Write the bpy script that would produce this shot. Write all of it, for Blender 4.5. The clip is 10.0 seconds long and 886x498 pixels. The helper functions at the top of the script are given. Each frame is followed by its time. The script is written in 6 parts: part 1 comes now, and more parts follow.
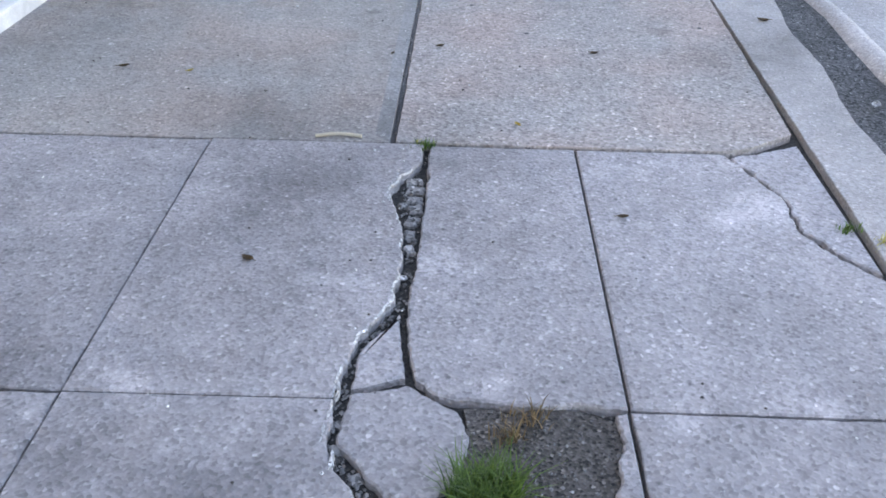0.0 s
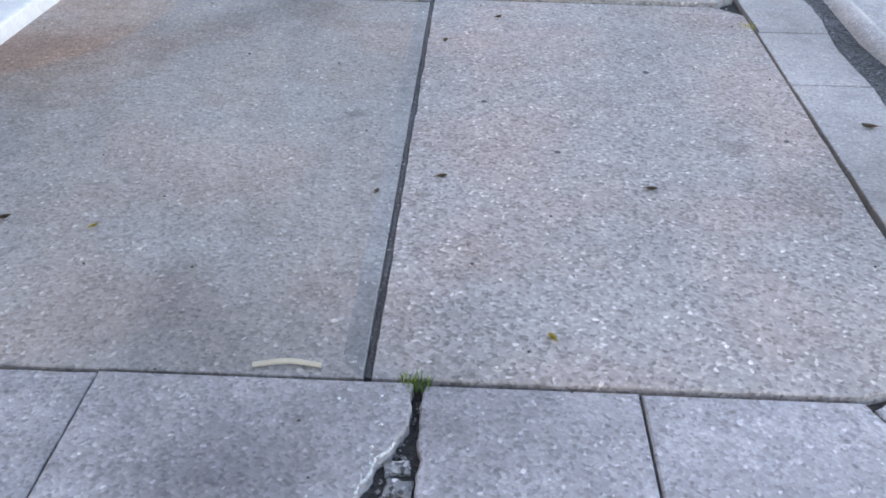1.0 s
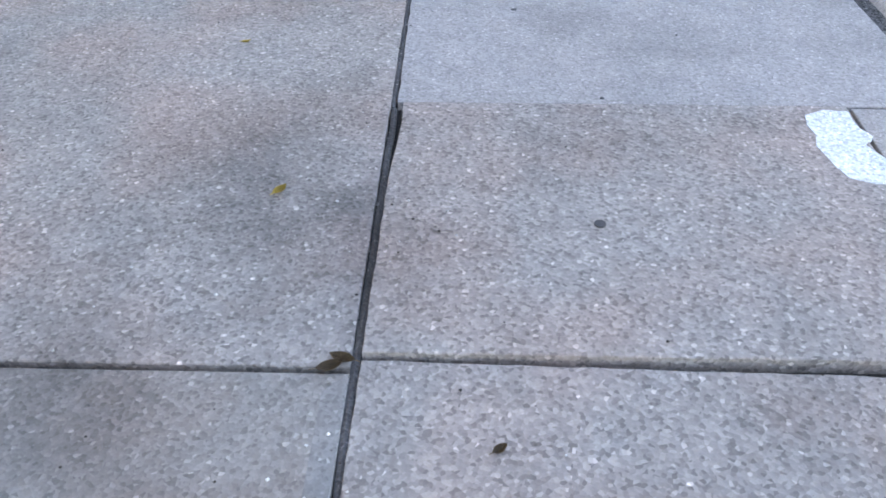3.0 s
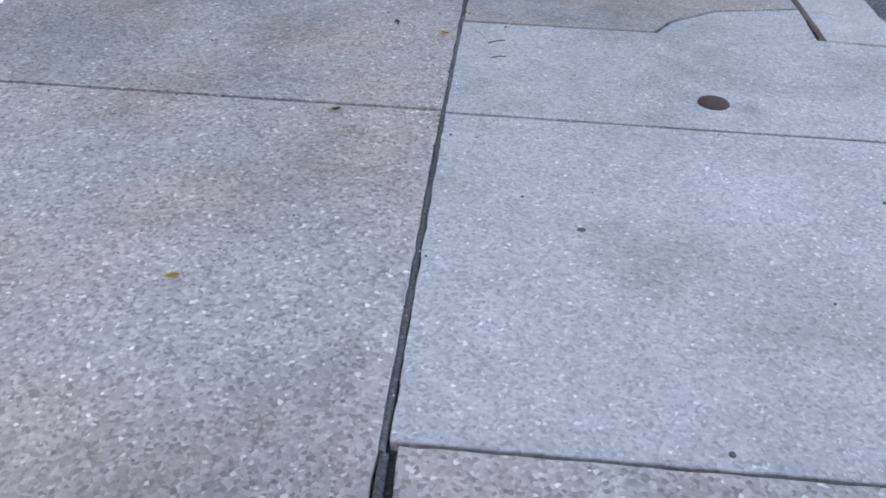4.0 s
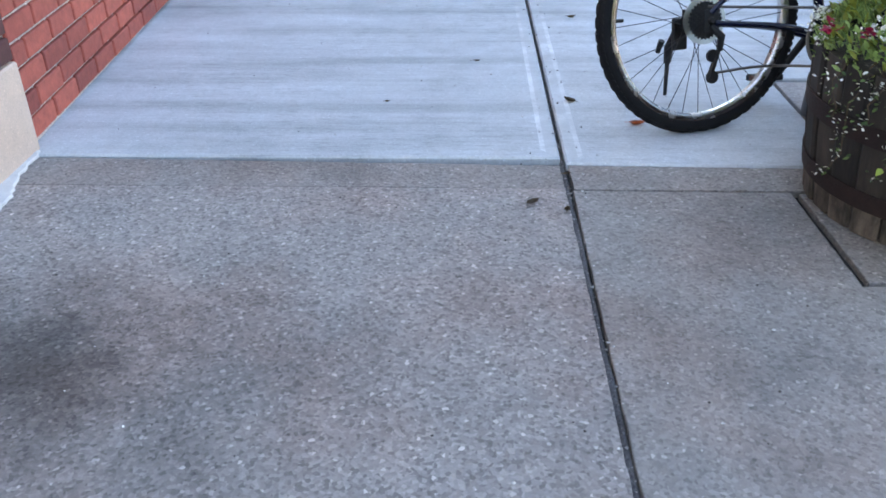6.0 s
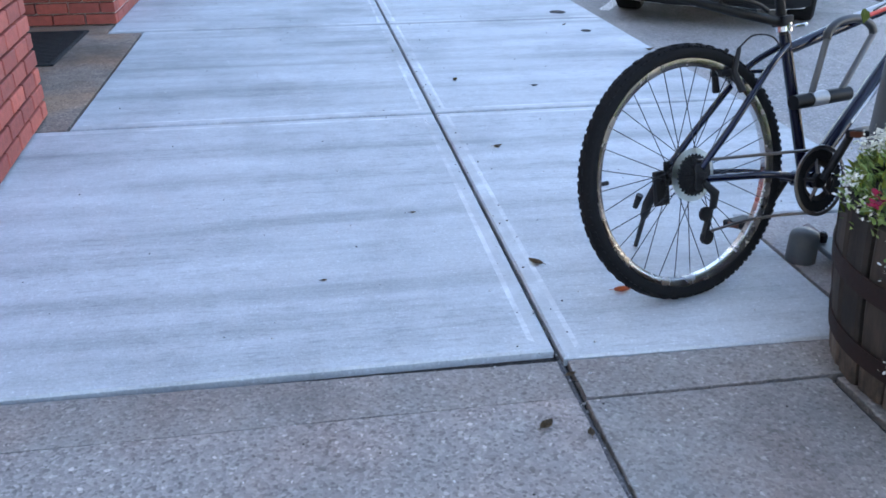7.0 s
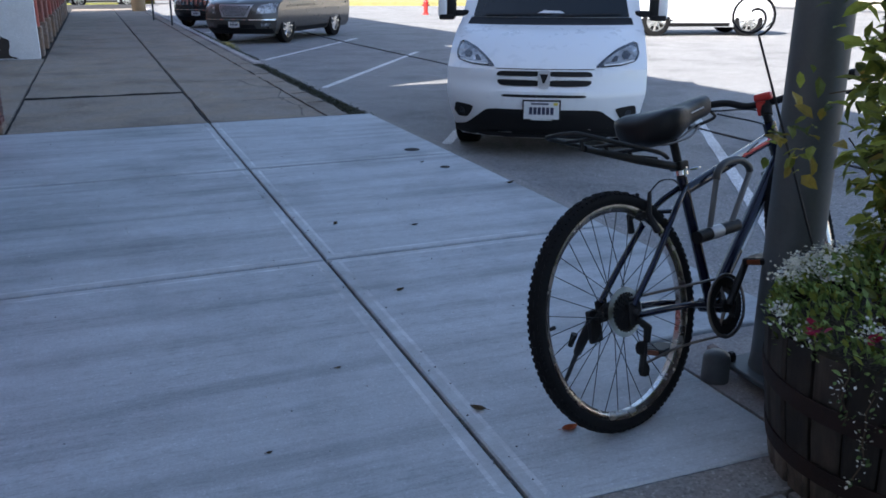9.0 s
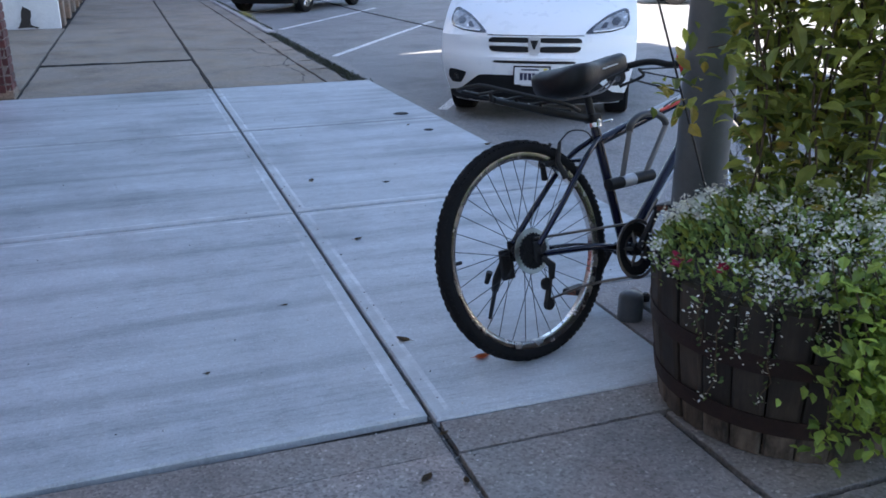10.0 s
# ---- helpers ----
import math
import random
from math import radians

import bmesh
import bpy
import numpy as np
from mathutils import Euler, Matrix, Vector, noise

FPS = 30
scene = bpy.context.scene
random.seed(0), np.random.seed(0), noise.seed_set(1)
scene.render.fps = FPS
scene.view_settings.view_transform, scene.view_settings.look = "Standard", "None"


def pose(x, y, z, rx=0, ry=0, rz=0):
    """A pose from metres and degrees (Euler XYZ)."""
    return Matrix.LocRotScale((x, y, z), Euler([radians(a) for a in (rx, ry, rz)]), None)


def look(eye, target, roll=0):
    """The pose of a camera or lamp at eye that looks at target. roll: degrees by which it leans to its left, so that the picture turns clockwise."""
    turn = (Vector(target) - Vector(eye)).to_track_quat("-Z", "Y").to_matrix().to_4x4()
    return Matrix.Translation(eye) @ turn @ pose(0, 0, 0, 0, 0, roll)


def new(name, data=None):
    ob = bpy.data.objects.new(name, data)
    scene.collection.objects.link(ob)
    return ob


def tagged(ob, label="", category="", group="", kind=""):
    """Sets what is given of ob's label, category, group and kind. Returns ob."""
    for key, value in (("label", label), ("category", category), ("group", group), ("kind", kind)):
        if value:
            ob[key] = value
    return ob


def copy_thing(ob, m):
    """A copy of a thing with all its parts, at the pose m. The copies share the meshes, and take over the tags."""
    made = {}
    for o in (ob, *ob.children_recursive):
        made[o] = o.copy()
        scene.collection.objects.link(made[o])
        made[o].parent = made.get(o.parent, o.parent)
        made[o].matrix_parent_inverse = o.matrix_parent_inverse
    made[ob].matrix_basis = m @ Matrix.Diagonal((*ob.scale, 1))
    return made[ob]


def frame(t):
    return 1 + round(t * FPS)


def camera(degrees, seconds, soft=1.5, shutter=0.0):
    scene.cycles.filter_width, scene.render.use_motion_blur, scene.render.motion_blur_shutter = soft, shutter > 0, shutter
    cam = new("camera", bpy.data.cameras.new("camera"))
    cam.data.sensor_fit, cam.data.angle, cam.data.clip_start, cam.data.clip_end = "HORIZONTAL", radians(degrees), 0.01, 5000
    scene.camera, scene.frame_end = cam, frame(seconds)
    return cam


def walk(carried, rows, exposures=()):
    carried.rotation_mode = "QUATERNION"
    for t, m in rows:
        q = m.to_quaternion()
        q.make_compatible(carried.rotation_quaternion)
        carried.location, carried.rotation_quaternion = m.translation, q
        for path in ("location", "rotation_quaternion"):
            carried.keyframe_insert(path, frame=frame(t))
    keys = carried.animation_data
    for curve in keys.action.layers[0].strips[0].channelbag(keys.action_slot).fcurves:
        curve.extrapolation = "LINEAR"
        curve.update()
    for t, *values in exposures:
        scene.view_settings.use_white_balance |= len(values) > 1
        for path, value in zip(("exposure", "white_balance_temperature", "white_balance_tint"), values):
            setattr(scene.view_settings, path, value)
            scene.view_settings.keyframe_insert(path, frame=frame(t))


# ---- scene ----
cam = camera(55.6, 10.0, soft=1.7)
PATH = [
    (0, (0.187, 3.179, 0.968), (0.145, 4.848, -0.133), 1.0),
    (0.5, (0.183, 3.601, 0.976), (0.13, 5.262, -0.138), 1.6),
    (1, (0.17, 4.066, 1.003), (0.11, 5.72, -0.119), 0.8),
    (1.5, (0.17, 4.531, 0.991), (0.116, 6.183, -0.135), 1.7),
    (2, (0.174, 5.062, 0.983), (0.222, 6.677, -0.195), 2.1),
    (2.2, (0.174, 5.254, 0.982), (0.258, 6.845, -0.227), 2.0),
    (3.3, (0.193, 6.551, 1.078), (0.107, 8.125, -0.153), -0.6),
    (3.5, (0.188, 6.777, 1.053), (0.1, 8.361, -0.165), -0.1),
    (4, (0.14, 7.28, 1.033), (0.035, 8.893, -0.145), 2.1),
    (4.5, (0.059, 7.805, 1.051), (-0.046, 9.431, -0.109), 2.2),
    (5, (-0.028, 8.311, 1.043), (-0.173, 9.943, -0.104), 2.7),
    (5.5, (-0.138, 8.744, 1.058), (-0.29, 10.41, -0.038), -0.7),
    (5.7, (-0.202, 8.937, 1.06), (-0.316, 10.626, -0.004), -0.6),
    (6.8, (-0.523, 9.708, 1.153), (-0.332, 11.472, 0.229), -0.4),
    (7, (-0.574, 9.804, 1.17), (-0.286, 11.577, 0.29), 0.0),
    (7.5, (-0.631, 10.036, 1.208), (-0.162, 11.83, 0.458), 0.4),
    (8, (-0.685, 10.139, 1.245), (-0.129, 11.961, 0.636), 0.3),
    (8.5, (-0.8, 10.063, 1.255), (-0.145, 11.864, 0.681), 0.1),
    (9, (-0.888, 9.916, 1.259), (-0.177, 11.682, 0.648), 0.0),
    (9.5, (-0.841, 9.767, 1.262), (-0.12, 11.522, 0.63), 0.2),
    (10, (-0.67, 9.56, 1.244), (-0.031, 11.332, 0.571), -0.3),
]
EXPOSURES = [(0, 3.14, 8000, 15), (2, 3.14, 8000, 14), (3.5, 3.11, 8000, 14), (5, 3.08, 7900, 14), (5.7, 3.08, 7700, 13), (7.0, 3.04, 6800, 12), (7.5, 2.8, 6550, 13), (8.0, 2.02, 6320, 12), (8.5, 1.44, 6320, 12), (8.9, 1.5, 6320, 12), (9.3, 1.54, 6320, 12), (10, 2.2, 6600, 13)]
walk(cam, [(t, look(eye, target, roll)) for t, eye, target, roll in PATH], EXPOSURES)

# ---- world and sun ----
SUN_DIR = Vector((-0.72, -0.30, 0.62)).normalized()   # towards the sun
world = bpy.data.worlds.new("sky")
scene.world = world
world.use_nodes = True
wn = world.node_tree
sky = wn.nodes.new("ShaderNodeTexSky")
sky.sky_type = "NISHITA"
sky.sun_disc = False
sky.sun_elevation = math.asin(SUN_DIR.z)
sky.sun_rotation = math.atan2(SUN_DIR.x, SUN_DIR.y)
wn.nodes["Background"].inputs["Strength"].default_value = 0.105
wn.links.new(sky.outputs[0], wn.nodes["Background"].inputs[0])
sun = new("sun", bpy.data.lights.new("sun", "SUN"))
sun.data.energy, sun.data.angle, sun.data.color = 5.0, radians(0.5), (1.0, 0.95, 0.87)
sun.matrix_world = look(SUN_DIR * 40, (0, 0, 0))


# ---- materials ----
def nodes_of(name):
    m = bpy.data.materials.new(name)
    m.use_nodes = True
    return m, m.node_tree.nodes, m.node_tree.links, m.node_tree.nodes["Principled BSDF"]


def noise_node(nd, lk, vec, scale, detail=4.0, rough=0.6, stretch=None):
    if stretch:
        mp = nd.new("ShaderNodeMapping")
        mp.inputs["Scale"].default_value = stretch
        lk.new(vec, mp.inputs[0])
        vec = mp.outputs[0]
    n = nd.new("ShaderNodeTexNoise")
    n.inputs["Scale"].default_value, n.inputs["Detail"].default_value, n.inputs["Roughness"].default_value = scale, detail, rough
    lk.new(vec, n.inputs["Vector"])
    return n.outputs["Fac"]


def ramp(nd, lk, fac, stops):
    r = nd.new("ShaderNodeValToRGB")
    el = r.color_ramp.elements
    while len(el) < len(stops):
        el.new(0.5)
    for e, (p, c) in zip(el, stops):
        e.position, e.color = p, (*c, 1) if len(c) == 3 else c
    lk.new(fac, r.inputs[0])
    return r.outputs[0]


def mix(nd, lk, mode, fac, a, b):
    n = nd.new("ShaderNodeMix")
    n.data_type, n.blend_type = "RGBA", mode
    for sock, val in ((n.inputs[0], fac), (n.inputs[6], a), (n.inputs[7], b)):
        if isinstance(val, (int, float)):
            sock.default_value = val
        elif isinstance(val, tuple):
            sock.default_value = (*val, 1)
        else:
            lk.new(val, sock)
    return n.outputs[2]


def bump(nd, lk, fac, dist, strength, bsdf, prev=None):
    b = nd.new("ShaderNodeBump")
    b.inputs["Strength"].default_value, b.inputs["Distance"].default_value = strength, dist
    lk.new(fac, b.inputs["Height"])
    if prev:
        lk.new(prev, b.inputs["Normal"])
    lk.new(b.outputs[0], bsdf.inputs["Normal"])
    return b.outputs[0]


def grey(v):
    return (v, v, v)


def concrete(name, base, speck=0.5, speck_scale=170, stain=0.35, tint=0.14, rough=0.85, bump_d=0.0025, warm=None, streak=0.0, stains=(), stones=0.0, pits=0.0, scaling=0.0):
    """Concrete with an exposed grain, blotches and stains; each slab takes its own tint."""
    m, nd, lk, bs = nodes_of(name)
    tc = nd.new("ShaderNodeTexCoord").outputs["Object"]
    vo = nd.new("ShaderNodeTexVoronoi")
    vo.inputs["Scale"].default_value = speck_scale
    lk.new(tc, vo.inputs["Vector"])
    sep = nd.new("ShaderNodeSeparateColor")
    lk.new(vo.outputs["Color"], sep.inputs[0])
    lo, hi = 1 - speck * 0.75, 1 + speck
    grain = ramp(nd, lk, sep.outputs[0], [(0.0, grey(1 - speck * 2.0)), (0.25, grey(lo)), (0.7, grey(1.0)), (1.0, grey(hi))])
    fine = noise_node(nd, lk, tc, speck_scale * 0.55, 5, 0.75)
    grain2 = ramp(nd, lk, fine, [(0.3, grey(1 - speck * 0.6)), (0.7, grey(1 + speck * 0.45))])
    big = noise_node(nd, lk, tc, 1.1, 5, 0.62)
    blotch = ramp(nd, lk, big, [(0.3, grey(1 - stain)), (0.5, grey(1.0)), (0.75, grey(1 + stain * 0.4))])
    mid = noise_node(nd, lk, tc, 9, 6, 0.7)
    blotch2 = ramp(nd, lk, mid, [(0.3, grey(1 - stain * 0.4)), (0.7, grey(1 + stain * 0.25))])
    col = mix(nd, lk, "MULTIPLY", 1.0, base, grain)
    col = mix(nd, lk, "MULTIPLY", 1.0, col, grain2)
    col = mix(nd, lk, "MULTIPLY", 1.0, col, blotch)
    col = mix(nd, lk, "MULTIPLY", 1.0, col, blotch2)
    chips = ramp(nd, lk, sep.outputs[1], [(0.955, grey(1.0)), (0.985, grey(1.0 + speck * 3.0))])
    col = mix(nd, lk, "MULTIPLY", 1.0, col, chips)
    if stones:
        v2 = nd.new("ShaderNodeTexVoronoi")
        v2.inputs["Scale"].default_value = 62
        lk.new(tc, v2.inputs["Vector"])
        s2 = nd.new("ShaderNodeSeparateColor")
        lk.new(v2.outputs["Color"], s2.inputs[0])
        tone = ramp(nd, lk, s2.outputs[0], [(0.0, grey(1 - stones)), (0.07, grey(1 - stones * 0.6)), (0.11, grey(1.0)), (0.76, grey(1.0)), (0.82, grey(1 + stones * 0.5)), (1.0, grey(1 + stones * 1.3))])
        col = mix(nd, lk, "MIX", ramp(nd, lk, v2.outputs["Distance"], [(0.16, grey(1)), (0.30, grey(0))]), col, mix(nd, lk, "MULTIPLY", 1.0, col, tone))
    if pits:
        v3 = nd.new("ShaderNodeTexVoronoi")
        v3.inputs["Scale"].default_value = 38
        lk.new(tc, v3.inputs["Vector"])
        s3 = nd.new("ShaderNodeSeparateColor")
        lk.new(v3.outputs["Color"], s3.inputs[0])
        small = ramp(nd, lk, v3.outputs["Distance"], [(0.10, grey(1)), (0.24, grey(0))])
        some = ramp(nd, lk, s3.outputs[2], [(0.50, grey(0)), (0.60, grey(1))])
        hole = mix(nd, lk, "MULTIPLY", 1.0, small, some)
        col = mix(nd, lk, "MIX", hole, col, mix(nd, lk, "MULTIPLY", 1.0, col, grey(1 - pits)))
    if scaling:
        sc = noise_node(nd, lk, tc, 5.5, 9, 0.68)
        where = noise_node(nd, lk, tc, 1.7, 3, 0.5)
        flake = mix(nd, lk, "MULTIPLY", 1.0, ramp(nd, lk, sc, [(0.53, grey(0)), (0.57, grey(1))]), ramp(nd, lk, where, [(0.48, grey(0)), (0.60, grey(1))]))
        col = mix(nd, lk, "MIX", flake, col, mix(nd, lk, "MULTIPLY", 1.0, col, grey(1 + scaling)))
    if warm:
        w = ramp(nd, lk, noise_node(nd, lk, tc, 2.3, 3, 0.5), [(0.42, grey(0)), (0.66, grey(1))])
        col = mix(nd, lk, "MIX", w, col, mix(nd, lk, "MULTIPLY", 1.0, col, warm))
    if streak:
        s1 = noise_node(nd, lk, tc, 1.0, 5, 0.6, (0.45, 5.5, 1))
        s2 = noise_node(nd, lk, tc, 1.0, 4, 0.6, (2.0, 190.0, 1))
        s4 = noise_node(nd, lk, tc, 1.0, 4, 0.65, (14.0, 60.0, 1))
        worn = noise_node(nd, lk, tc, 1.6, 3, 0.5)
        fleck = mix(nd, lk, "MULTIPLY", 1.0, ramp(nd, lk, s4, [(0.54, grey(0)), (0.62, grey(1))]), ramp(nd, lk, worn, [(0.40, grey(0.15)), (0.58, grey(1))]))
        col = mix(nd, lk, "MIX", fleck, col, mix(nd, lk, "MULTIPLY", 1.0, col, grey(1 - streak * 0.55)))
        col = mix(nd, lk, "MULTIPLY", 1.0, col, ramp(nd, lk, s1, [(0.3, grey(1 - streak)), (0.5, grey(1.0)), (0.72, grey(1 + streak * 0.55))]))
        col = mix(nd, lk, "MULTIPLY", 1.0, col, ramp(nd, lk, s2, [(0.3, grey(0.94)), (0.7, grey(1.05))]))
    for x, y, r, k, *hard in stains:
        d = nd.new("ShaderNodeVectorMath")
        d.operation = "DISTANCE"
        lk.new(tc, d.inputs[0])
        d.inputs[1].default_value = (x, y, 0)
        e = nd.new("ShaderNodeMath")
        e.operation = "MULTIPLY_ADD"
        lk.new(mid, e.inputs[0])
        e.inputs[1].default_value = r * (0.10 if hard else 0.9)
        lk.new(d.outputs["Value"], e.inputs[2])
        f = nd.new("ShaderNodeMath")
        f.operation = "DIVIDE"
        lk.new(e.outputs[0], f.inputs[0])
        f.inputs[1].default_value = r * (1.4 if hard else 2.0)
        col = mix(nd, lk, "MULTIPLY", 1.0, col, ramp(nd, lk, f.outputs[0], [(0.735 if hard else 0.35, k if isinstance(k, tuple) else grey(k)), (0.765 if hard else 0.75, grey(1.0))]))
    oi = nd.new("ShaderNodeObjectInfo")
    col = mix(nd, lk, "MULTIPLY", 1.0, col, ramp(nd, lk, oi.outputs["Random"], [(0.0, grey(1 - tint)), (1.0, grey(1 + tint * 0.4))]))
    lk.new(col, bs.inputs["Base Color"])
    bs.inputs["Roughness"].default_value = rough
    bs.inputs["Specular IOR Level"].default_value = 0.3
    nb = bump(nd, lk, vo.outputs["Distance"], bump_d, 0.55, bs)
    bump(nd, lk, fine, bump_d, 0.5, bs, nb)
    return m


def plain(name, color, rough=0.5, metal=0.0, vary=0.12, scale=6.0, coat=0.0, bump_d=0.0, spec=0.5):
    """A surface of one colour with soft blotches and a fine grain."""
    m, nd, lk, bs = nodes_of(name)
    tc = nd.new("ShaderNodeTexCoord").outputs["Object"]
    n1, n2 = noise_node(nd, lk, tc, scale, 5, 0.65), noise_node(nd, lk, tc, scale * 14, 4, 0.7)
    col = mix(nd, lk, "MULTIPLY", 1.0, color, ramp(nd, lk, n1, [(0.3, grey(1 - vary)), (0.7, grey(1 + vary * 0.5))]))
    col = mix(nd, lk, "MULTIPLY", 1.0, col, ramp(nd, lk, n2, [(0.3, grey(1 - vary * 0.5)), (0.7, grey(1 + vary * 0.3))]))
    lk.new(col, bs.inputs["Base Color"])
    lk.new(ramp(nd, lk, n1, [(0.3, grey(max(rough - 0.07, 0.02))), (0.7, grey(min(rough + 0.08, 1)))]), bs.inputs["Roughness"])
    bs.inputs["Metallic"].default_value = metal
    bs.inputs["Coat Weight"].default_value = coat
    bs.inputs["Coat Roughness"].default_value = 0.06
    bs.inputs["Specular IOR Level"].default_value = spec
    if bump_d:
        bump(nd, lk, n2, bump_d, 0.6, bs)
    return m


def leafy(name, dark, light, through_light=0.3):
    """A thin leaf that lets some light through; each one takes its own tone."""
    m, nd, lk, bs = nodes_of(name)
    gi = nd.new("ShaderNodeNewGeometry").outputs["Random Per Island"]
    tc = nd.new("ShaderNodeTexCoord").outputs["Object"]
    col = ramp(nd, lk, gi, [(0.0, dark), (0.6, light), (1.0, tuple(min(1, c * 1.5) for c in light))])
    col = mix(nd, lk, "MULTIPLY", 1.0, col, ramp(nd, lk, noise_node(nd, lk, tc, 60, 3, 0.6), [(0.3, grey(0.8)), (0.7, grey(1.12))]))
    lk.new(col, bs.inputs["Base Color"])
    bs.inputs["Roughness"].default_value = 0.5
    tr = nd.new("ShaderNodeBsdfTranslucent")
    lk.new(mix(nd, lk, "MULTIPLY", 1.0, col, (1.25, 1.2, 0.7)), tr.inputs[0])
    ms = nd.new("ShaderNodeMixShader")
    ms.inputs[0].default_value = through_light
    lk.new(bs.outputs[0], ms.inputs[1])
    lk.new(tr.outputs[0], ms.inputs[2])
    lk.new(ms.outputs[0], nd["Material Output"].inputs["Surface"])
    return m


def wood(name, a, b, stretch):
    m, nd, lk, bs = nodes_of(name)
    tc = nd.new("ShaderNodeTexCoord").outputs["Object"]
    g = noise_node(nd, lk, tc, 1.0, 6, 0.7, stretch)
    n = noise_node(nd, lk, tc, 5, 4, 0.6)
    col = mix(nd, lk, "MULTIPLY", 1.0, ramp(nd, lk, g, [(0.3, a), (0.7, b)]), ramp(nd, lk, n, [(0.35, grey(0.55)), (0.65, grey(1.15))]))
    oi = nd.new("ShaderNodeObjectInfo")
    col = mix(nd, lk, "MULTIPLY", 1.0, col, ramp(nd, lk, oi.outputs["Random"], [(0.0, grey(0.65)), (1.0, grey(1.2))]))
    lk.new(col, bs.inputs["Base Color"])
    bs.inputs["Roughness"].default_value = 0.8
    bump(nd, lk, g, 0.003, 0.6, bs)
    return m


def brick_mat(name, dark, light):
    m, nd, lk, bs = nodes_of(name)
    tc = nd.new("ShaderNodeTexCoord").outputs["Object"]
    oi = nd.new("ShaderNodeObjectInfo").outputs["Random"]
    c = ramp(nd, lk, oi, [(0.0, dark), (0.5, tuple((x + y) / 2 for x, y in zip(dark, light))), (1.0, light)])
    off = nd.new("ShaderNodeVectorMath")
    off.operation = "ADD"
    lk.new(tc, off.inputs[0])
    lk.new(oi, off.inputs[1])
    n = noise_node(nd, lk, off.outputs[0], 28, 5, 0.7)
    c = mix(nd, lk, "MULTIPLY", 1.0, c, ramp(nd, lk, n, [(0.3, grey(0.72)), (0.7, grey(1.18))]))
    lk.new(c, bs.inputs["Base Color"])
    bs.inputs["Roughness"].default_value = 0.78
    bump(nd, lk, noise_node(nd, lk, tc, 120, 4, 0.7), 0.0015, 0.6, bs)
    return m


def glass_mat(name, tint=(0.85, 0.9, 0.92), rough=0.02):
    m, nd, lk, bs = nodes_of(name)
    bs.inputs["Base Color"].default_value = (*tint, 1)
    bs.inputs["Roughness"].default_value = rough
    bs.inputs["Transmission Weight"].default_value = 1.0
    bs.inputs["IOR"].default_value = 1.45
    return m


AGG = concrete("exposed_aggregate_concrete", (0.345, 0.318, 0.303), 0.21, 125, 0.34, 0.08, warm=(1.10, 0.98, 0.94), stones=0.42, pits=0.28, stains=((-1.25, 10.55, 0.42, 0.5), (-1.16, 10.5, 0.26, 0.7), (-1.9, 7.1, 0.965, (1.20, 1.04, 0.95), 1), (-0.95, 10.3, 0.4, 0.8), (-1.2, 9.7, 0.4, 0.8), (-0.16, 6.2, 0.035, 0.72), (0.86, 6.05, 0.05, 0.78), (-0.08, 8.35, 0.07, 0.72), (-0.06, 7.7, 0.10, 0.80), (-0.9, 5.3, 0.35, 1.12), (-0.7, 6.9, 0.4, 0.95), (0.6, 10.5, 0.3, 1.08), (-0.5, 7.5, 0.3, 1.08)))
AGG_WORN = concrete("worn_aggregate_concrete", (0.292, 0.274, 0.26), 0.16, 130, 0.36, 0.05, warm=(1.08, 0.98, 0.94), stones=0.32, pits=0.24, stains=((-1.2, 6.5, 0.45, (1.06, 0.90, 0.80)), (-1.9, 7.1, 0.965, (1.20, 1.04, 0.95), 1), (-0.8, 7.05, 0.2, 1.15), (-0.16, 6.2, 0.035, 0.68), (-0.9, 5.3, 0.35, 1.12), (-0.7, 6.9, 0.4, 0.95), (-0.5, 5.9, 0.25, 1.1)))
OLD = concrete("worn_concrete_squares", (0.345, 0.322, 0.325), 0.16, 150, 0.42, 0.10, stones=0.22, pits=0.34, scaling=0.22, stains=((-0.95, 4.1, 0.5, 0.76), (-0.3, 3.95, 0.35, 0.78), (-0.25, 4.5, 0.45, 0.84), (0.85, 4.6, 0.45, 1.14), (-0.2, 4.75, 0.3, 0.88), (0.56, 4.17, 0.05, 1.4), (0.8, 4.2, 0.04, 1.3), (-0.35, 4.2, 0.04, 1.35), (0.25, 4.23, 0.03, 1.4), (0.88, 4.86, 0.10, 1.45), (0.78, 4.8, 0.06, 1.35), (-0.15, 4.93, 0.16, 0.74), (-0.2, 4.6, 0.12, 1.18), (0.6, 4.3, 0.12, 1.2), (0.75, 4.25, 0.10, 1.28), (0.3, 4.9, 0.2, 1.12), (-0.9, 4.5, 0.3, 0.9)))
LIGHT = concrete("light_concrete", (0.372, 0.356, 0.354), 0.15, 150, 0.28, 0.06, pits=0.25, bump_d=0.0015, stains=((0.48, 8.72, 0.16, 0.80), (0.84, 9.46, 0.05, 0.78), (0.7, 9.0, 0.2, 1.15)))
NEW = concrete("new_broomed_concrete", (0.50, 0.535, 0.56), 0.055, 180, 0.24, 0.05, bump_d=0.0006, streak=0.28, pits=0.18)
TROWEL = concrete("trowelled_concrete_border", (0.53, 0.56, 0.58), 0.03, 240, 0.35, 0.05, bump_d=0.0003, streak=0.08, scaling=0.16)
RIDGE = concrete("pale_trowel_ridge", (0.65, 0.68, 0.70), 0.03, 240, 0.6, 0.05, bump_d=0.0004, streak=0.22)
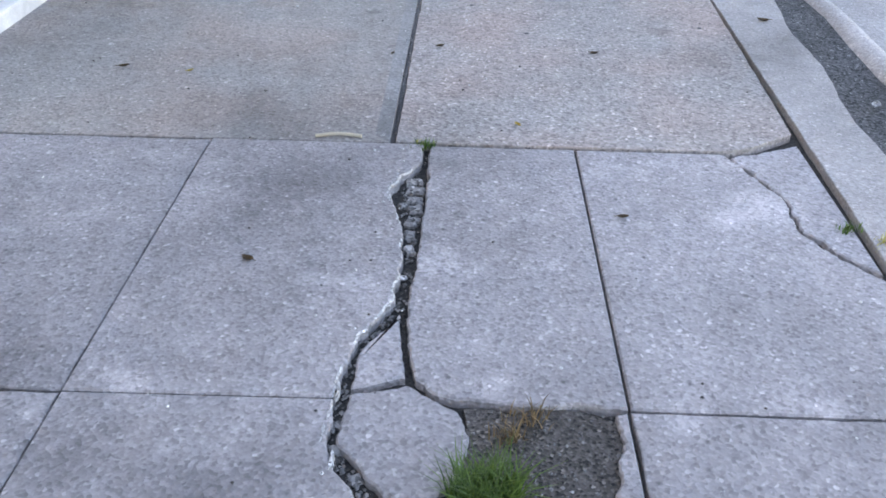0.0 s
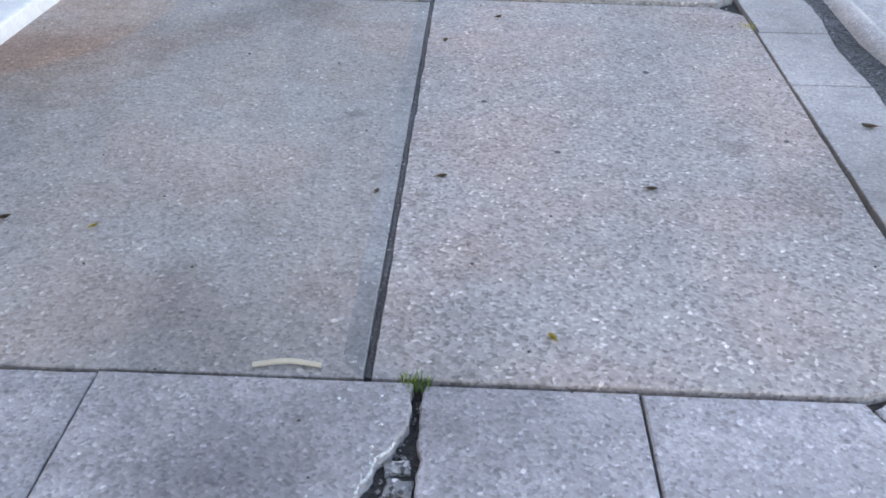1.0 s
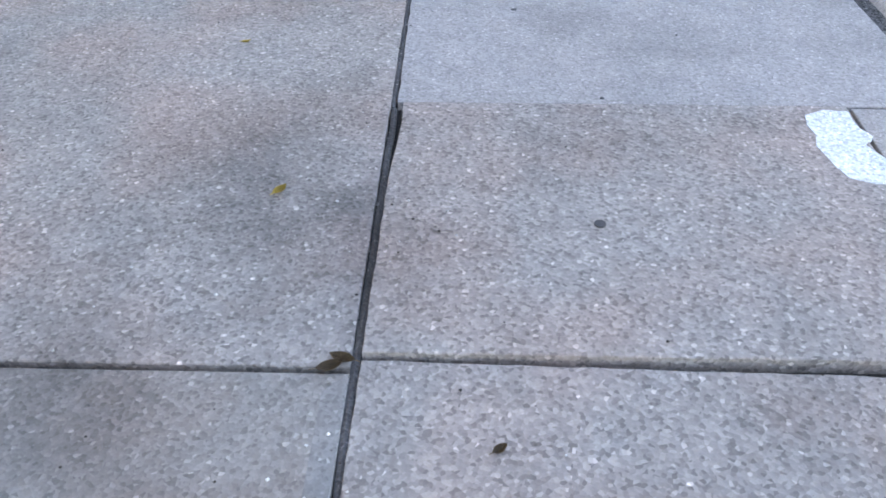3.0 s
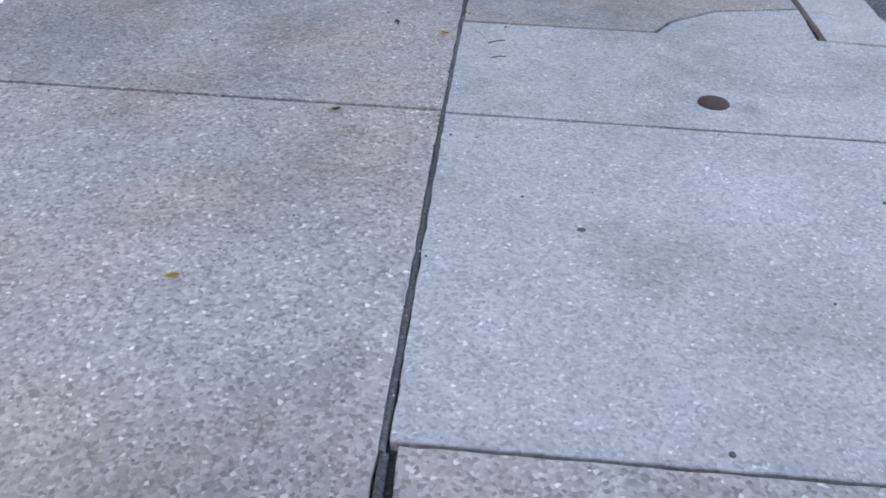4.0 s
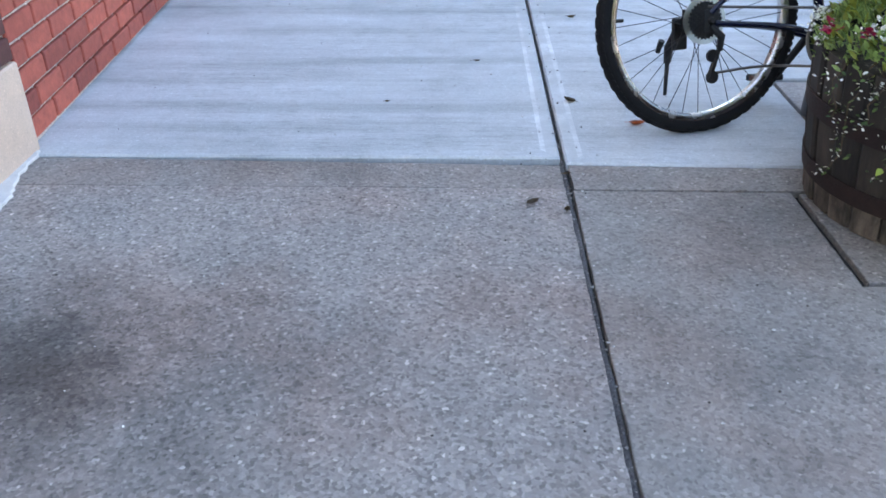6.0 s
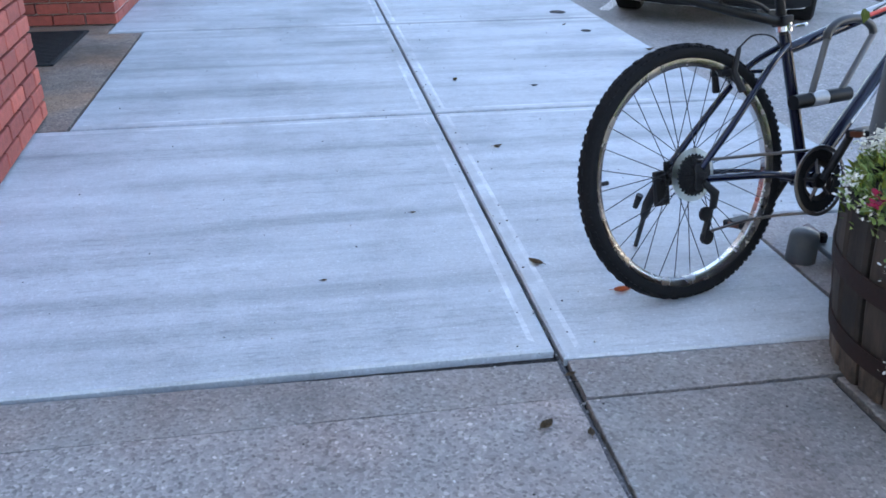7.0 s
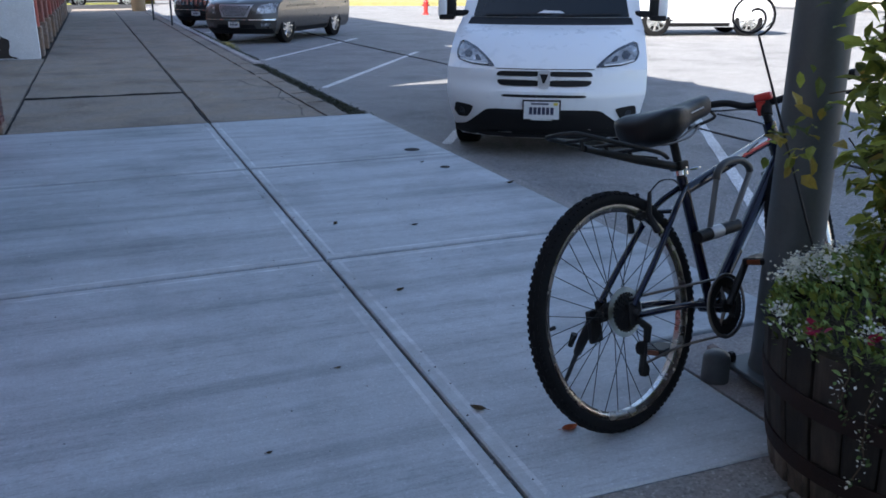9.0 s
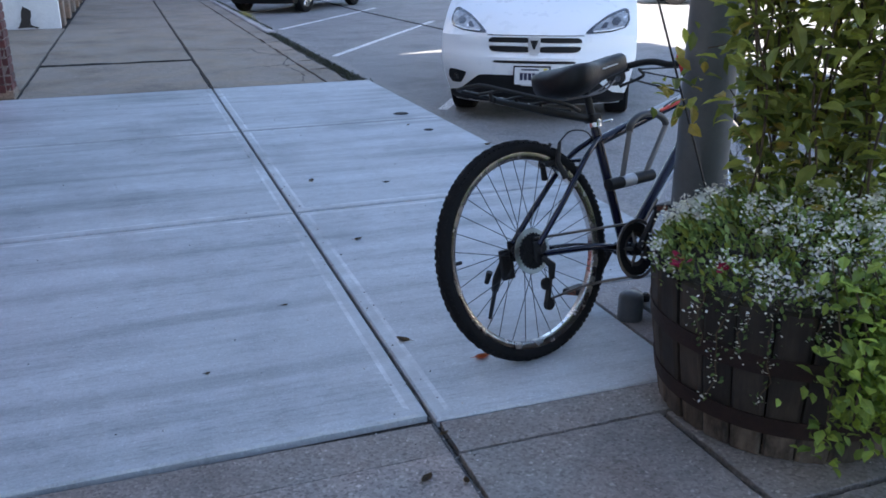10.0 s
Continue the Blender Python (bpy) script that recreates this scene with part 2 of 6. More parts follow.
MARGIN = concrete("trowelled_slab_margin", (0.268, 0.258, 0.252), 0.13, 140, 0.6, 0.05, bump_d=0.0015, stones=0.26, pits=0.2)
FAR = concrete("grey_brown_concrete", (0.315, 0.268, 0.226), 0.18, 120, 0.34, 0.10, warm=(1.06, 1.0, 0.92))
CURB = concrete("pale_curb_concrete", (0.50, 0.47, 0.455), 0.15, 160, 0.3, 0.08)
CURBGREY = concrete("grey_curb_concrete", (0.38, 0.357, 0.348), 0.12, 160, 0.38, 0.08, stones=0.3)
STAINED = concrete("stained_entry_concrete", (0.27, 0.215, 0.18), 0.2, 120, 0.6, 0.08, warm=(1.25, 1.0, 0.8))
DIRT = concrete("dark_joint_dirt", (0.045, 0.042, 0.04), 0.3, 220, 0.4, 0.0, bump_d=0.003)
JOINT = concrete("grey_joint_dirt", (0.13, 0.127, 0.13), 0.2, 220, 0.5, 0.0, bump_d=0.004)
GUTTER = concrete("dark_gutter_concrete", (0.10, 0.098, 0.10), 0.6, 160, 0.45, 0.05)
SOIL = concrete("dark_soil", (0.115, 0.102, 0.092), 0.4, 200, 0.6, 0.0, bump_d=0.006, stones=0.7)
STONE = concrete("rubble_stone", (0.28, 0.27, 0.265), 0.4, 140, 0.4, 0.3, bump_d=0.004)
CHIP = concrete("broken_concrete_edge", (0.66, 0.65, 0.64), 0.3, 220, 0.25, 0.1)
EDGE = concrete("fresh_broken_edge", (0.50, 0.49, 0.48), 0.3, 220, 0.3, 0.1)
ASPHALT = concrete("grey_worn_asphalt", (0.27, 0.268, 0.268), 0.22, 110, 0.3, 0.0, bump_d=0.004)
ROADCON = concrete("grey_road_concrete", (0.30, 0.29, 0.28), 0.2, 120, 0.3, 0.05)
PAINT = concrete("worn_white_road_paint", (0.72, 0.72, 0.72), 0.25, 140, 0.2, 0.05)
MORTAR = concrete("pale_mortar", (0.55, 0.49, 0.46), 0.3, 260, 0.25, 0.0)
DARKMORTAR = concrete("grey_brown_mortar", (0.24, 0.19, 0.17), 0.3, 260, 0.25, 0.0)
SAND = concrete("tan_stone_block", (0.62, 0.48, 0.395), 0.05, 240, 0.22, 0.05, bump_d=0.001)
BRICK = brick_mat("red_brick", (0.25, 0.052, 0.04), (0.46, 0.105, 0.072))
BRICK_DARK = brick_mat("dark_brown_brick", (0.07, 0.022, 0.022), (0.15, 0.045, 0.04))
WHITEWALL = concrete("white_painted_brick", (0.84, 0.85, 0.86), 0.03, 60, 0.12, 0.0, bump_d=0.002)
REDPAINT = plain("faded_red_paint", (0.30, 0.10, 0.075), 0.65, vary=0.3)
WHITEPAINT = plain("worn_white_paint", (0.68, 0.67, 0.66), 0.55, vary=0.22, scale=9)
DOORWOOD = wood("weathered_white_wood", (0.36, 0.34, 0.33), (0.74, 0.72, 0.70), (60, 60, 2.2))
GREYMETAL = plain("grey_painted_steel", (0.10, 0.112, 0.12), 0.5, vary=0.2, scale=5)
DARKMETAL = plain("dark_iron", (0.03, 0.03, 0.032), 0.5, 0.6, vary=0.3)
RUST = plain("rusty_iron", (0.075, 0.042, 0.038), 0.8, 0.3, vary=0.5, scale=30, bump_d=0.003)
MAT = plain("black_rubber_mat", (0.018, 0.018, 0.02), 0.9, vary=0.3, scale=40, bump_d=0.004)
FRAME = plain("dark_blue_bike_paint", (0.006, 0.008, 0.026), 0.20, 0.0, vary=0.12, coat=0.25, spec=0.28)
BLACK = plain("black_plastic", (0.010, 0.010, 0.011), 0.55, vary=0.2, spec=0.3)
VINYL = plain("black_saddle_vinyl", (0.007, 0.007, 0.009), 0.5, vary=0.15, bump_d=0.0006, scale=20, spec=0.3)
RUBBER = plain("black_tyre_rubber", (0.012, 0.012, 0.013), 0.88, vary=0.25, scale=20, spec=0.15)
ALU = plain("brushed_aluminium", (0.66, 0.65, 0.63), 0.28, 1.0, vary=0.12)
RIM = plain("scuffed_rim_alloy", (0.72, 0.69, 0.66), 0.24, 1.0, vary=0.25, scale=14)
STEEL = plain("dark_steel", (0.22, 0.20, 0.19), 0.4, 1.0, vary=0.25, scale=30)
CHROME = plain("chrome", (0.75, 0.76, 0.77), 0.12, 1.0, vary=0.05)
CLEARDISC = glass_mat("cloudy_plastic_disc", (0.80, 0.82, 0.72), 0.38)
ORANGE = plain("orange_reflector", (0.55, 0.13, 0.03), 0.3)
AMBER = plain("dim_amber_reflector", (0.16, 0.045, 0.015), 0.4)
RED = plain("red_plastic", (0.62, 0.035, 0.03), 0.35)
SILVER = plain("silver_decal", (0.55, 0.56, 0.58), 0.4, 0.4)
LOCKGREY = plain("grey_vinyl_lock", (0.045, 0.047, 0.05), 0.45)
LOCKLEG = plain("worn_grey_lock_steel", (0.16, 0.165, 0.17), 0.5)
VANWHITE = plain("white_car_paint", (0.84, 0.86, 0.88), 0.3, vary=0.0, coat=0.8)
SUVGREY = plain("dark_bronze_car_paint", (0.06, 0.054, 0.048), 0.32, 0.25, vary=0.02, coat=0.8)
SUVBLACK = plain("black_car_paint", (0.02, 0.022, 0.026), 0.3, 0.2, vary=0.08, coat=0.9)
CARRED = plain("red_car_paint", (0.35, 0.03, 0.03), 0.3, 0.1, vary=0.05, coat=0.8)
CARGLASS = plain("dark_car_glass", (0.012, 0.016, 0.018), 0.06, vary=0.05, spec=0.4)
LAMPGLASS = plain("headlamp_lens", (0.50, 0.50, 0.50), 0.22, 0.5, vary=0.8, scale=11, coat=0.6)
LAMPDARK = plain("headlamp_housing", (0.05, 0.05, 0.055), 0.25, 0.3, vary=0.3, coat=1.0)
PLATE = plain("white_number_plate", (0.72, 0.73, 0.74), 0.4, vary=0.06)
INK = plain("dark_blue_ink", (0.03, 0.035, 0.08), 0.5)
YELLOW = plain("yellow_sticker", (0.7, 0.55, 0.08), 0.5)
BARREL = wood("weathered_oak_stave", (0.020, 0.015, 0.012), (0.068, 0.051, 0.039), (26, 26, 2.5))
BARRELFOOT = wood("bleached_oak_stave_end", (0.030, 0.021, 0.016), (0.23, 0.18, 0.14), (30, 30, 11))
HOOP = plain("rusted_barrel_hoop", (0.04, 0.022, 0.018), 0.75, 0.35, vary=0.5, scale=24, bump_d=0.002)
LEAF = leafy("vine_leaf_green", (0.07, 0.10, 0.02), (0.25, 0.28, 0.065), 0.4)
LEAFDARK = leafy("dark_green_leaf", (0.045, 0.085, 0.03), (0.12, 0.20, 0.06))
LEAFMID = leafy("mid_green_leaf", (0.10, 0.17, 0.055), (0.30, 0.42, 0.16), 0.35)
LEAFLIME = leafy("lime_green_leaf", (0.09, 0.16, 0.03), (0.27, 0.36, 0.075), 0.35)
LEAFYELLOW = leafy("yellowing_leaf", (0.22, 0.17, 0.03), (0.36, 0.28, 0.06))
GRASS = leafy("grass_blade", (0.03, 0.07, 0.014), (0.085, 0.15, 0.03))
# moss tone kept extra dark: shadow of the kerb face is mixed in
MOSS_SHADE = leafy("dark_moss_curb_shade", (0.016, 0.02, 0.010), (0.04, 0.046, 0.02), 0.1)
DRYGRASS = leafy("dry_grass", (0.22, 0.2, 0.07), (0.42, 0.38, 0.14))
PETAL = leafy("white_petal", (0.66, 0.67, 0.68), (0.8, 0.8, 0.8))
MAGENTA = leafy("magenta_petal", (0.28, 0.012, 0.06), (0.42, 0.025, 0.09))
STEM = plain("brown_stem", (0.09, 0.06, 0.035), 0.8, vary=0.3, scale=30)
DEADLEAF = leafy("dead_leaf", (0.09, 0.06, 0.035), (0.20, 0.135, 0.075))
YLEAF = leafy("fallen_yellow_leaf", (0.4, 0.28, 0.06), (0.6, 0.47, 0.12))
DUN = plain("dark_litter", (0.06, 0.05, 0.045), 0.9, vary=0.4, scale=60)
TAN = plain("tan_bin_plastic", (0.45, 0.31, 0.17), 0.7, vary=0.15)
GUM = plain("black_gum_stain", (0.07, 0.07, 0.075), 0.8, vary=0.3, scale=60)
BLUEWHITE = concrete("pale_spilled_paint", (0.74, 0.78, 0.82), 0.2, 160, 0.2, 0.0)
WINDOW = plain("dark_window_glass", (0.03, 0.036, 0.04), 0.08, vary=0.1, spec=0.8)
ROOFING = plain("dark_roofing", (0.06, 0.06, 0.06), 0.9)
FARWALL = concrete("distant_wall_render", (0.5, 0.46, 0.40), 0.2, 20, 0.25, 0.05)


# ---- mesh helpers ----
def link_bm(name, bm, material, smooth=None):
    me = bpy.data.meshes.new(name)
    bmesh.ops.recalc_face_normals(bm, faces=bm.faces)
    bm.to_mesh(me)
    bm.free()
    for mt in (material if isinstance(material, (list, tuple)) else [material]):
        me.materials.append(mt)
    if smooth is not None:
        me.polygons.foreach_set("use_smooth", [True] * len(me.polygons))
        if smooth < 180:
            me.set_sharp_from_angle(angle=radians(smooth))
    return new(name, me)


def part(name, bm, material, parent, label="", smooth=None):
    ob = link_bm(name, bm, material, smooth)
    ob.parent = parent
    if label:
        tagged(ob, label=label)
    return ob


def thing(name, label, category, group="", kind="", at=None):
    e = new(name)
    e.empty_display_size = 0.1
    if at is not None:
        e.matrix_world = at
    return tagged(e, label, category, group, kind)


def box(lo, hi, bevel=0.0, segs=1, bm=None):
    own = bmesh.new() if bm is None else bm
    c = [(a + b) / 2 for a, b in zip(lo, hi)]
    s = [abs(b - a) for a, b in zip(lo, hi)]
    r = bmesh.ops.create_cube(own, size=1.0, matrix=Matrix.LocRotScale(c, None, s))
    if bevel:
        es = list({e for v in r["verts"] for e in v.link_edges})
        bmesh.ops.bevel(own, geom=es, offset=bevel, segments=segs, affect="EDGES", profile=0.6)
    return own


def tube(pts, r, segs=8, bm=None, closed=False, caps=True):
    """A round bar along the points; r is one radius or one for each point."""
    bm = bmesh.new() if bm is None else bm
    pts = [Vector(p) for p in pts]
    n = len(pts)
    rs = r if isinstance(r, (list, tuple)) else [r] * n
    rings, ref = [], None
    for i, p in enumerate(pts):
        a = pts[(i - 1) % n] if (closed or i) else p
        b = pts[(i + 1) % n] if (closed or i < n - 1) else p
        t = (b - a).normalized()
        if ref is None:
            ref = Vector((0, 0, 1)) if abs(t.z) < 0.9 else Vector((1, 0, 0))
        u = (ref - t * ref.dot(t)).normalized()
        ref = u
        w = t.cross(u)
        rings.append([bm.verts.new(p + (u * math.cos(k) + w * math.sin(k)) * rs[i]) for k in (2 * math.pi * j / segs for j in range(segs))])
    for i in range(n if closed else n - 1):
        A, B = rings[i], rings[(i + 1) % n]
        for j in range(segs):
            bm.faces.new((A[j], A[(j + 1) % segs], B[(j + 1) % segs], B[j]))
    if caps and not closed:
        bm.faces.new(rings[0][::-1])
        bm.faces.new(rings[-1])
    return bm


def bend(pts, n=8):
    """A smooth curve through the points."""
    P = [Vector(p) for p in pts]
    P = [2 * P[0] - P[1]] + P + [2 * P[-1] - P[-2]]
    out = []
    for i in range(1, len(P) - 2):
        for k in range(n):
            t = k / n
            a, b, c, d = P[i - 1], P[i], P[i + 1], P[i + 2]
            out.append(0.5 * (2 * b + (c - a) * t + (2 * a - 5 * b + 4 * c - d) * t * t + (3 * b - a - 3 * c + d) * t ** 3))
    return out + [P[-2]]


def lathe(profile, segs=32, axis="z", bm=None, m=None, closed=False):
    """A turned shape from (radius, height) pairs."""
    bm = bmesh.new() if bm is None else bm
    m = m or Matrix()
    rings = []
    for r, h in profile:
        ring = []
        for j in range(segs):
            a = 2 * math.pi * j / segs
            p = Vector((r * math.cos(a), r * math.sin(a), h))
            if axis == "y":
                p = Vector((p.x, p.z, p.y))
            elif axis == "x":
                p = Vector((p.z, p.x, p.y))
            ring.append(bm.verts.new(m @ p))
        rings.append(ring)
    pairs = list(zip(rings, rings[1:])) + ([(rings[-1], rings[0])] if closed else [])
    for A, B in pairs:
        for j in range(segs):
            bm.faces.new((A[j], A[(j + 1) % segs], B[(j + 1) % segs], B[j]))
    if not closed:
        if profile[0][0] > 1e-5:
            bm.faces.new(rings[0])
        if profile[-1][0] > 1e-5:
            bm.faces.new(rings[-1][::-1])
    return bm


def inset_poly(poly, d):
    """The polygon (anticlockwise) drawn in by d on every side."""
    out, n = [], len(poly)
    for i in range(n):
        a, b, c = Vector(poly[i - 1]), Vector(poly[i]), Vector(poly[(i + 1) % n])
        n1 = Vector((-(b - a).y, (b - a).x)).normalized()
        n2 = Vector((-(c - b).y, (c - b).x)).normalized()
        s = n1 + n2
        k = 2 * d / max(s.length_squared, 0.35)
        out.append((b.x + s.x * k, b.y + s.y * k))
    return out


def prism(poly, z0, z1, chamfer=0.0, border=0.0, bm=None, pale=None):
    """A slab: the polygon pulled up from z0 to z1, its top edge chamfered; border: a rim of the second material."""
    bm = bmesh.new() if bm is None else bm
    loops = [[(x, y, z0) for x, y in poly], [(x, y, z1 - chamfer) for x, y in poly]]
    top = poly
    if chamfer:
        top = inset_poly(poly, chamfer)
        loops.append([(x, y, z1) for x, y in top])
    if border:
        loops.append([(x, y, z1) for x, y in inset_poly(top, border)])
        loops.append([(x, y, z1) for x, y in inset_poly(top, border + 0.016)])
    vs = [[bm.verts.new(p) for p in lp] for lp in loops]
    n = len(poly)
    for k, (A, B) in enumerate(zip(vs, vs[1:])):
        for j in range(n):
            f = bm.faces.new((A[j], A[(j + 1) % n], B[(j + 1) % n], B[j]))
            mx, my = (poly[j][0] + poly[(j + 1) % n][0]) / 2, (poly[j][1] + poly[(j + 1) % n][1]) / 2
            if pale and k == 1 and pale[j]:
                f.material_index = 1
            if border and k >= len(vs) - 3 and (abs(mx) < 0.06 or abs(my - 13.6) < 0.06 or abs(my - 15.73) < 0.06):
                f.material_index = k - (len(vs) - 4)
    bm.faces.new(vs[0][::-1])
    bm.faces.new(vs[-1])
    return bm


def wobble(poly, amp, step=0.09, seed=0, longest=99.0):
    """The polygon with its sides broken into short, slightly uneven pieces."""
    rnd, out, n = random.Random(seed), [], len(poly)
    for i in range(n):
        a, b = Vector(poly[i]), Vector(poly[(i + 1) % n])
        k = max(1, int((b - a).length / step))
        nn = Vector((-(b - a).y, (b - a).x)).normalized()
        for j in range(k):
            p = a.lerp(b, j / k)
            if j and (b - a).length < longest:
                p = p + nn * rnd.uniform(-amp, amp)
            out.append((p.x, p.y))
    return out


def ragged(poly, amp, step, seed=0, longest=99.0, fine=0.5):
    """The polygon with broken, uneven sides; also says which new points lie on a side shorter than longest."""
    out, on_break, n = [], [], len(poly)
    for i in range(n):
        a, b = Vector(poly[i]), Vector(poly[(i + 1) % n])
        L = (b - a).length
        k = max(1, int(L / step))
        nn = Vector((-(b - a).y, (b - a).x)).normalized()
        for j in range(k):
            p = a.lerp(b, j / k)
            q = Vector((p.x, p.y, seed * 3.7))
            off = noise.noise(q * 24) + fine * noise.noise(q * 95) + 0.5 * fine * noise.noise(q * 210)
            keep = 1.0 if L < longest else 0.0
            if not (j == 0 and not keep):
                p = p + nn * amp * off * keep
            out.append((p.x, p.y))
            on_break.append(bool(keep) and noise.noise(q * 17) > 0.06)
    return out, on_break


def from_arrays(name, verts, faces, material, parent=None, label="", kind=""):
    me = bpy.data.meshes.new(name)
    me.from_pydata([tuple(v) for v in verts], [], [tuple(f) for f in faces])
    me.materials.append(material)
    ob = new(name, me)
    if parent:
        ob.parent = parent
    if label or kind:
        tagged(ob, label=label, kind=kind)
    return ob


def leaf_cloud(places, size, rnd, fold=0.25, width=0.5, up=0.3, curl=0.0):
    """Many small folded leaves: (place, outward direction) pairs."""
    V, F = [], []
    for p, out in places:
        d = (Vector(out) + Vector((rnd.gauss(0, .5), rnd.gauss(0, .5), rnd.gauss(0, .5) + up))).normalized()
        side = d.cross(Vector((rnd.gauss(0, .4), rnd.gauss(0, .4), 1))).normalized()
        nrm = side.cross(d).normalized()
        L = size * rnd.uniform(0.6, 1.3)
        W = L * width * 0.5
        p = Vector(p)
        b = len(V)
        V += [p, p + d * L * 0.4 + side * W + nrm * fold * W, p + d * L * 0.75 + side * W * 0.75 + nrm * fold * W - nrm * curl * L * 0.4, p + d * L - nrm * curl * L,
              p + d * L * 0.75 - side * W * 0.75 + nrm * fold * W - nrm * curl * L * 0.4, p + d * L * 0.4 - side * W + nrm * fold * W, p + d * L * 0.55 - nrm * curl * L * 0.2]
        F += [(b, b + 1, b + 6), (b + 1, b + 2, b + 6), (b + 2, b + 3, b + 6), (b + 3, b + 4, b + 6), (b + 4, b + 5, b + 6), (b + 5, b, b + 6)]
    return V, F


def blades(places, height, rnd, width=0.004, lean=0.5):
    V, F = [], []
    for p in places:
        p = Vector(p)
        a = rnd.uniform(0, 2 * math.pi)
        out = Vector((math.cos(a), math.sin(a), 0))
        side = Vector((-out.y, out.x, 0)) * width * rnd.uniform(0.6, 1.3)
        h = height * rnd.uniform(0.5, 1.15)
        l = lean * rnd.uniform(0.2, 1.2) * h
        b = len(V)
        V += [p - side, p + side, p + out * l * 0.35 + Vector((0, 0, h * 0.6)) + side * 0.7, p + out * l * 0.35 + Vector((0, 0, h * 0.6)) - side * 0.7, p + out * l + Vector((0, 0, h))]
        F += [(b, b + 1, b + 2, b + 3), (b + 3, b + 2, b + 4)]
    return V, F


# ---- ground and road ----
ground = tagged(link_bm("ground", prism([(-60, -60), (160, -60), (160, 260), (-60, 260)], -0.9, -0.3), ASPHALT), "grey ground sheet under the street and the buildings", "ground", kind="structure")
ROADZ = -0.27
road = tagged(link_bm("road", prism([(1.9, -20), (34, -20), (34, 120), (1.9, 120)], -0.5, ROADZ), ASPHALT), "worn grey asphalt street with angled parking bays", "road", kind="structure")
bm = prism([(1.56, 11.0), (2.14, 11.0), (2.14, 60), (1.56, 60)], -0.45, ROADZ + 0.006)
gutter_pan = tagged(link_bm("gutter", bm, ROADCON), "grey concrete gutter pan along the curb", "gutter", kind="structure")
bed = tagged(link_bm("joint_bed", prism([(-6, -6), (1.555, -6), (1.555, 60), (-6, 60)], -0.2, -0.022), DIRT), "dark dirt packed in the pavement joints", "ground", kind="structure")
bay = thing("parking_lines", "worn white painted lines of the angled parking bays", "road marking", kind="structure")
for y0 in (12.64, 17.43, 22.23, 27.02, 31.8, 36.6):
    d = Vector((3.2, 5.05)).normalized()
    a = Vector((2.17, y0))
    b = a + d * 6.6
    s = Vector((-d.y, d.x)) * 0.05
    part("painted_line", prism(wobble([tuple(a - s), tuple(b - s), tuple(b + s), tuple(a + s)][::1], 0.004, 0.3, int(y0)), ROADZ - 0.02, ROADZ + 0.004), PAINT, bay)
seam = tagged(link_bm("road_seam", tube([(5.3, 60, ROADZ), (5.0, 32, ROADZ), (5.2, 25.0, ROADZ), (5.0, 19, ROADZ), (5.0, 10, ROADZ)], 0.018, 6), DIRT), "dark tar seam along the street", "road seam", kind="structure")

# ---- pavement slabs ----
pavement = thing("pavement", "concrete pavement of slabs from several different pours", "pavement", kind="structure")


def xr(y):
    return 1.066 + (y - 5.2) * (0.01 if y < 5.2 else 0.042) if y < 7.7 else 1.171 + (y - 7.7) * 0.004


def strip_edge(y):
    return min(1.26 + max(y - 5.1, -0.4) * 0.075, 1.46)


SLABS = []


def slab(poly, material, z=0.0, gap=0.003, rough=0.0, border=0.0, chamfer=0.002, seed=0):
    SLABS.append((poly, material, z, gap, rough, border, chamfer, seed))


def rect(x0, y0, x1, y1):
    return [(x0, y0), (x1, y0), (x1, y1), (x0, y1)]


# squares with the long crack
for r, (y0, y1) in enumerate(((-0.6, 0.36), (0.36, 1.32), (1.32, 2.28), (2.28, 3.23))):
    for x0, x1 in ((-1.41, -0.465), (-0.465, 0.47), (0.47, xr(y0))):
        slab(rect(x0, y0, x1, y1), OLD, gap=0.0024)
slab(rect(-1.41, 3.23, -0.465, 4.185), OLD)
slab(rect(-1.41, 4.185, -0.465, 5.13), OLD)
slab(rect(0.47, 3.23, 1.035, 4.185), OLD)
slab([(-0.465, 5.13), (-0.465, 4.185), (-0.012, 4.19), (0.0, 4.31), (0.035, 4.40), (0.062, 4.46), (0.07, 4.59), (0.052, 4.74), (0.045, 4.79), (0.022, 4.85), (0.018, 4.885), (0.04, 4.945), (0.085, 5.03), (0.083, 5.13)], OLD, 0.004, 0.001, 0.010)
slab([(0.103, 5.13), (0.101, 5.05), (0.103, 4.82), (0.1, 4.63), (0.088, 4.46), (0.098, 4.33), (0.112, 4.25), (0.15, 4.212), (0.2, 4.198), (0.33, 4.192), (0.47, 4.19), (0.47, 5.13)], OLD, -0.001, 0.001, 0.007)
slab([(0.078, 4.425), (0.046, 4.37), (0.014, 4.31), (0.010, 4.222), (0.099, 4.252), (0.090, 4.31)], OLD, -0.004, 0.0, 0.006)
slab([(0.014, 4.205), (0.002, 4.10), (0.052, 4.04), (0.085, 3.998), (0.15, 3.995), (0.2, 4.03), (0.207, 4.12), (0.19, 4.176), (0.146, 4.20), (0.102, 4.236)], OLD, -0.004, 0.0, 0.007)
slab([(-0.465, 4.185), (-0.465, 3.23), (0.06, 3.23), (0.06, 3.97), (0.02, 4.02), (-0.018, 4.10), (-0.014, 4.19)], OLD, 0.003, 0.001, 0.009)
slab([(0.09, 3.98), (0.085, 3.23), (0.23, 3.23), (0.23, 3.93), (0.16, 3.99)], OLD, -0.003, 0.004, 0.003)
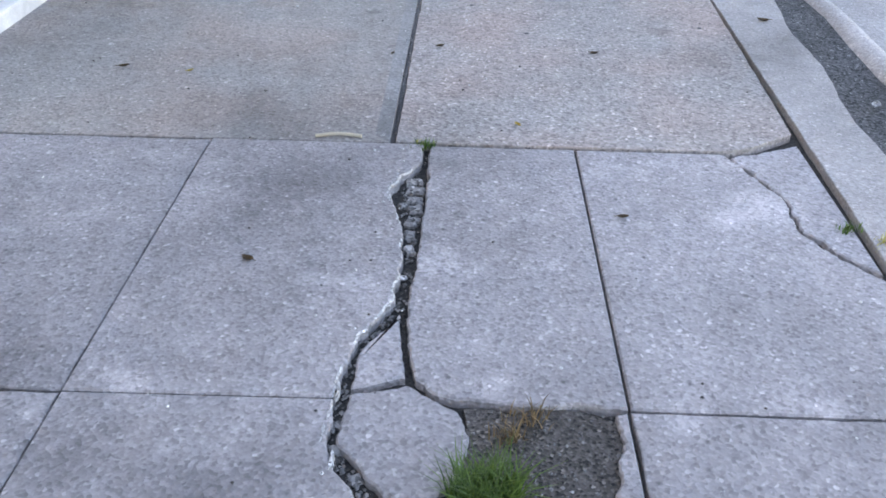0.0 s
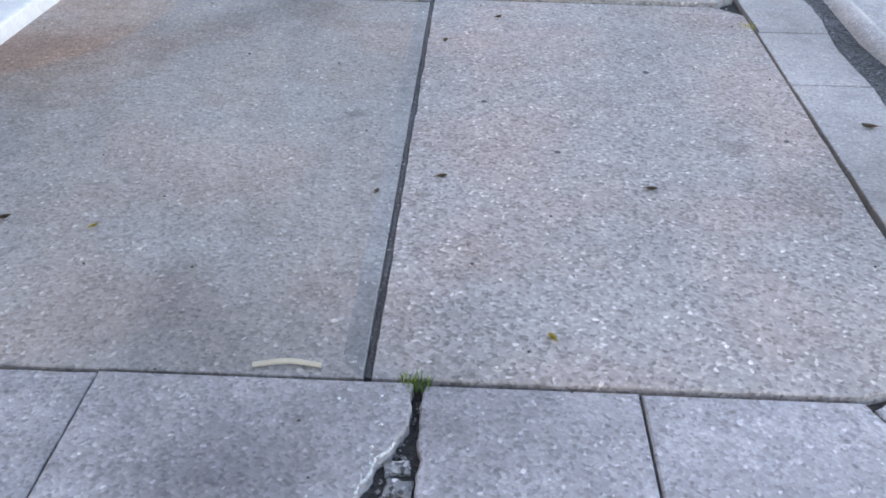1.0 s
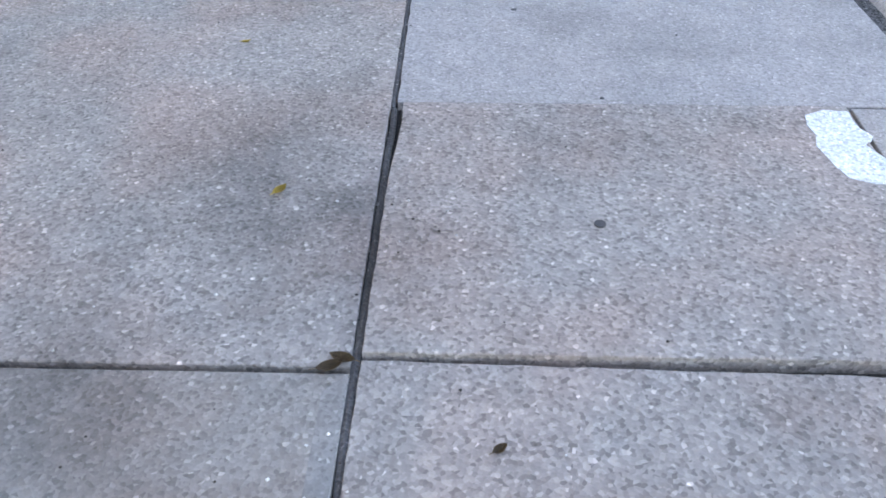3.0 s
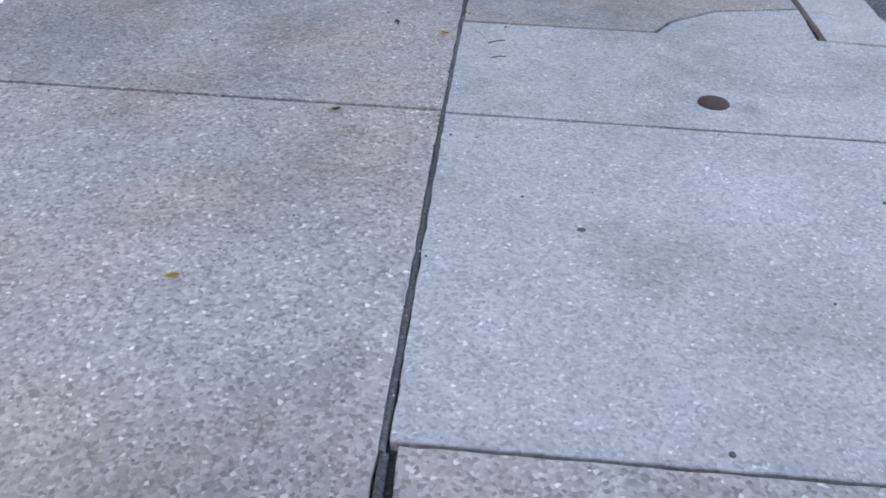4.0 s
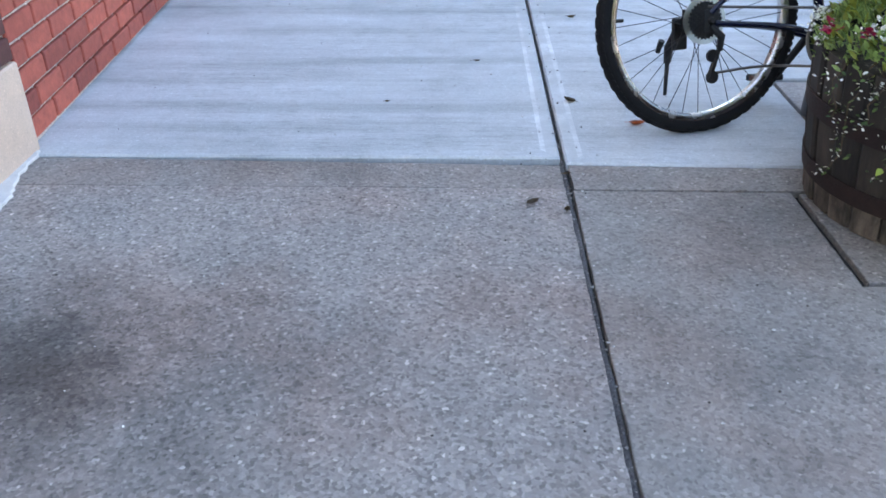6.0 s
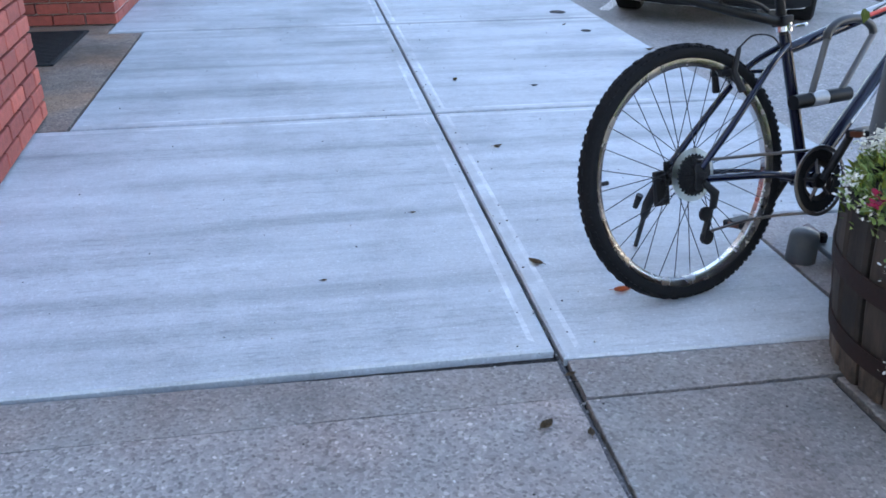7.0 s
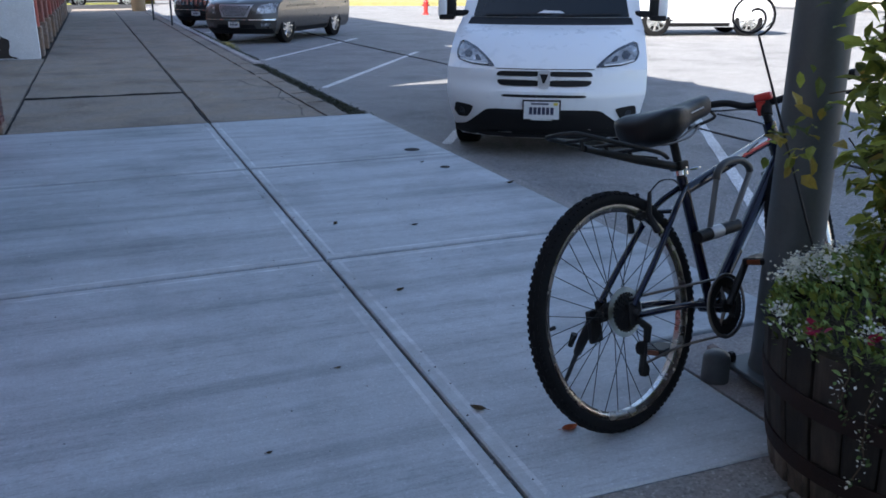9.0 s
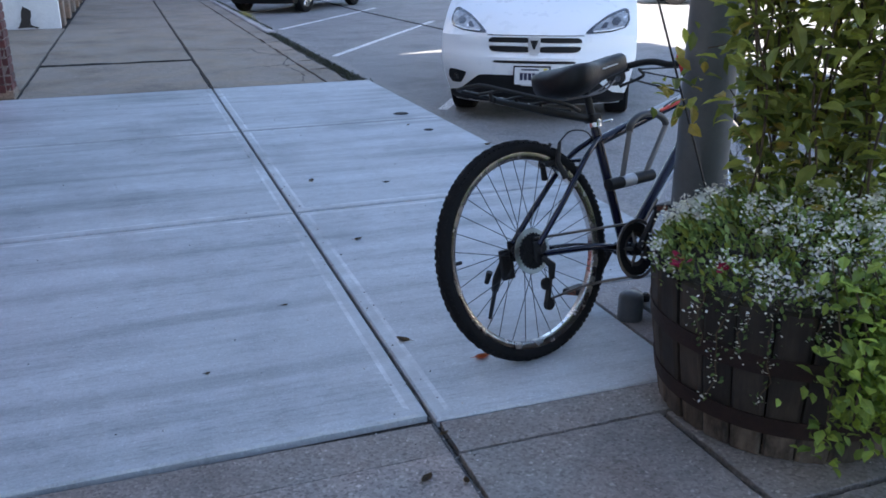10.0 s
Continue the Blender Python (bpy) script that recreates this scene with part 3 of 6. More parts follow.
slab([(0.25, 3.86), (0.24, 3.23), (0.47, 3.23), (0.47, 4.185), (0.447, 4.18), (0.45, 4.10), (0.43, 4.03), (0.41, 3.92), (0.33, 3.86)], OLD, 0.0, 0.004, 0.012)
slab([(0.47, 5.13), (0.47, 4.185), (1.046, 4.185), (1.053, 4.58), (0.985, 4.66), (0.93, 4.745), (0.93, 4.79), (0.94, 4.90), (0.885, 5.05), (0.85, 5.13)], OLD, 0.0, 0.004, 0.010)
slab([(0.862, 5.12), (0.893, 5.05), (0.945, 4.905), (0.938, 4.78), (0.99, 4.675), (1.054, 4.605), (1.060, 4.9), (1.064, 5.20), (0.97, 5.165)], OLD, -0.006, 0.003, 0.010)
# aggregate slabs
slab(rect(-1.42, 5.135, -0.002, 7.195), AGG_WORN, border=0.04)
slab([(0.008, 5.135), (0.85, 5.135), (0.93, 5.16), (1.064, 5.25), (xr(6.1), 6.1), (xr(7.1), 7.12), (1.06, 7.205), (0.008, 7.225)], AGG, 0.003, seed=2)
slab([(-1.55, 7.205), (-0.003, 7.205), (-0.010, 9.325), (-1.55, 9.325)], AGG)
slab([(0.010, 7.23), (1.075, 7.23), (1.105, 7.285), (xr(7.32), 7.32), (xr(8.1), 8.155), (0.022, 8.155), (0.026, 8.05), (0.02, 7.95), (0.012, 7.8)], AGG, 0.012, seed=3)
slab([(0.006, 8.165), (strip_edge(8.1), 8.165), (strip_edge(9.2), 9.306), (-0.002, 9.311)], LIGHT, 0.002)
slab([(-0.002, 9.321), (strip_edge(9.3), 9.316), (strip_edge(9.9), 9.972), (1.168, 10.008), (xr(10.2), 10.295), (0.87, 10.22), (0.70, 10.09), (0.64, 9.99), (0.0, 9.985)], LIGHT, 0.0)
slab([(0.0, 9.994), (0.637, 9.996), (0.696, 10.098), (0.866, 10.228), (xr(10.3), 10.303), (xr(10.8), 10.85), (0.63, 10.85), (0.62, 11.325), (0.006, 11.33)], AGG_WORN, 0.0, 0.005)
slab([(0.635, 11.325), (0.645, 10.862), (xr(10.8), 10.862), (xr(11.3), 11.325)], AGG_WORN, -0.003, 0.005)
slab([(-1.66, 9.335), (-0.009, 9.335), (-0.009, 11.339), (-1.66, 11.341)], AGG, gap=0.0016, chamfer=0.001)
slab([(-1.70, 11.341), (-0.012, 11.339), (-0.012, 11.49), (-1.70, 11.53)], AGG_WORN, 0.0, 0.0008, chamfer=0.001)
slab([(0.012, 11.333), (xr(11.4), 11.328), (xr(11.4), 11.47), (0.012, 11.49)], AGG_WORN, 0.0, 0.001, chamfer=0.001)
# strip beside the gutter
ys = [-0.6, 1.6, 3.7, 4.62, 6.49, 6.95, 8.16, 10.0, 10.85, 11.6]
for y0, y1 in zip(ys, ys[1:]):
    if y0 == 8.16:
        continue
    n = max(2, int((y1 - y0) / 0.14))
    edge = [(strip_edge(y0 + (y1 - y0) * k / n) + 0.012 * math.sin((y0 + (y1 - y0) * k / n) * 9.0), y0 + (y1 - y0) * k / n) for k in range(n + 1)]
    slab([(xr(y0) + (0.012 if y0 > 6.9 else 0.003), y0)] + edge + [(xr(y1) + (0.012 if y0 > 6.9 else 0.003), y1)], CURBGREY, 0.002, 0.004)
# new broomed slabs
for x0, x1, a, b in ((-1.84, -0.004, 11.535, 13.589), (-1.64, -0.004, 13.611, 15.719), (-1.87, -0.004, 15.741, 17.87)):
    slab(rect(x0, a, x1, b), NEW, 0.004, 0.003, border=0.034, chamfer=0.006)
slab([(0.004, 11.495), (0.84, 11.475), (0.84, 12.25), (1.54, 12.25), (1.54, 13.589), (0.004, 13.589)], NEW, 0.004, 0.003, border=0.034, chamfer=0.006)
for a, b in ((13.611, 15.719), (15.741, 17.87)):
    slab(rect(0.004, a, 1.54, b), NEW, 0.004, 0.003, border=0.034, chamfer=0.006)
slab(rect(0.852, 11.48, 1.54, 12.24), CURBGREY, -0.004, 0.004)
slab(rect(1.0, 11.60, 1.52, 12.10), CURBGREY, 0.035, 0.0, chamfer=0.012)
# entry floor and the grey-brown pavement beyond
slab(rect(-3.6, 13.605, -1.648, 15.72), STAINED, 0.0, 0.003)
slab(rect(-3.6, 15.73, -1.88, 16.1), STAINED, 0.0, 0.0)
for a, b in ((17.89, 20.19), (20.25, 25.3), (25.3, 30.5), (30.5, 36), (36, 43), (43, 52)):
    slab(wobble(rect(-1.69, a, -0.006, b), 0.006, 0.3, int(a)), FAR, 0.0, 0.011)
for a, b in ((17.89, 21.3), (21.3, 25.3), (25.3, 30.5), (30.5, 36), (36, 43), (43, 52)):
    slab(wobble(rect(0.006, a, 1.1, b), 0.008, 0.3, int(a) + 1), FAR, 0.002, 0.011)
for k, (a, b) in enumerate(((17.89, 18.9), (18.9, 19.7), (19.7, 20.9), (20.9, 22.0), (22.0, 23.6), (23.6, 26), (26, 29), (29, 33), (33, 37), (37, 44), (44, 52))):
    slab(wobble([(1.12, a), (1.36, a + 0.1), (1.36, b), (1.12, b)], 0.02, 0.15, k), FAR, -0.004, 0.008)
    if k > 4:
        slab(wobble(rect(1.385, a, 1.55, b), 0.006, 0.2, k + 40), CURB, 0.008, 0.006, chamfer=0.02)
slab(rect(-6.0, 17.9, -1.71, 25.6), FAR, 0.0, 0.003)

# open gutter beside the first slabs
gutter_low = tagged(link_bm("gutter", prism([(1.15, -1), (1.55, -1), (1.60, 11.4), (1.40, 11.4)], -0.3, -0.014), GUTTER), "dark concrete gutter channel", "gutter", kind="structure")
lip = []
for i in range(40):
    y = -0.6 + i * 0.3
    lip.append((1.53 + (y - 5) * 0.012 + 0.012 * math.sin(i * 1.7), y, -0.045 + 0.004 * math.sin(i * 2.3)))
gutter_lip = tagged(link_bm("gutter_lip", tube(lip, [0.06 + 0.006 * math.sin(i * 1.3) for i in range(40)], 12), CURB, smooth=60), "pale rounded concrete lip beside the gutter", "curb", kind="structure")
apron = thing("apron", "light grey concrete apron beyond the gutter lip", "pavement", kind="structure")
for a, b in ((-1, 2.2), (2.2, 4.2), (4.2, 6.0), (6.0, 8.1), (8.1, 11.0)):
    part("slab", prism(rect(1.56 + (a - 5) * 0.012, a + 0.006, 2.03, b - 0.006), -0.3, -0.03, 0.006), LIGHT, apron)

# ---- left-hand buildings ----
shop = thing("brick_shop", "red brick shopfront with a recessed entry and low bulkhead", "building")
WX = -1.74


def wall_part(name, lo, hi, material, parent, label="", bevel=0.0):
    return part(name, box(lo, hi, bevel), material, parent, label)


part("wall", prism([(-2.1, 11.60), (-1.655, 11.60), (-1.802, 13.80), (-2.1, 13.80)], 0, 7.5), MORTAR, shop)
wall_part("wall", (-2.15, 16.04, 0), (-1.862, 17.92, 0.70), MORTAR, shop)
wall_part("wall", (-2.15, 16.04, 2.6), (-1.862, 17.92, 7.5), MORTAR, shop)
wall_part("wall", (-2.15, 17.93, 0), (-1.722, 18.23, 7.5), DARKMORTAR, shop)
wall_part("wall", (-2.15, 13.80, 2.7), (-1.9, 16.04, 7.5), MORTAR, shop)
wall_part("wall", (-3.62, 13.80, 0), (-3.5, 16.04, 7.5), MORTAR, shop)
wall_part("wall", (-3.5, 13.72, 0), (-2.1, 13.80, 7.5), MORTAR, shop)
wall_part("wall", (-3.5, 16.04, 0), (-2.15, 16.12, 7.5), MORTAR, shop)
wall_part("wall", (-9.0, 18.13, 0), (-2.15, 18.23, 7.5), MORTAR, shop)
wall_part("roof", (-12, 11.55, 7.5), (-1.7, 18.25, 7.7), ROOFING, shop, "flat dark roof")
wall_part("sill", (-1.93, 16.05, 0.70), (-1.80, 17.92, 0.765), CURB, shop, "pale grey stone window sill", 0.008)
win = part("window", box((-1.935, 16.06, 0.765), (-1.925, 17.91, 2.6)), WINDOW, shop, "large dark shop window")
for lo, hi in (((-1.95, 16.06, 0.765), (-1.885, 17.91, 0.82)), ((-1.95, 16.06, 0.82), (-1.885, 16.11, 2.6)), ((-1.95, 17.85, 0.82), (-1.885, 17.91, 2.6)), ((-1.95, 16.95, 0.82), (-1.9, 17.0, 2.6))):
    part("frame", box(lo, hi, 0.004), DARKMETAL, win)
entry_door = part("door", box((-3.49, 14.3, 0.02), (-3.44, 15.6, 2.1), 0.004), WINDOW, shop, "dark glazed entry door")

# doorway of the first shop
front = thing("old_shopfront", "old shopfront with white wooden door frame and stone sill", "building")
wall_part("wall", (-2.6, -3.0, 0), (-1.75, 5.2, 7.5), MORTAR, front)
wall_part("wall", (-2.6, 7.7, 0), (-1.86, 9.75, 7.5), WHITEPAINT, front)
wall_part("wall", (-2.6, 5.2, 2.4), (-1.80, 11.58, 7.5), MORTAR, front)
wall_part("roof", (-12, -3.0, 7.5), (-1.7, 11.55, 7.7), ROOFING, front, "flat dark roof")
part("step", box((-2.3, 5.3, -0.02), (-1.375, 7.65, 0.06), 0.012, 2), WHITEPAINT, front, "pale tan stone door step")
part("sill", box((-2.2, 9.8, -0.02), (-1.575, 11.22, 0.026), 0.01, 2), WHITEPAINT, front, "chipped pale stone door sill")
part("sill_step", box((-2.2, 9.8, 0.026), (-1.675, 11.20, 0.062), 0.010, 2), WHITEPAINT, front, "worn white wooden sill")
smear, _ = ragged([(-1.72, 9.8), (-1.545, 9.8), (-1.55, 10.3), (-1.542, 10.8), (-1.558, 11.2), (-1.60, 11.4), (-1.612, 11.57), (-1.64, 11.57), (-1.64, 11.215), (-1.72, 11.215)], 0.016, 0.02, 4, 0.6, 0.8)
part("mortar_smear", prism(smear, -0.02, 0.009, 0.003), WHITEPAINT, front, "rough white mortar smeared along the sill's foot")
part("door", box((-1.96, 9.85, 0.085), (-1.90, 10.95, 2.1), 0.004), DOORWOOD, front, "weathered white wooden door")
part("door_frame", box((-1.93, 10.95, 0.026), (-1.64, 11.218, 2.3), 0.008), DOORWOOD, front, "peeling white wooden door post")
part("door_panel", box((-1.89, 10.0, 0.2), (-1.884, 10.85, 0.8), 0.003), WHITEPAINT, front)
part("door_frame", box((-1.93, 9.7, 0.06), (-1.735, 9.85, 2.3), 0.008), DOORWOOD, front, "peeling white wooden door post")
part("door", box((-1.98, 5.3, 0.075), (-1.92, 7.6, 2.2), 0.004), DOORWOOD, front, "weathered white wooden door")
part("stone_block", box((-2.05, 11.225, 0.0), (-1.622, 11.585, 0.285), 0.006), SAND, front, "smooth tan stone block at the wall's foot")

white_shop = thing("white_shop", "shop with white painted side wall and red timber front", "building")
wall_part("wall", (-9, 25.62, 0), (-1.76, 25.85, 9.0), WHITEWALL, white_shop, "white painted brick side wall")
wall_part("wall", (-9, 25.85, 0), (-2.05, 46, 9.0), REDPAINT, white_shop, "dull red timber shopfront")
wall_part("roof", (-9, 25.6, 9.0), (-1.7, 46, 9.2), ROOFING, white_shop, "flat dark roof")
wall_part("base", (-2.05, 25.85, 0), (-1.86, 46, 0.28), STAINED, white_shop, "dark stone plinth")
for k in range(11):
    y = 26.05 + k * 1.85
    part("column", box((-2.06, y, 0.0), (-1.74, y + 0.34, 3.2), 0.02), REDPAINT if k % 3 else BRICK, white_shop, "red painted column on a stone foot")
    part("column_foot", box((-2.06, y - 0.03, 0.0), (-1.71, y + 0.37, 0.5), 0.02), STAINED, white_shop)
    if k < 10:
        w = part("window", box((-2.045, y + 0.45, 0.5), (-2.035, y + 1.75, 2.6)), WINDOW, white_shop, "dark shop window")
        part("frame", box((-2.04, y + 0.42, 0.44), (-2.0, y + 1.78, 0.5), 0.004), REDPAINT, w)
part("blemish", prism(wobble([(-0.18, 0.0), (0.16, 0.0), (0.03, 0.06), (0.06, 0.28), (-0.06, 0.36), (-0.12, 0.1)], 0.012, 0.04, 5), 0, 0.004), DUN, white_shop, "dark patch where the paint has come off").matrix_world = Matrix.Translation((-2.25, 25.615, 0.02)) @ pose(0, 0, 0, 90, 0, 0)
# unseen block, added and sized to shape the sunlight through the gap
gap_blocker = tagged(link_bm("set_back_wall", box((-12, 18.3, 0), (-6.0, 25.6, 10.9)), MORTAR), "plain unseen wall set back, added to shade the gap between shops", "wall", kind="structure")

# far side of the street
far_side = thing("far_wall", "low pale wall and kerb along the far side of the street", "wall", kind="structure")
part("wall", box((34, -20, -0.12), (34.4, 120, 1.1)), FARWALL, far_side)
far_building = thing("far_building", "sunlit pale building far across the street", "building")
part("wall", box((46, -10, -0.2), (56, 70, 7)), FARWALL, far_building)
part("roof", box((45.6, -10.4, 7), (56.4, 70.4, 7.3)), ROOFING, far_building)
for k in range(10):
    w = part("window", box((45.9, -4 + k * 7, 1.0), (45.98, -1 + k * 7, 3.2)), WINDOW, far_building)
    part("frame", box((45.86, -4.1 + k * 7, 0.9), (45.96, -0.9 + k * 7, 1.0)), WHITEPAINT, w)
end_wall = tagged(link_bm("end_fence", box((-12, 92, -0.2), (60, 92.3, 2.2)), FARWALL), "pale fence at the far end of the street", "fence", kind="structure")
verge = tagged(link_bm("verge", prism([(-12, 70), (3.0, 70), (3.0, 91.9), (-12, 91.9)], -0.3, -0.05), plain("yellow_green_lawn", (0.30, 0.31, 0.09), 0.9, vary=0.35, scale=3)), "dry yellow-green lawn at the end of the street", "lawn", kind="structure")
verge2 = tagged(link_bm("verge", prism([(12, 62), (33.9, 52), (33.9, 70), (12, 70)], -0.3, -0.05), plain("dry_lawn", (0.34, 0.31, 0.12), 0.9, vary=0.35, scale=3)), "dry lawn strip beyond the car park", "lawn", kind="structure")


# ---- lamp post ----
def lamp_post(at):
    t = thing("lamp_post", "grey painted steel lamp post on a concrete pad", "lamp post", at=at)
    part("base_plate", box((-0.13, -0.13, 0.0), (0.13, 0.13, 0.018), 0.004), GREYMETAL, t)
    part("shaft", lathe([(0.092, 0.018), (0.088, 0.06), (0.087, 0.2), (0.085, 0.7), (0.081, 1.3), (0.070, 3.2), (0.062, 4.6)], 40), GREYMETAL, t, smooth=40)
    for a in (45, 135, 225, 315):
        x, y = 0.145 * math.cos(radians(a)), 0.145 * math.sin(radians(a))
        part("bolt", lathe([(0.016, 0), (0.016, 0.022), (0.008, 0.03)], 6, m=Matrix.Translation((x, y, 0.018))), DARKMETAL, t)
    part("bolt_cover", lathe([(0.045, -0.04), (0.044, 0.04), (0.040, 0.052), (0.027, 0.061), (0.0, 0.064)], 24, m=Matrix.Translation((-0.165, 0.10, 0.0))), GREYMETAL, t, "rounded dark cap over a bolt", smooth=50)
    return t


post = lamp_post(pose(1.055, 11.82, 0.035))


# ---- bicycle ----
def wheel(name, parent, at, front):
    w = part(name, lathe([(0.356, -0.012), (0.362, 0.0), (0.356, 0.012), (0.347, 0.021), (0.335, 0.0235), (0.322, 0.017), (0.316, 0.011), (0.316, -0.011), (0.322, -0.017), (0.335, -0.0235), (0.347, -0.021)], 72, "y", closed=True), RUBBER, parent, "black knobbly tyre", smooth=60)
    w.name = "tyre"
    w.matrix_local = at @ Matrix.Diagonal((0.968, 1.12, 0.968, 1))
    bm = bmesh.new()
    for i in range(104):
        a = 2 * math.pi * i / 104
        for v in (-0.016, 0.016):
            m = Matrix.Rotation(a + (0.025 if v > 0 else 0), 4, "Y") @ Matrix.Translation((0.3508, v, 0)) @ Matrix.Rotation(-0.7 if v > 0 else 0.7, 4, "Z").to_4x4()
            bmesh.ops.create_cube(bm, size=1, matrix=m @ Matrix.Diagonal((0.006, 0.009, 0.0115, 1)))
        if i % 2:
            bmesh.ops.create_cube(bm, size=1, matrix=Matrix.Rotation(a, 4, "Y") @ Matrix.Translation((0.3595, 0, 0)) @ Matrix.Diagonal((0.005, 0.014, 0.02, 1)))
    part("tread", bm, RUBBER, w)
    part("rim", lathe([(0.318, -0.016), (0.321, -0.0165), (0.321, -0.013), (0.312, -0.012), (0.303, -0.006), (0.303, 0.006), (0.312, 0.012), (0.321, 0.013), (0.321, 0.0165), (0.318, 0.016), (0.308, 0.015), (0.298, 0.008), (0.298, -0.008), (0.308, -0.015)], 72, "y", closed=True), RIM, w, "scuffed silver rim", smooth=40)
    bm = bmesh.new()
    for i in range(32):
        a = 2 * math.pi * i / 32
        s = 1 if i % 2 else -1
        b = a + (0.42 if (i // 2) % 2 else -0.42)
        tube([(0.299 * math.cos(a), 0.0, 0.299 * math.sin(a)), (0.022 * math.cos(b + 1.1 * (1 if (i // 2) % 2 else -1)), 0.028 * s, 0.022 * math.sin(b + 1.1 * (1 if (i // 2) % 2 else -1)))], 0.0013, 5, bm)
    part("spoke_set", bm, DARKMETAL, w, "thin dark steel spokes")
    part("hub", lathe([(0.008, -0.07), (0.014, -0.05), (0.026, -0.034), (0.026, -0.028), (0.015, -0.022), (0.015, 0.022), (0.026, 0.028), (0.026, 0.034), (0.014, 0.05), (0.008, 0.07)], 20, "y"), DARKMETAL, w, smooth=30)
    part("valve", tube([(-0.299, 0, 0.02), (-0.27, 0, 0.02)], 0.006, 8), BLACK, w)
    return w


def gear(r, teeth, thick, y, hole):
    bm = bmesh.new()
    pts = []
    for i in range(teeth * 4):
        a = 2 * math.pi * i / (teeth * 4)
        pts.append(((r + (0.0035 if i % 4 in (0, 1) else -0.0015)) * math.cos(a), (r + (0.0035 if i % 4 in (0, 1) else -0.0015)) * math.sin(a)))
    inner = [(hole * math.cos(2 * math.pi * i / (teeth * 4)), hole * math.sin(2 * math.pi * i / (teeth * 4))) for i in range(teeth * 4)]
    n = len(pts)
    L = [[bm.verts.new((x, y + dy, z)) for x, z in ring] for ring, dy in ((pts, -thick / 2), (pts, thick / 2), (inner, thick / 2), (inner, -thick / 2))]
    for A, B in zip(L, L[1:] + L[:1]):
        for j in range(n):
            bm.faces.new((A[j], A[(j + 1) % n], B[(j + 1) % n], B[j]))
    return bm


def bicycle(at):
    """A mountain bike; x runs forward from the rear axle, y to its left, z up."""
    t = thing("bicycle", "dark blue mountain bike leaning on its kickstand by a lamp post", "bicycle", at=at)
    RH, FH, BB = Vector((0, 0, 0.362)), Vector((1.075, 0, 0.362)), Vector((0.452, 0, 0.272))
    ST, HT, HB = Vector((0.385, 0, 0.70)), Vector((0.925, 0, 0.80)), Vector((0.965, 0, 0.665))
    fr = part("frame", tube([BB + (ST - BB) * 0.0, ST], 0.0165, 14), FRAME, t, "glossy dark blue steel frame", smooth=50)
    part("top_tube", tube([ST + Vector((0.0, 0, -0.045)), HT + Vector((0.005, 0, -0.035))], [0.017, 0.021], 14), FRAME, fr, smooth=50)
    part("down_tube", tube([BB, HB + Vector((-0.01, 0, 0.02))], [0.021, 0.025], 14), FRAME, fr, smooth=50)
    part("head_tube", tube([HB, HT + Vector((-0.003, 0, 0.02))], 0.022, 14), FRAME, fr, smooth=50)
    part("bottom_bracket", lathe([(0.024, -0.036), (0.024, 0.036)], 18, "y", m=Matrix.Translation(BB)), FRAME, fr, smooth=40)
    for s in (1, -1):
        part("seat_stay", tube(bend([RH + Vector((0.0, 0.062 * s, 0.02)), (0.13, 0.06 * s, 0.492), (0.28, 0.042 * s, 0.618), ST + Vector((0.0, 0.012 * s, -0.03))]), 0.0095, 10), FRAME, fr, smooth=50)
        part("chain_stay", tube(bend([RH + Vector((0.012, 0.064 * s, -0.01)), (0.28, 0.055 * s, 0.318), BB + Vector((-0.015, 0.024 * s, 0))]), 0.0105, 10), FRAME, fr, smooth=50)
        part("dropout", box((-0.022, 0.062 * s - 0.003, 0.325), (0.03, 0.062 * s + 0.003, 0.395), 0.002), DARKMETAL, fr)
    part("decal", tube([HT + Vector((-0.30, -0.0105, -0.083)), HT + Vector((-0.06, -0.0125, -0.039))], 0.0118, 10), SILVER, fr, "pale stripe on the top tube", smooth=60)
    part("decal", tube([HT + Vector((-0.22, -0.0125, -0.0745)), HT + Vector((-0.05, -0.0145, -0.0435))], 0.0112, 10), RED, fr, "red stripe on the top tube", smooth=60)
    part("decal", tube([BB.lerp(HB, 0.35) + Vector((0, -0.014, 0.006)), BB.lerp(HB, 0.72) + Vector((0, -0.016, 0.010))], 0.0105, 10), SILVER, fr, "pale lettering stripe on the down tube", smooth=60)
    part("rear_stay_brace", tube([(0.27, -0.045, 0.61), (0.27, 0.045, 0.61)], 0.007, 8), FRAME, fr)
    rw = wheel("tyre", t, Matrix.Translation(RH), False)
    # fork, front wheel and steering, turned a little
    steer = Matrix.Translation(HB) @ Matrix.Rotation(radians(14), 4, (HT - HB).normalized()) @ Matrix.Translation(-HB)
    fk = part("fork", tube([HB + Vector((0.003, -0.058, -0.035)), HB + Vector((0.003, 0.058, -0.035))], 0.016, 10), BLACK, t, "black suspension fork")
    fk.matrix_local = steer
    for s in (1, -1):
        part("fork_leg", tube([HB + Vector((0.003, 0.058 * s, -0.02)), HB + Vector((0.04, 0.058 * s, -0.14)), FH + Vector((0, 0.058 * s, 0))], [0.014, 0.0145, 0.018], 12), BLACK, fk, smooth=50)
    part("steerer", tube([HB + Vector((0.003, 0, -0.03)), HT + Vector((-0.004, 0, 0.05))], 0.015, 12), BLACK, fk)
    fw = wheel("tyre", t, steer @ Matrix.Translation(FH), True)
    hb = Vector((0.935, 0, 0.90))
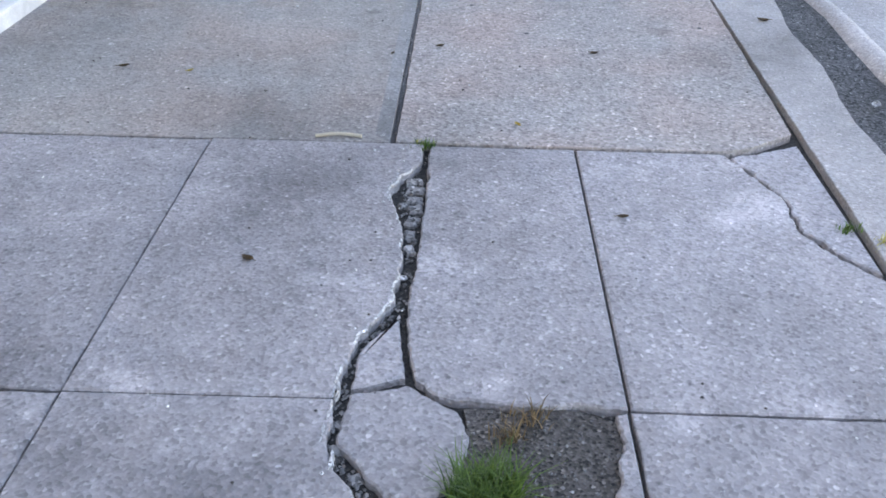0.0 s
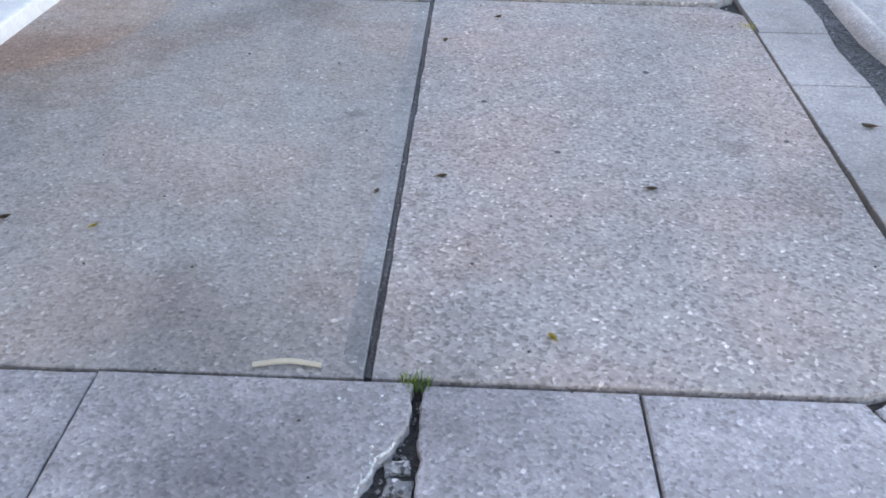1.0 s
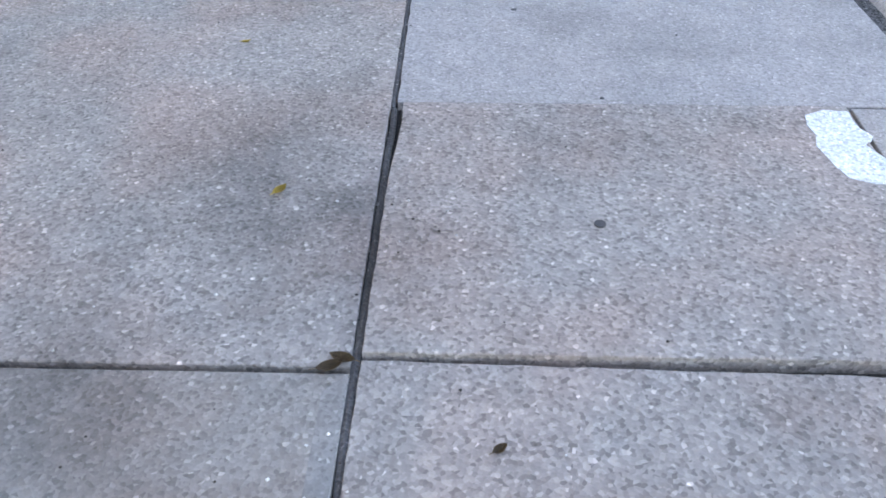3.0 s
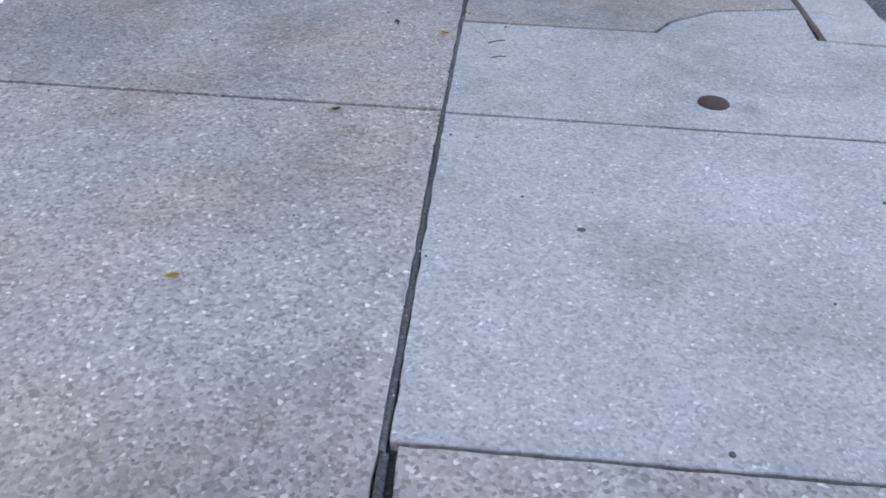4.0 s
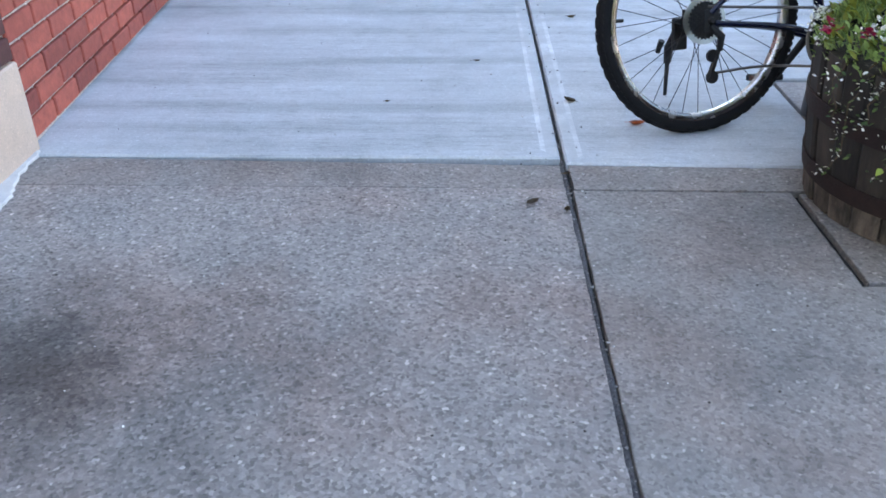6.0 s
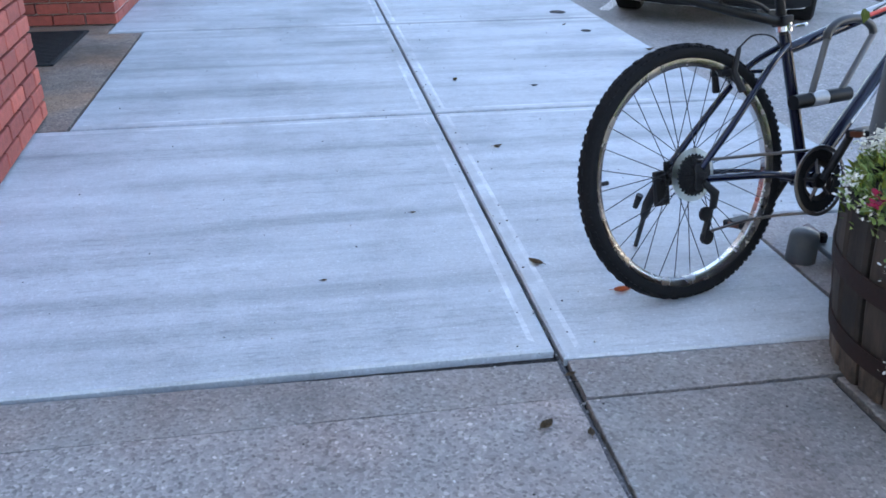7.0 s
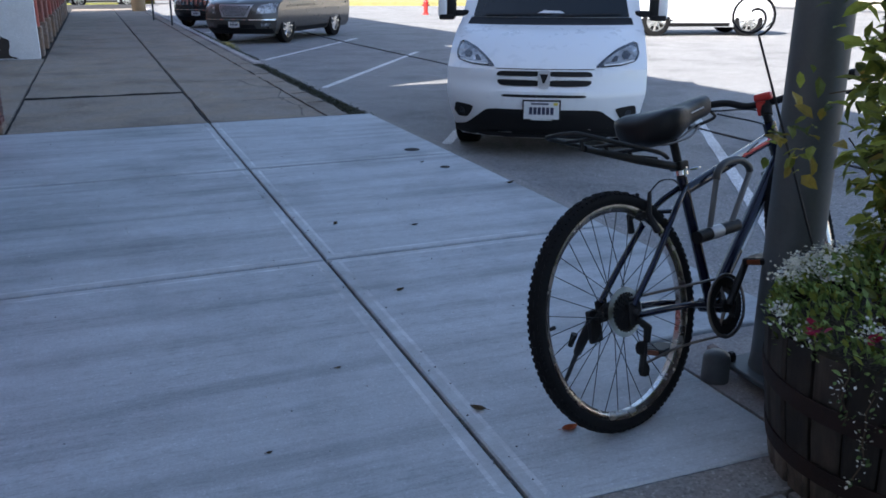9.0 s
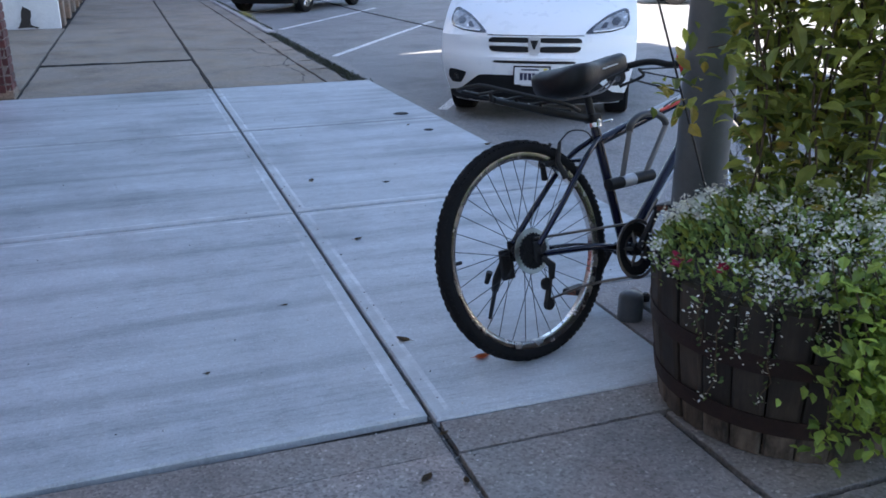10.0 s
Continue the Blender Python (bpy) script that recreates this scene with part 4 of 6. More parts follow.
    bar = part("handlebar", tube(bend([hb + Vector((-0.075, -0.31, 0.012)), hb + Vector((-0.045, -0.2, 0.022)), hb + Vector((-0.02, -0.13, 0.016)), hb + Vector((0, -0.07, -0.01)), hb + Vector((0.004, 0, -0.014)), hb + Vector((0, 0.07, -0.01)), hb + Vector((-0.02, 0.13, 0.016)), hb + Vector((-0.045, 0.2, 0.022)), hb + Vector((-0.075, 0.31, 0.012))]), 0.0125, 10), BLACK, t, "black riser handlebar", smooth=60)
    bar.matrix_local = steer
    part("stem", tube([HT + Vector((-0.005, 0, 0.045)), hb + Vector((0.004, 0, -0.008))], 0.02, 12), BLACK, bar, smooth=50)
    for s in (1, -1):
        part("grip", tube([hb + Vector((-0.052, 0.215 * s, 0.018)), hb + Vector((-0.077, 0.318 * s, 0.012))], 0.0165, 12), BLACK, bar, smooth=50)
        part("brake_lever", tube(bend([hb + Vector((-0.03, 0.185 * s, 0.0)), hb + Vector((0.02, 0.2 * s, -0.025)), hb + Vector((-0.01, 0.29 * s, -0.045))]), 0.006, 8), DARKMETAL, bar)
    part("lamp_bracket", box(hb + Vector((-0.028, -0.028, -0.005)), hb + Vector((0.03, 0.032, 0.022)), 0.010, 3), RED, bar, "red plastic clamp")
    part("lamp_clip", box(hb + Vector((-0.02, -0.005, -0.055)), hb + Vector((0.03, 0.03, -0.005)), 0.006, 2), RED, bar, "red plastic clamp")
    for k, (a, b, c) in enumerate((((0.9, 0.18, 0.9), (1.03, 0.05, 0.86), (0.93, 0.02, 0.74)), ((0.9, -0.18, 0.9), (1.05, -0.05, 0.9), (0.95, -0.02, 0.72)), ((0.89, 0.16, 0.885), (0.98, 0.02, 0.8), (0.70, 0.015, 0.735)), ((0.89, -0.16, 0.89), (0.86, -0.20, 0.97), (0.99, -0.06, 0.80)))):
        part("brake_cable", tube(bend([a, b, c]), 0.0028, 6), BLACK, bar)
    # saddle, seat post and carrier
    part("seat_post", tube([ST + Vector((0, 0, -0.01)), ST + (ST - BB).normalized() * 0.16], 0.0135, 12), BLACK, t, smooth=50)
    clamp = part("seat_clamp", lathe([(0.021, -0.012), (0.023, -0.012), (0.023, 0.012), (0.021, 0.012)], 18, m=Matrix.Translation(ST + Vector((0, 0, 0.02)))), CHROME, t, "bright chrome seat clamp", smooth=40)
    part("lever", tube(bend([ST + Vector((0.02, -0.02, 0.02)), ST + Vector((0.045, -0.035, 0.022)), ST + Vector((0.03, -0.05, 0.02))], 5), 0.004, 8), CHROME, clamp)
    prof = [(0.185, 0.03, 0.862, 0.03), (0.195, 0.075, 0.875, 0.05), (0.22, 0.103, 0.888, 0.075), (0.26, 0.112, 0.893, 0.088), (0.31, 0.096, 0.890, 0.085), (0.37, 0.066, 0.884, 0.066), (0.43, 0.042, 0.884, 0.05), (0.49, 0.032, 0.889, 0.046), (0.545, 0.027, 0.891, 0.042), (0.572, 0.012, 0.882, 0.026)]
    bm = bmesh.new()
    rings = []
    for u, w, z, h in prof:
        ring = []
        for j in range(20):
            a = 2 * math.pi * j / 20
            c, s = math.cos(a), math.sin(a)
            zz = z + 0.012 + (u - 0.30) * 0.07 + (0.022 * math.copysign(abs(s) ** 0.6, s) if s > 0 else -(h + 0.002) * abs(s) ** 0.75)
            ring.append(bm.verts.new((u, w * math.copysign(abs(c) ** 0.75, c), zz - (0.008 * (1 - abs(c)) if s > 0 and u < 0.4 else 0))))
        rings.append(ring)
    for A, B in zip(rings, rings[1:]):
        for j in range(20):
            bm.faces.new((A[j], A[(j + 1) % 20], B[(j + 1) % 20], B[j]))
    bm.faces.new(rings[0])
    bm.faces.new(rings[-1][::-1])
    sad = part("saddle", bm, VINYL, t, "wide black vinyl saddle", smooth=60)
    part("stitching", tube([(0.40, -0.054, 0.893), (0.50, -0.0325, 0.905)], 0.0025, 6), SILVER, sad, "pale decal line")
    for s in (1, -1):
        part("saddle_rail", tube(bend([(0.23, 0.035 * s, 0.82), (0.3, 0.022 * s, 0.812), (0.42, 0.02 * s, 0.82), (0.5, 0.01 * s, 0.85)]), 0.0035, 8), STEEL, sad)
    rk = part("carrier", tube([(0.37, 0, 0.735), (0.18, 0, 0.782), (-0.04, 0, 0.842)], [0.014, 0.013, 0.009], 10), BLACK, t, "black carrier clamped to the seat post", smooth=50)

    def rack(u):
        return 0.752 + 0.275 * (0.37 - u)
    loop = [(u, y, rack(u)) for u, y in ((0.30, -0.02), (0.24, -0.05), (0.19, -0.058), (-0.115, -0.06), (-0.133, -0.05), (-0.14, 0.0), (-0.133, 0.05), (-0.115, 0.06), (0.19, 0.058), (0.24, 0.05), (0.30, 0.02))]
    part("carrier_rail", tube(loop, 0.0068, 8), BLACK, rk, smooth=60)
    for u in (0.15, 0.05, -0.05):
        part("carrier_bar", tube([(u, -0.058, rack(u)), (u, 0.058, rack(u))], 0.0055, 8), BLACK, rk)
        part("carrier_lug", tube([(u, 0.0, rack(u)), (u, 0.0, rack(u) - 0.03)], 0.006, 8), BLACK, rk)
    part("carrier_clamp", box((0.358, -0.022, 0.722), (0.402, 0.022, 0.752), 0.006, 2), BLACK, rk)
    # drive
    cr = part("chainring", gear(0.092, 42, 0.004, -0.052, 0.06), DARKMETAL, t, "dark steel chainring with guard")
    cr.matrix_local = Matrix.Translation(BB)
    part("chain_guard", lathe([(0.094, -0.061), (0.103, -0.061), (0.105, -0.058), (0.103, -0.056), (0.094, -0.056)], 48, "y", closed=True), STEEL, cr, "worn steel guard ring")
    part("inner_ring", gear(0.07, 32, 0.003, -0.045, 0.045), STEEL, cr)
    part("spider", lathe([(0.0, -0.064), (0.022, -0.062), (0.024, -0.047), (0.0, -0.047)], 20, "y"), DARKMETAL, cr, smooth=40)
    for k in range(5):
        a = 2 * math.pi * k / 5 + 0.4
        part("spider_arm", tube([(0.015 * math.cos(a), -0.054, 0.015 * math.sin(a)), (0.066 * math.cos(a), -0.051, 0.066 * math.sin(a))], [0.007, 0.005], 6), STEEL, cr)
    for s, ang in ((-1, 48), (1, 228)):
        e = BB + Vector((0.172 * math.cos(radians(ang)), 0, 0.172 * math.sin(radians(ang))))
        c = part("crank_arm", tube([BB + Vector((0, 0.066 * s, 0)), e + Vector((0, 0.078 * s, 0))], [0.014, 0.011], 10), DARKMETAL, t, smooth=50)
        part("pedal", box(e + Vector((-0.045, 0.085 * s - (0 if s > 0 else 0.09), -0.011)), e + Vector((0.045, 0.085 * s + (0.09 if s > 0 else 0), 0.011)), 0.005), BLACK, c, "black plastic pedal")
        for k in (-1, 1):
            part("reflector", box(e + Vector((0.044 * k - 0.003, 0.105 * s - (0 if s > 0 else 0.045), -0.008)), e + Vector((0.044 * k + 0.003, 0.105 * s + (0.045 if s > 0 else 0), 0.008)), 0.001), AMBER, c, "dim amber reflector")
    cs = part("cassette", gear(0.055, 28, 0.003, -0.034, 0.02), DARKMETAL, t, "dark rear sprockets")
    cs.matrix_local = Matrix.Translation(RH)
    for k, r in enumerate((0.048, 0.042, 0.036, 0.03, 0.026)):
        part("sprocket", gear(r, int(r * 500), 0.003, -0.038 - k * 0.0045, 0.015), DARKMETAL, cs)
    part("spoke_guard", lathe([(0.02, -0.030), (0.073, -0.030), (0.073, -0.028), (0.02, -0.028)], 40, "y", closed=True), CLEARDISC, cs, "cloudy plastic spoke guard")
    part("chain", tube([RH + Vector((0.0, -0.048, 0.04)), BB + Vector((0.0, -0.052, 0.092))], 0.0045, 6), STEEL, t, "dark greasy chain")
    part("chain_lower", tube(bend([(0.02, -0.048, 0.20), (0.2, -0.05, 0.205), BB + Vector((-0.02, -0.052, -0.09))], 4), 0.0045, 6), STEEL, t, "dark greasy chain")
    dr = part("derailleur", tube([(0.0, -0.068, 0.345), (0.028, -0.08, 0.312), (0.03, -0.068, 0.27)], [0.009, 0.013, 0.010], 8), BLACK, t, "black rear derailleur", smooth=50)
    part("cage", tube([(0.03, -0.06, 0.27), (0.0, -0.06, 0.185)], [0.009, 0.011], 6), DARKMETAL, dr)
    for z in (0.255, 0.19):
        part("jockey_wheel", lathe([(0.0, -0.066), (0.02, -0.066), (0.02, -0.056), (0.0, -0.056)], 14, "y", m=Matrix.Translation((0.01, 0, z))), BLACK, dr)
    part("kickstand_bracket", box((-0.05, 0.066, 0.27), (0.0, 0.082, 0.37), 0.006, 2), BLACK, t)
    part("kickstand", tube([(-0.02, 0.075, 0.345), (-0.038, 0.118, 0.275), (-0.012, 0.17, 0.228)], [0.017, 0.015, 0.013], 10), BLACK, t, "black kickstand", smooth=50)
    part("kickstand_leg", tube([(-0.014, 0.166, 0.232), (0.067, 0.325, 0.086)], [0.0078, 0.0068], 10), BLACK, t, smooth=50)
    part("kickstand_clip", tube([(-0.055, 0.13, 0.30), (-0.06, 0.15, 0.262)], [0.011, 0.008], 8), BLACK, t)
    for s in (1, -1):
        b = part("brake_arm", tube([(0.17, 0.05 * s, 0.565), (0.155, 0.036 * s, 0.62), (0.19, 0.022 * s, 0.68)], [0.011, 0.009, 0.006], 8), BLACK, t, smooth=50)
        part("brake_pad", box((0.12, 0.016 * s - 0.007, 0.61), (0.185, 0.016 * s + 0.007, 0.628), 0.004), BLACK, b)
    part("brake_noodle", tube(bend([(0.19, -0.02, 0.68), (0.22, -0.045, 0.71), (0.30, -0.035, 0.70), (0.36, -0.01, 0.665)], 6), 0.0024, 6), BLACK, t)
    return t


AZ, LEAN = 17.8, 14.4
bike_at = Matrix.Translation((0.4574, 11.7469, -0.011)) @ Matrix.Rotation(radians(AZ), 4, "Z") @ Matrix.Rotation(radians(-LEAN), 4, "X")
bike = bicycle(bike_at)


def shackle_lock(at):
    t = thing("bicycle_lock", "grey vinyl-coated shackle lock hanging over a bicycle's top tube", "lock", at=at)
    arch = [(0.60 - 0.098 * math.cos(a), -0.045, 0.672 + 0.05 * math.sin(a)) for a in (0.0, 0.4, 0.85, 1.3, 1.85, 2.3, 2.75, 3.14)]
    part("shackle", tube(bend(arch, 4), 0.0125, 10), LOCKGREY, t, smooth=60)
    part("shackle_leg", tube([(0.445, -0.035, 0.515), (0.502, -0.045, 0.672)], 0.0095, 10), LOCKLEG, t, "worn grey shackle leg", smooth=60)
    part("shackle_leg", tube([(0.565, -0.035, 0.515), (0.698, -0.045, 0.672)], 0.0095, 10), LOCKLEG, t, "worn grey shackle leg", smooth=60)
    b = part("crossbar", tube([(0.375, -0.035, 0.508), (0.60, -0.035, 0.508)], 0.021, 14), BLACK, t, "black lock body", smooth=40)
    part("band", tube([(0.44, -0.035, 0.508), (0.50, -0.035, 0.508)], 0.0225, 14), SILVER, b, "white band round the lock body", smooth=40)
    return t


lock = shackle_lock(bike_at)


# ---- barrel planter ----
def planter(cx, cy):
    t = thing("barrel_planter", "weathered half-barrel planter with rusted hoops", "planter", at=Matrix.Translation((cx, cy, 0)))
    prof = [(0.0, 0.342), (0.06, 0.352), (0.2, 0.374), (0.34, 0.39), (0.42, 0.395)]

    def rad(z):
        for (z0, r0), (z1, r1) in zip(prof, prof[1:]):
            if z <= z1:
                return r0 + (r1 - r0) * (z - z0) / (z1 - z0)
        return prof[-1][1]
    n = 26
    for i in range(n):
        a0, a1 = 2 * math.pi * (i + 0.03) / n, 2 * math.pi * (i + 0.97) / n
        for name, zs, mt in (("stave_foot", (0.0, 0.03, 0.075), BARRELFOOT), ("stave", (0.075, 0.2, 0.32, 0.42), BARREL)):
            bm = bmesh.new()
            rnd = random.Random(i * 7)
            dr = rnd.uniform(-0.004, 0.004)
            grid = []
            for z in zs:
                row = []
                for a, off in ((a0, -0.006), (a0 * 0.88 + a1 * 0.12, 0), (a0 * 0.12 + a1 * 0.88, 0), (a1, -0.006)):
                    r = rad(z) + off + dr
                    row.append(bm.verts.new((r * math.cos(a), r * math.sin(a), z)))
                for a in (a1, a0):
                    r = rad(z) - 0.028
                    row.append(bm.verts.new((r * math.cos(a), r * math.sin(a), z)))
                grid.append(row)
            for A, B in zip(grid, grid[1:]):
                for j in range(6):
                    bm.faces.new((A[j], A[(j + 1) % 6], B[(j + 1) % 6], B[j]))
            bm.faces.new(grid[0][::-1])
            bm.faces.new(grid[-1])
            part(name, bm, mt, t)
    for z0, z1 in ((0.075, 0.125), (0.25, 0.30)):
        part("hoop", lathe([(rad(z0) + 0.002, z0), (rad(z0) + 0.007, z0), (rad(z1) + 0.007, z1), (rad(z1) + 0.002, z1)], 52, closed=True), HOOP, t, "rusty iron hoop", smooth=40)
    part("base_board", lathe([(0.31, 0.01), (0.31, 0.04)], 30), BARREL, t)
    part("soil", lathe([(0.355, 0.34), (0.355, 0.385), (0.2, 0.40), (0.0, 0.405)], 30), SOIL, t, "dark potting soil")
    return t


PX, PY = 0.995, 11.275
barrel = planter(PX, PY)
rnd = random.Random(5)


def mound(n, rmin, rmax, z0, z1, droop=0.0):
    out = []
    for _ in range(n):
        a = rnd.uniform(0, 2 * math.pi)
        r = rmax * math.sqrt(rnd.uniform((rmin / rmax) ** 2, 1))
        z = z0 + (z1 - z0) * math.cos(r / rmax * 1.45) * rnd.uniform(0.55, 1.0)
        if r > 0.38:
            z -= droop * rnd.uniform(0, 1)
        out.append(((PX + r * math.cos(a), PY + r * math.sin(a), z), (math.cos(a) * 0.6, math.sin(a) * 0.6, 0.5)))
    return out


flowers = thing("flowering_plant", "low bush of tiny white flowers in a barrel planter", "plant", at=None)
fol = mound(5000, 0.02, 0.39, 0.405, 0.655, 0.05)
V, F = leaf_cloud(fol, 0.027, rnd, width=0.42)
from_arrays("foliage", V, F, LEAFMID, flowers, "small dark green leaves", "stuff")
V, F = leaf_cloud([((p[0], p[1], p[2] + 0.012), o) for p, o in fol[:1100]], 0.034, rnd, width=0.45)
from_arrays("bright_foliage", V, F, LEAF, flowers, "small fresh green leaves", "stuff")
pet = []
for p, o in rnd.sample(fol, 640):
    if p[2] < 0.36 or noise.noise(Vector(p) * 9) < (0.05 if p[0] - p[1] < PX - PY - 0.12 else -0.40):
        continue
    c = Vector((p[0] + o[0] * 0.03, p[1] + o[1] * 0.03, p[2] + 0.036))
    for _ in range(rnd.randint(10, 26)):
        pet.append((c + Vector((rnd.gauss(0, 0.014), rnd.gauss(0, 0.014), rnd.gauss(0, 0.009))), (rnd.gauss(0, 1), rnd.gauss(0, 1), 0.4)))
trail = []
for a, L in ((196, 0.16), (203, 0.28), (211, 0.14), (221, 0.24), (236, 0.10)):
    ca, sa = math.cos(radians(a)), math.sin(radians(a))
    pts = [Vector((PX + ca * (0.36 + 0.05 * min(1, k / 4)), PY + sa * (0.36 + 0.05 * min(1, k / 4)), 0.45 - L * (k / 8) ** 1.3)) + Vector((rnd.gauss(0, 0.008), rnd.gauss(0, 0.008), 0)) for k in range(9)]
    part("trailing_stem", tube(pts, 0.0018, 5), STEM, flowers)
    for p in pts[2:]:
        for _ in range(4):
            trail.append((p + Vector((rnd.gauss(0, 0.012), rnd.gauss(0, 0.012), rnd.gauss(0, 0.012))), (ca, sa, -0.3)))
        if rnd.random() < 0.8:
            for _ in range(6):
                pet.append((p + Vector((ca * 0.02 + rnd.gauss(0, 0.011), sa * 0.02 + rnd.gauss(0, 0.011), rnd.gauss(0, 0.011))), (ca, sa, 0.2)))
V, F = leaf_cloud(trail, 0.015, rnd)
from_arrays("trailing_leaves", V, F, LEAFDARK, flowers, "trailing dark leaves", "stuff")
V, F = leaf_cloud(pet, 0.0102, rnd, width=0.8, fold=0.1)
from_arrays("blossom", V, F, PETAL, flowers, "clusters of tiny white blossom", "stuff")
V, F = leaf_cloud([((PX - 0.40 + rnd.gauss(0, 0.01), PY + 0.0 + rnd.gauss(0, 0.01), 0.475 + rnd.gauss(0, 0.008)), (-0.6, -0.5, 0.3)) for _ in range(14)] + [((PX - 0.36 + rnd.gauss(0, 0.008), PY - 0.13 + rnd.gauss(0, 0.008), 0.50 + rnd.gauss(0, 0.008)), (-0.6, -0.5, 0.3)) for _ in range(10)], 0.02, rnd, width=0.9)
from_arrays("red_blossom", V, F, MAGENTA, flowers, "magenta red blossoms", "stuff")

lime = thing("trailing_plant", "lime green leafy plant trailing over a barrel's edge", "plant")
pl = []
for a in list(range(247, 328, 3)) + [238, 243, 250]:
    ca, sa = math.cos(radians(a)), math.sin(radians(a))
    L = (0.38 if a > 252 else 0.33 if a > 240 else 0.36) + rnd.uniform(-0.10, 0.05)
    out = rnd.uniform(0.10, 0.22)
    pts = [Vector((PX + ca * (0.34 + out * min(1, k / 3)), PY + sa * (0.34 + out * min(1, k / 3)), 0.55 - (L + 0.04) * (k / 8) ** 1.2)) for k in range(9)]
    part("trailing_stem", tube(pts, 0.0025, 5), STEM, lime)
    for p in pts[1:]:
        for _ in range(13):
            pl.append((p + Vector((rnd.gauss(0, 0.028), rnd.gauss(0, 0.028), rnd.gauss(0, 0.025))), (ca, sa, -0.2)))
V, F = leaf_cloud(pl, 0.038, rnd, width=0.55, curl=0.2)
from_arrays("foliage", V, F, LEAFLIME, lime, "broad lime green leaves", "stuff")

vine = thing("climbing_vine", "climbing vine with yellowing green leaves on thin rods", "plant")
vl, yl = [], []
for k in range(30):
    u, v = rnd.uniform(-0.22, 0.46), rnd.uniform(-0.06, 0.24)
    x0, y0 = PX + 0.7 * u * 0.55 + 0.7 * v, PY - 0.7 * u * 0.55 + 0.7 * v
    top = rnd.uniform(1.15, 1.9)
    pts = [Vector((x0, y0, 0.40))]
    for j in range(1, 10):
        pts.append(pts[-1] + Vector((0.033 * u + rnd.gauss(0, 0.018), -0.033 * u + rnd.gauss(0, 0.018), (top - 0.40) / 9)))
    part("stem", tube(bend(pts, 3), 0.0035, 6), STEM, vine)
    for p in bend(pts, 4):
        if p.z < 0.58:
            continue
        for _ in range(2 if p.z < 0.76 else rnd.choice((2, 3, 4))):
            q = p + Vector((rnd.gauss(0, 0.05), rnd.gauss(0, 0.05), rnd.gauss(0, 0.03)))
            (yl if rnd.random() < 0.05 else vl).append((q, (rnd.gauss(0, 0.6), rnd.gauss(0, 0.6) - 0.2, -0.15)))
small = []
for k in range(34):
    q = Vector((0.82, 11.62, 0.85)) + Vector((rnd.gauss(0, 0.04), rnd.gauss(0, 0.04), rnd.gauss(0, 0.06)))
    (yl if rnd.random() < 0.3 else small).append((q, (-0.5, -0.4, -0.2)))
for k in range(34):
    q = Vector((0.93, 11.46, 0.93)) + Vector((rnd.gauss(0, 0.05), rnd.gauss(0, 0.05), rnd.gauss(0, 0.08)))
    (yl if rnd.random() < 0.1 else small).append((q, (-0.5, -0.4, -0.1)))
V, F = leaf_cloud(small, 0.05, rnd, width=0.45, curl=0.2)
from_arrays("stray_leaves", V, F, LEAF, vine, "small green leaves", "stuff")
V, F = leaf_cloud(vl, 0.068, rnd, width=0.45, curl=0.2)
from_arrays("foliage", V, F, LEAF, vine, "green pointed leaves", "stuff")
V, F = leaf_cloud(yl, 0.055, rnd, width=0.55, curl=0.25)
from_arrays("yellow_foliage", V, F, LEAFYELLOW, vine, "yellow and brown leaves", "stuff")
for a, b in (((0.80, 11.42, 0.83), (1.35, 11.4, 0.92)), ((1.12, 11.3, 0.4), (1.12, 11.32, 1.9)), ((1.3, 11.4, 0.4), (1.33, 11.42, 1.9)), ((0.93, 11.56, 0.86), (1.06, 11.36, 0.50)), ((0.84, 11.56, 0.98), (1.06, 11.36, 1.0))):
    part("twig", tube(bend([a, Vector(a).lerp(Vector(b), 0.5) + Vector((0.02, 0.01, 0.02)), b], 5), 0.0018, 6), STEM, vine)


def spiral_stake(foot, head):
    foot, head = Vector(foot), Vector(head)
    z = (head - foot).normalized()
    x = (Vector((0.72, -0.70, 0)) - z * z.dot(Vector((0.72, -0.70, 0)))).normalized()
    y = z.cross(x)
    m = Matrix((x, y, z)).transposed().to_4x4()
    m.translation = foot
    t = thing("garden_stake", "thin black iron garden stake with a spiral top", "garden stake", at=m)
    L = (head - foot).length
    pts = [(0, 0, 0.0), (0, 0, L * 0.5), (0, 0, L - 0.062)]
    for k in range(30):
        a = -math.pi / 2 + 2 * math.pi * k / 19
        r = 0.056 if k < 15 else 0.056 - 0.0028 * (k - 14)
        pts.append((r * math.cos(a), 0, L + r * math.sin(a)))
    part("rod", tube(pts, 0.0035, 8), DARKMETAL, t, smooth=60)
    return t


stake = spiral_stake((0.99, 11.60, 0.36), (0.845, 11.87, 1.16))


# ---- vehicles ----
def interp(table, z):
    if z <= table[0][0]:
        return table[0][1:]
    for a, b in zip(table, table[1:]):
        if z <= b[0]:
            k = (z - a[0]) / max(b[0] - a[0], 1e-6)
            return tuple(p + (q - p) * k for p, q in zip(a[1:], b[1:]))
    return table[-1][1:]


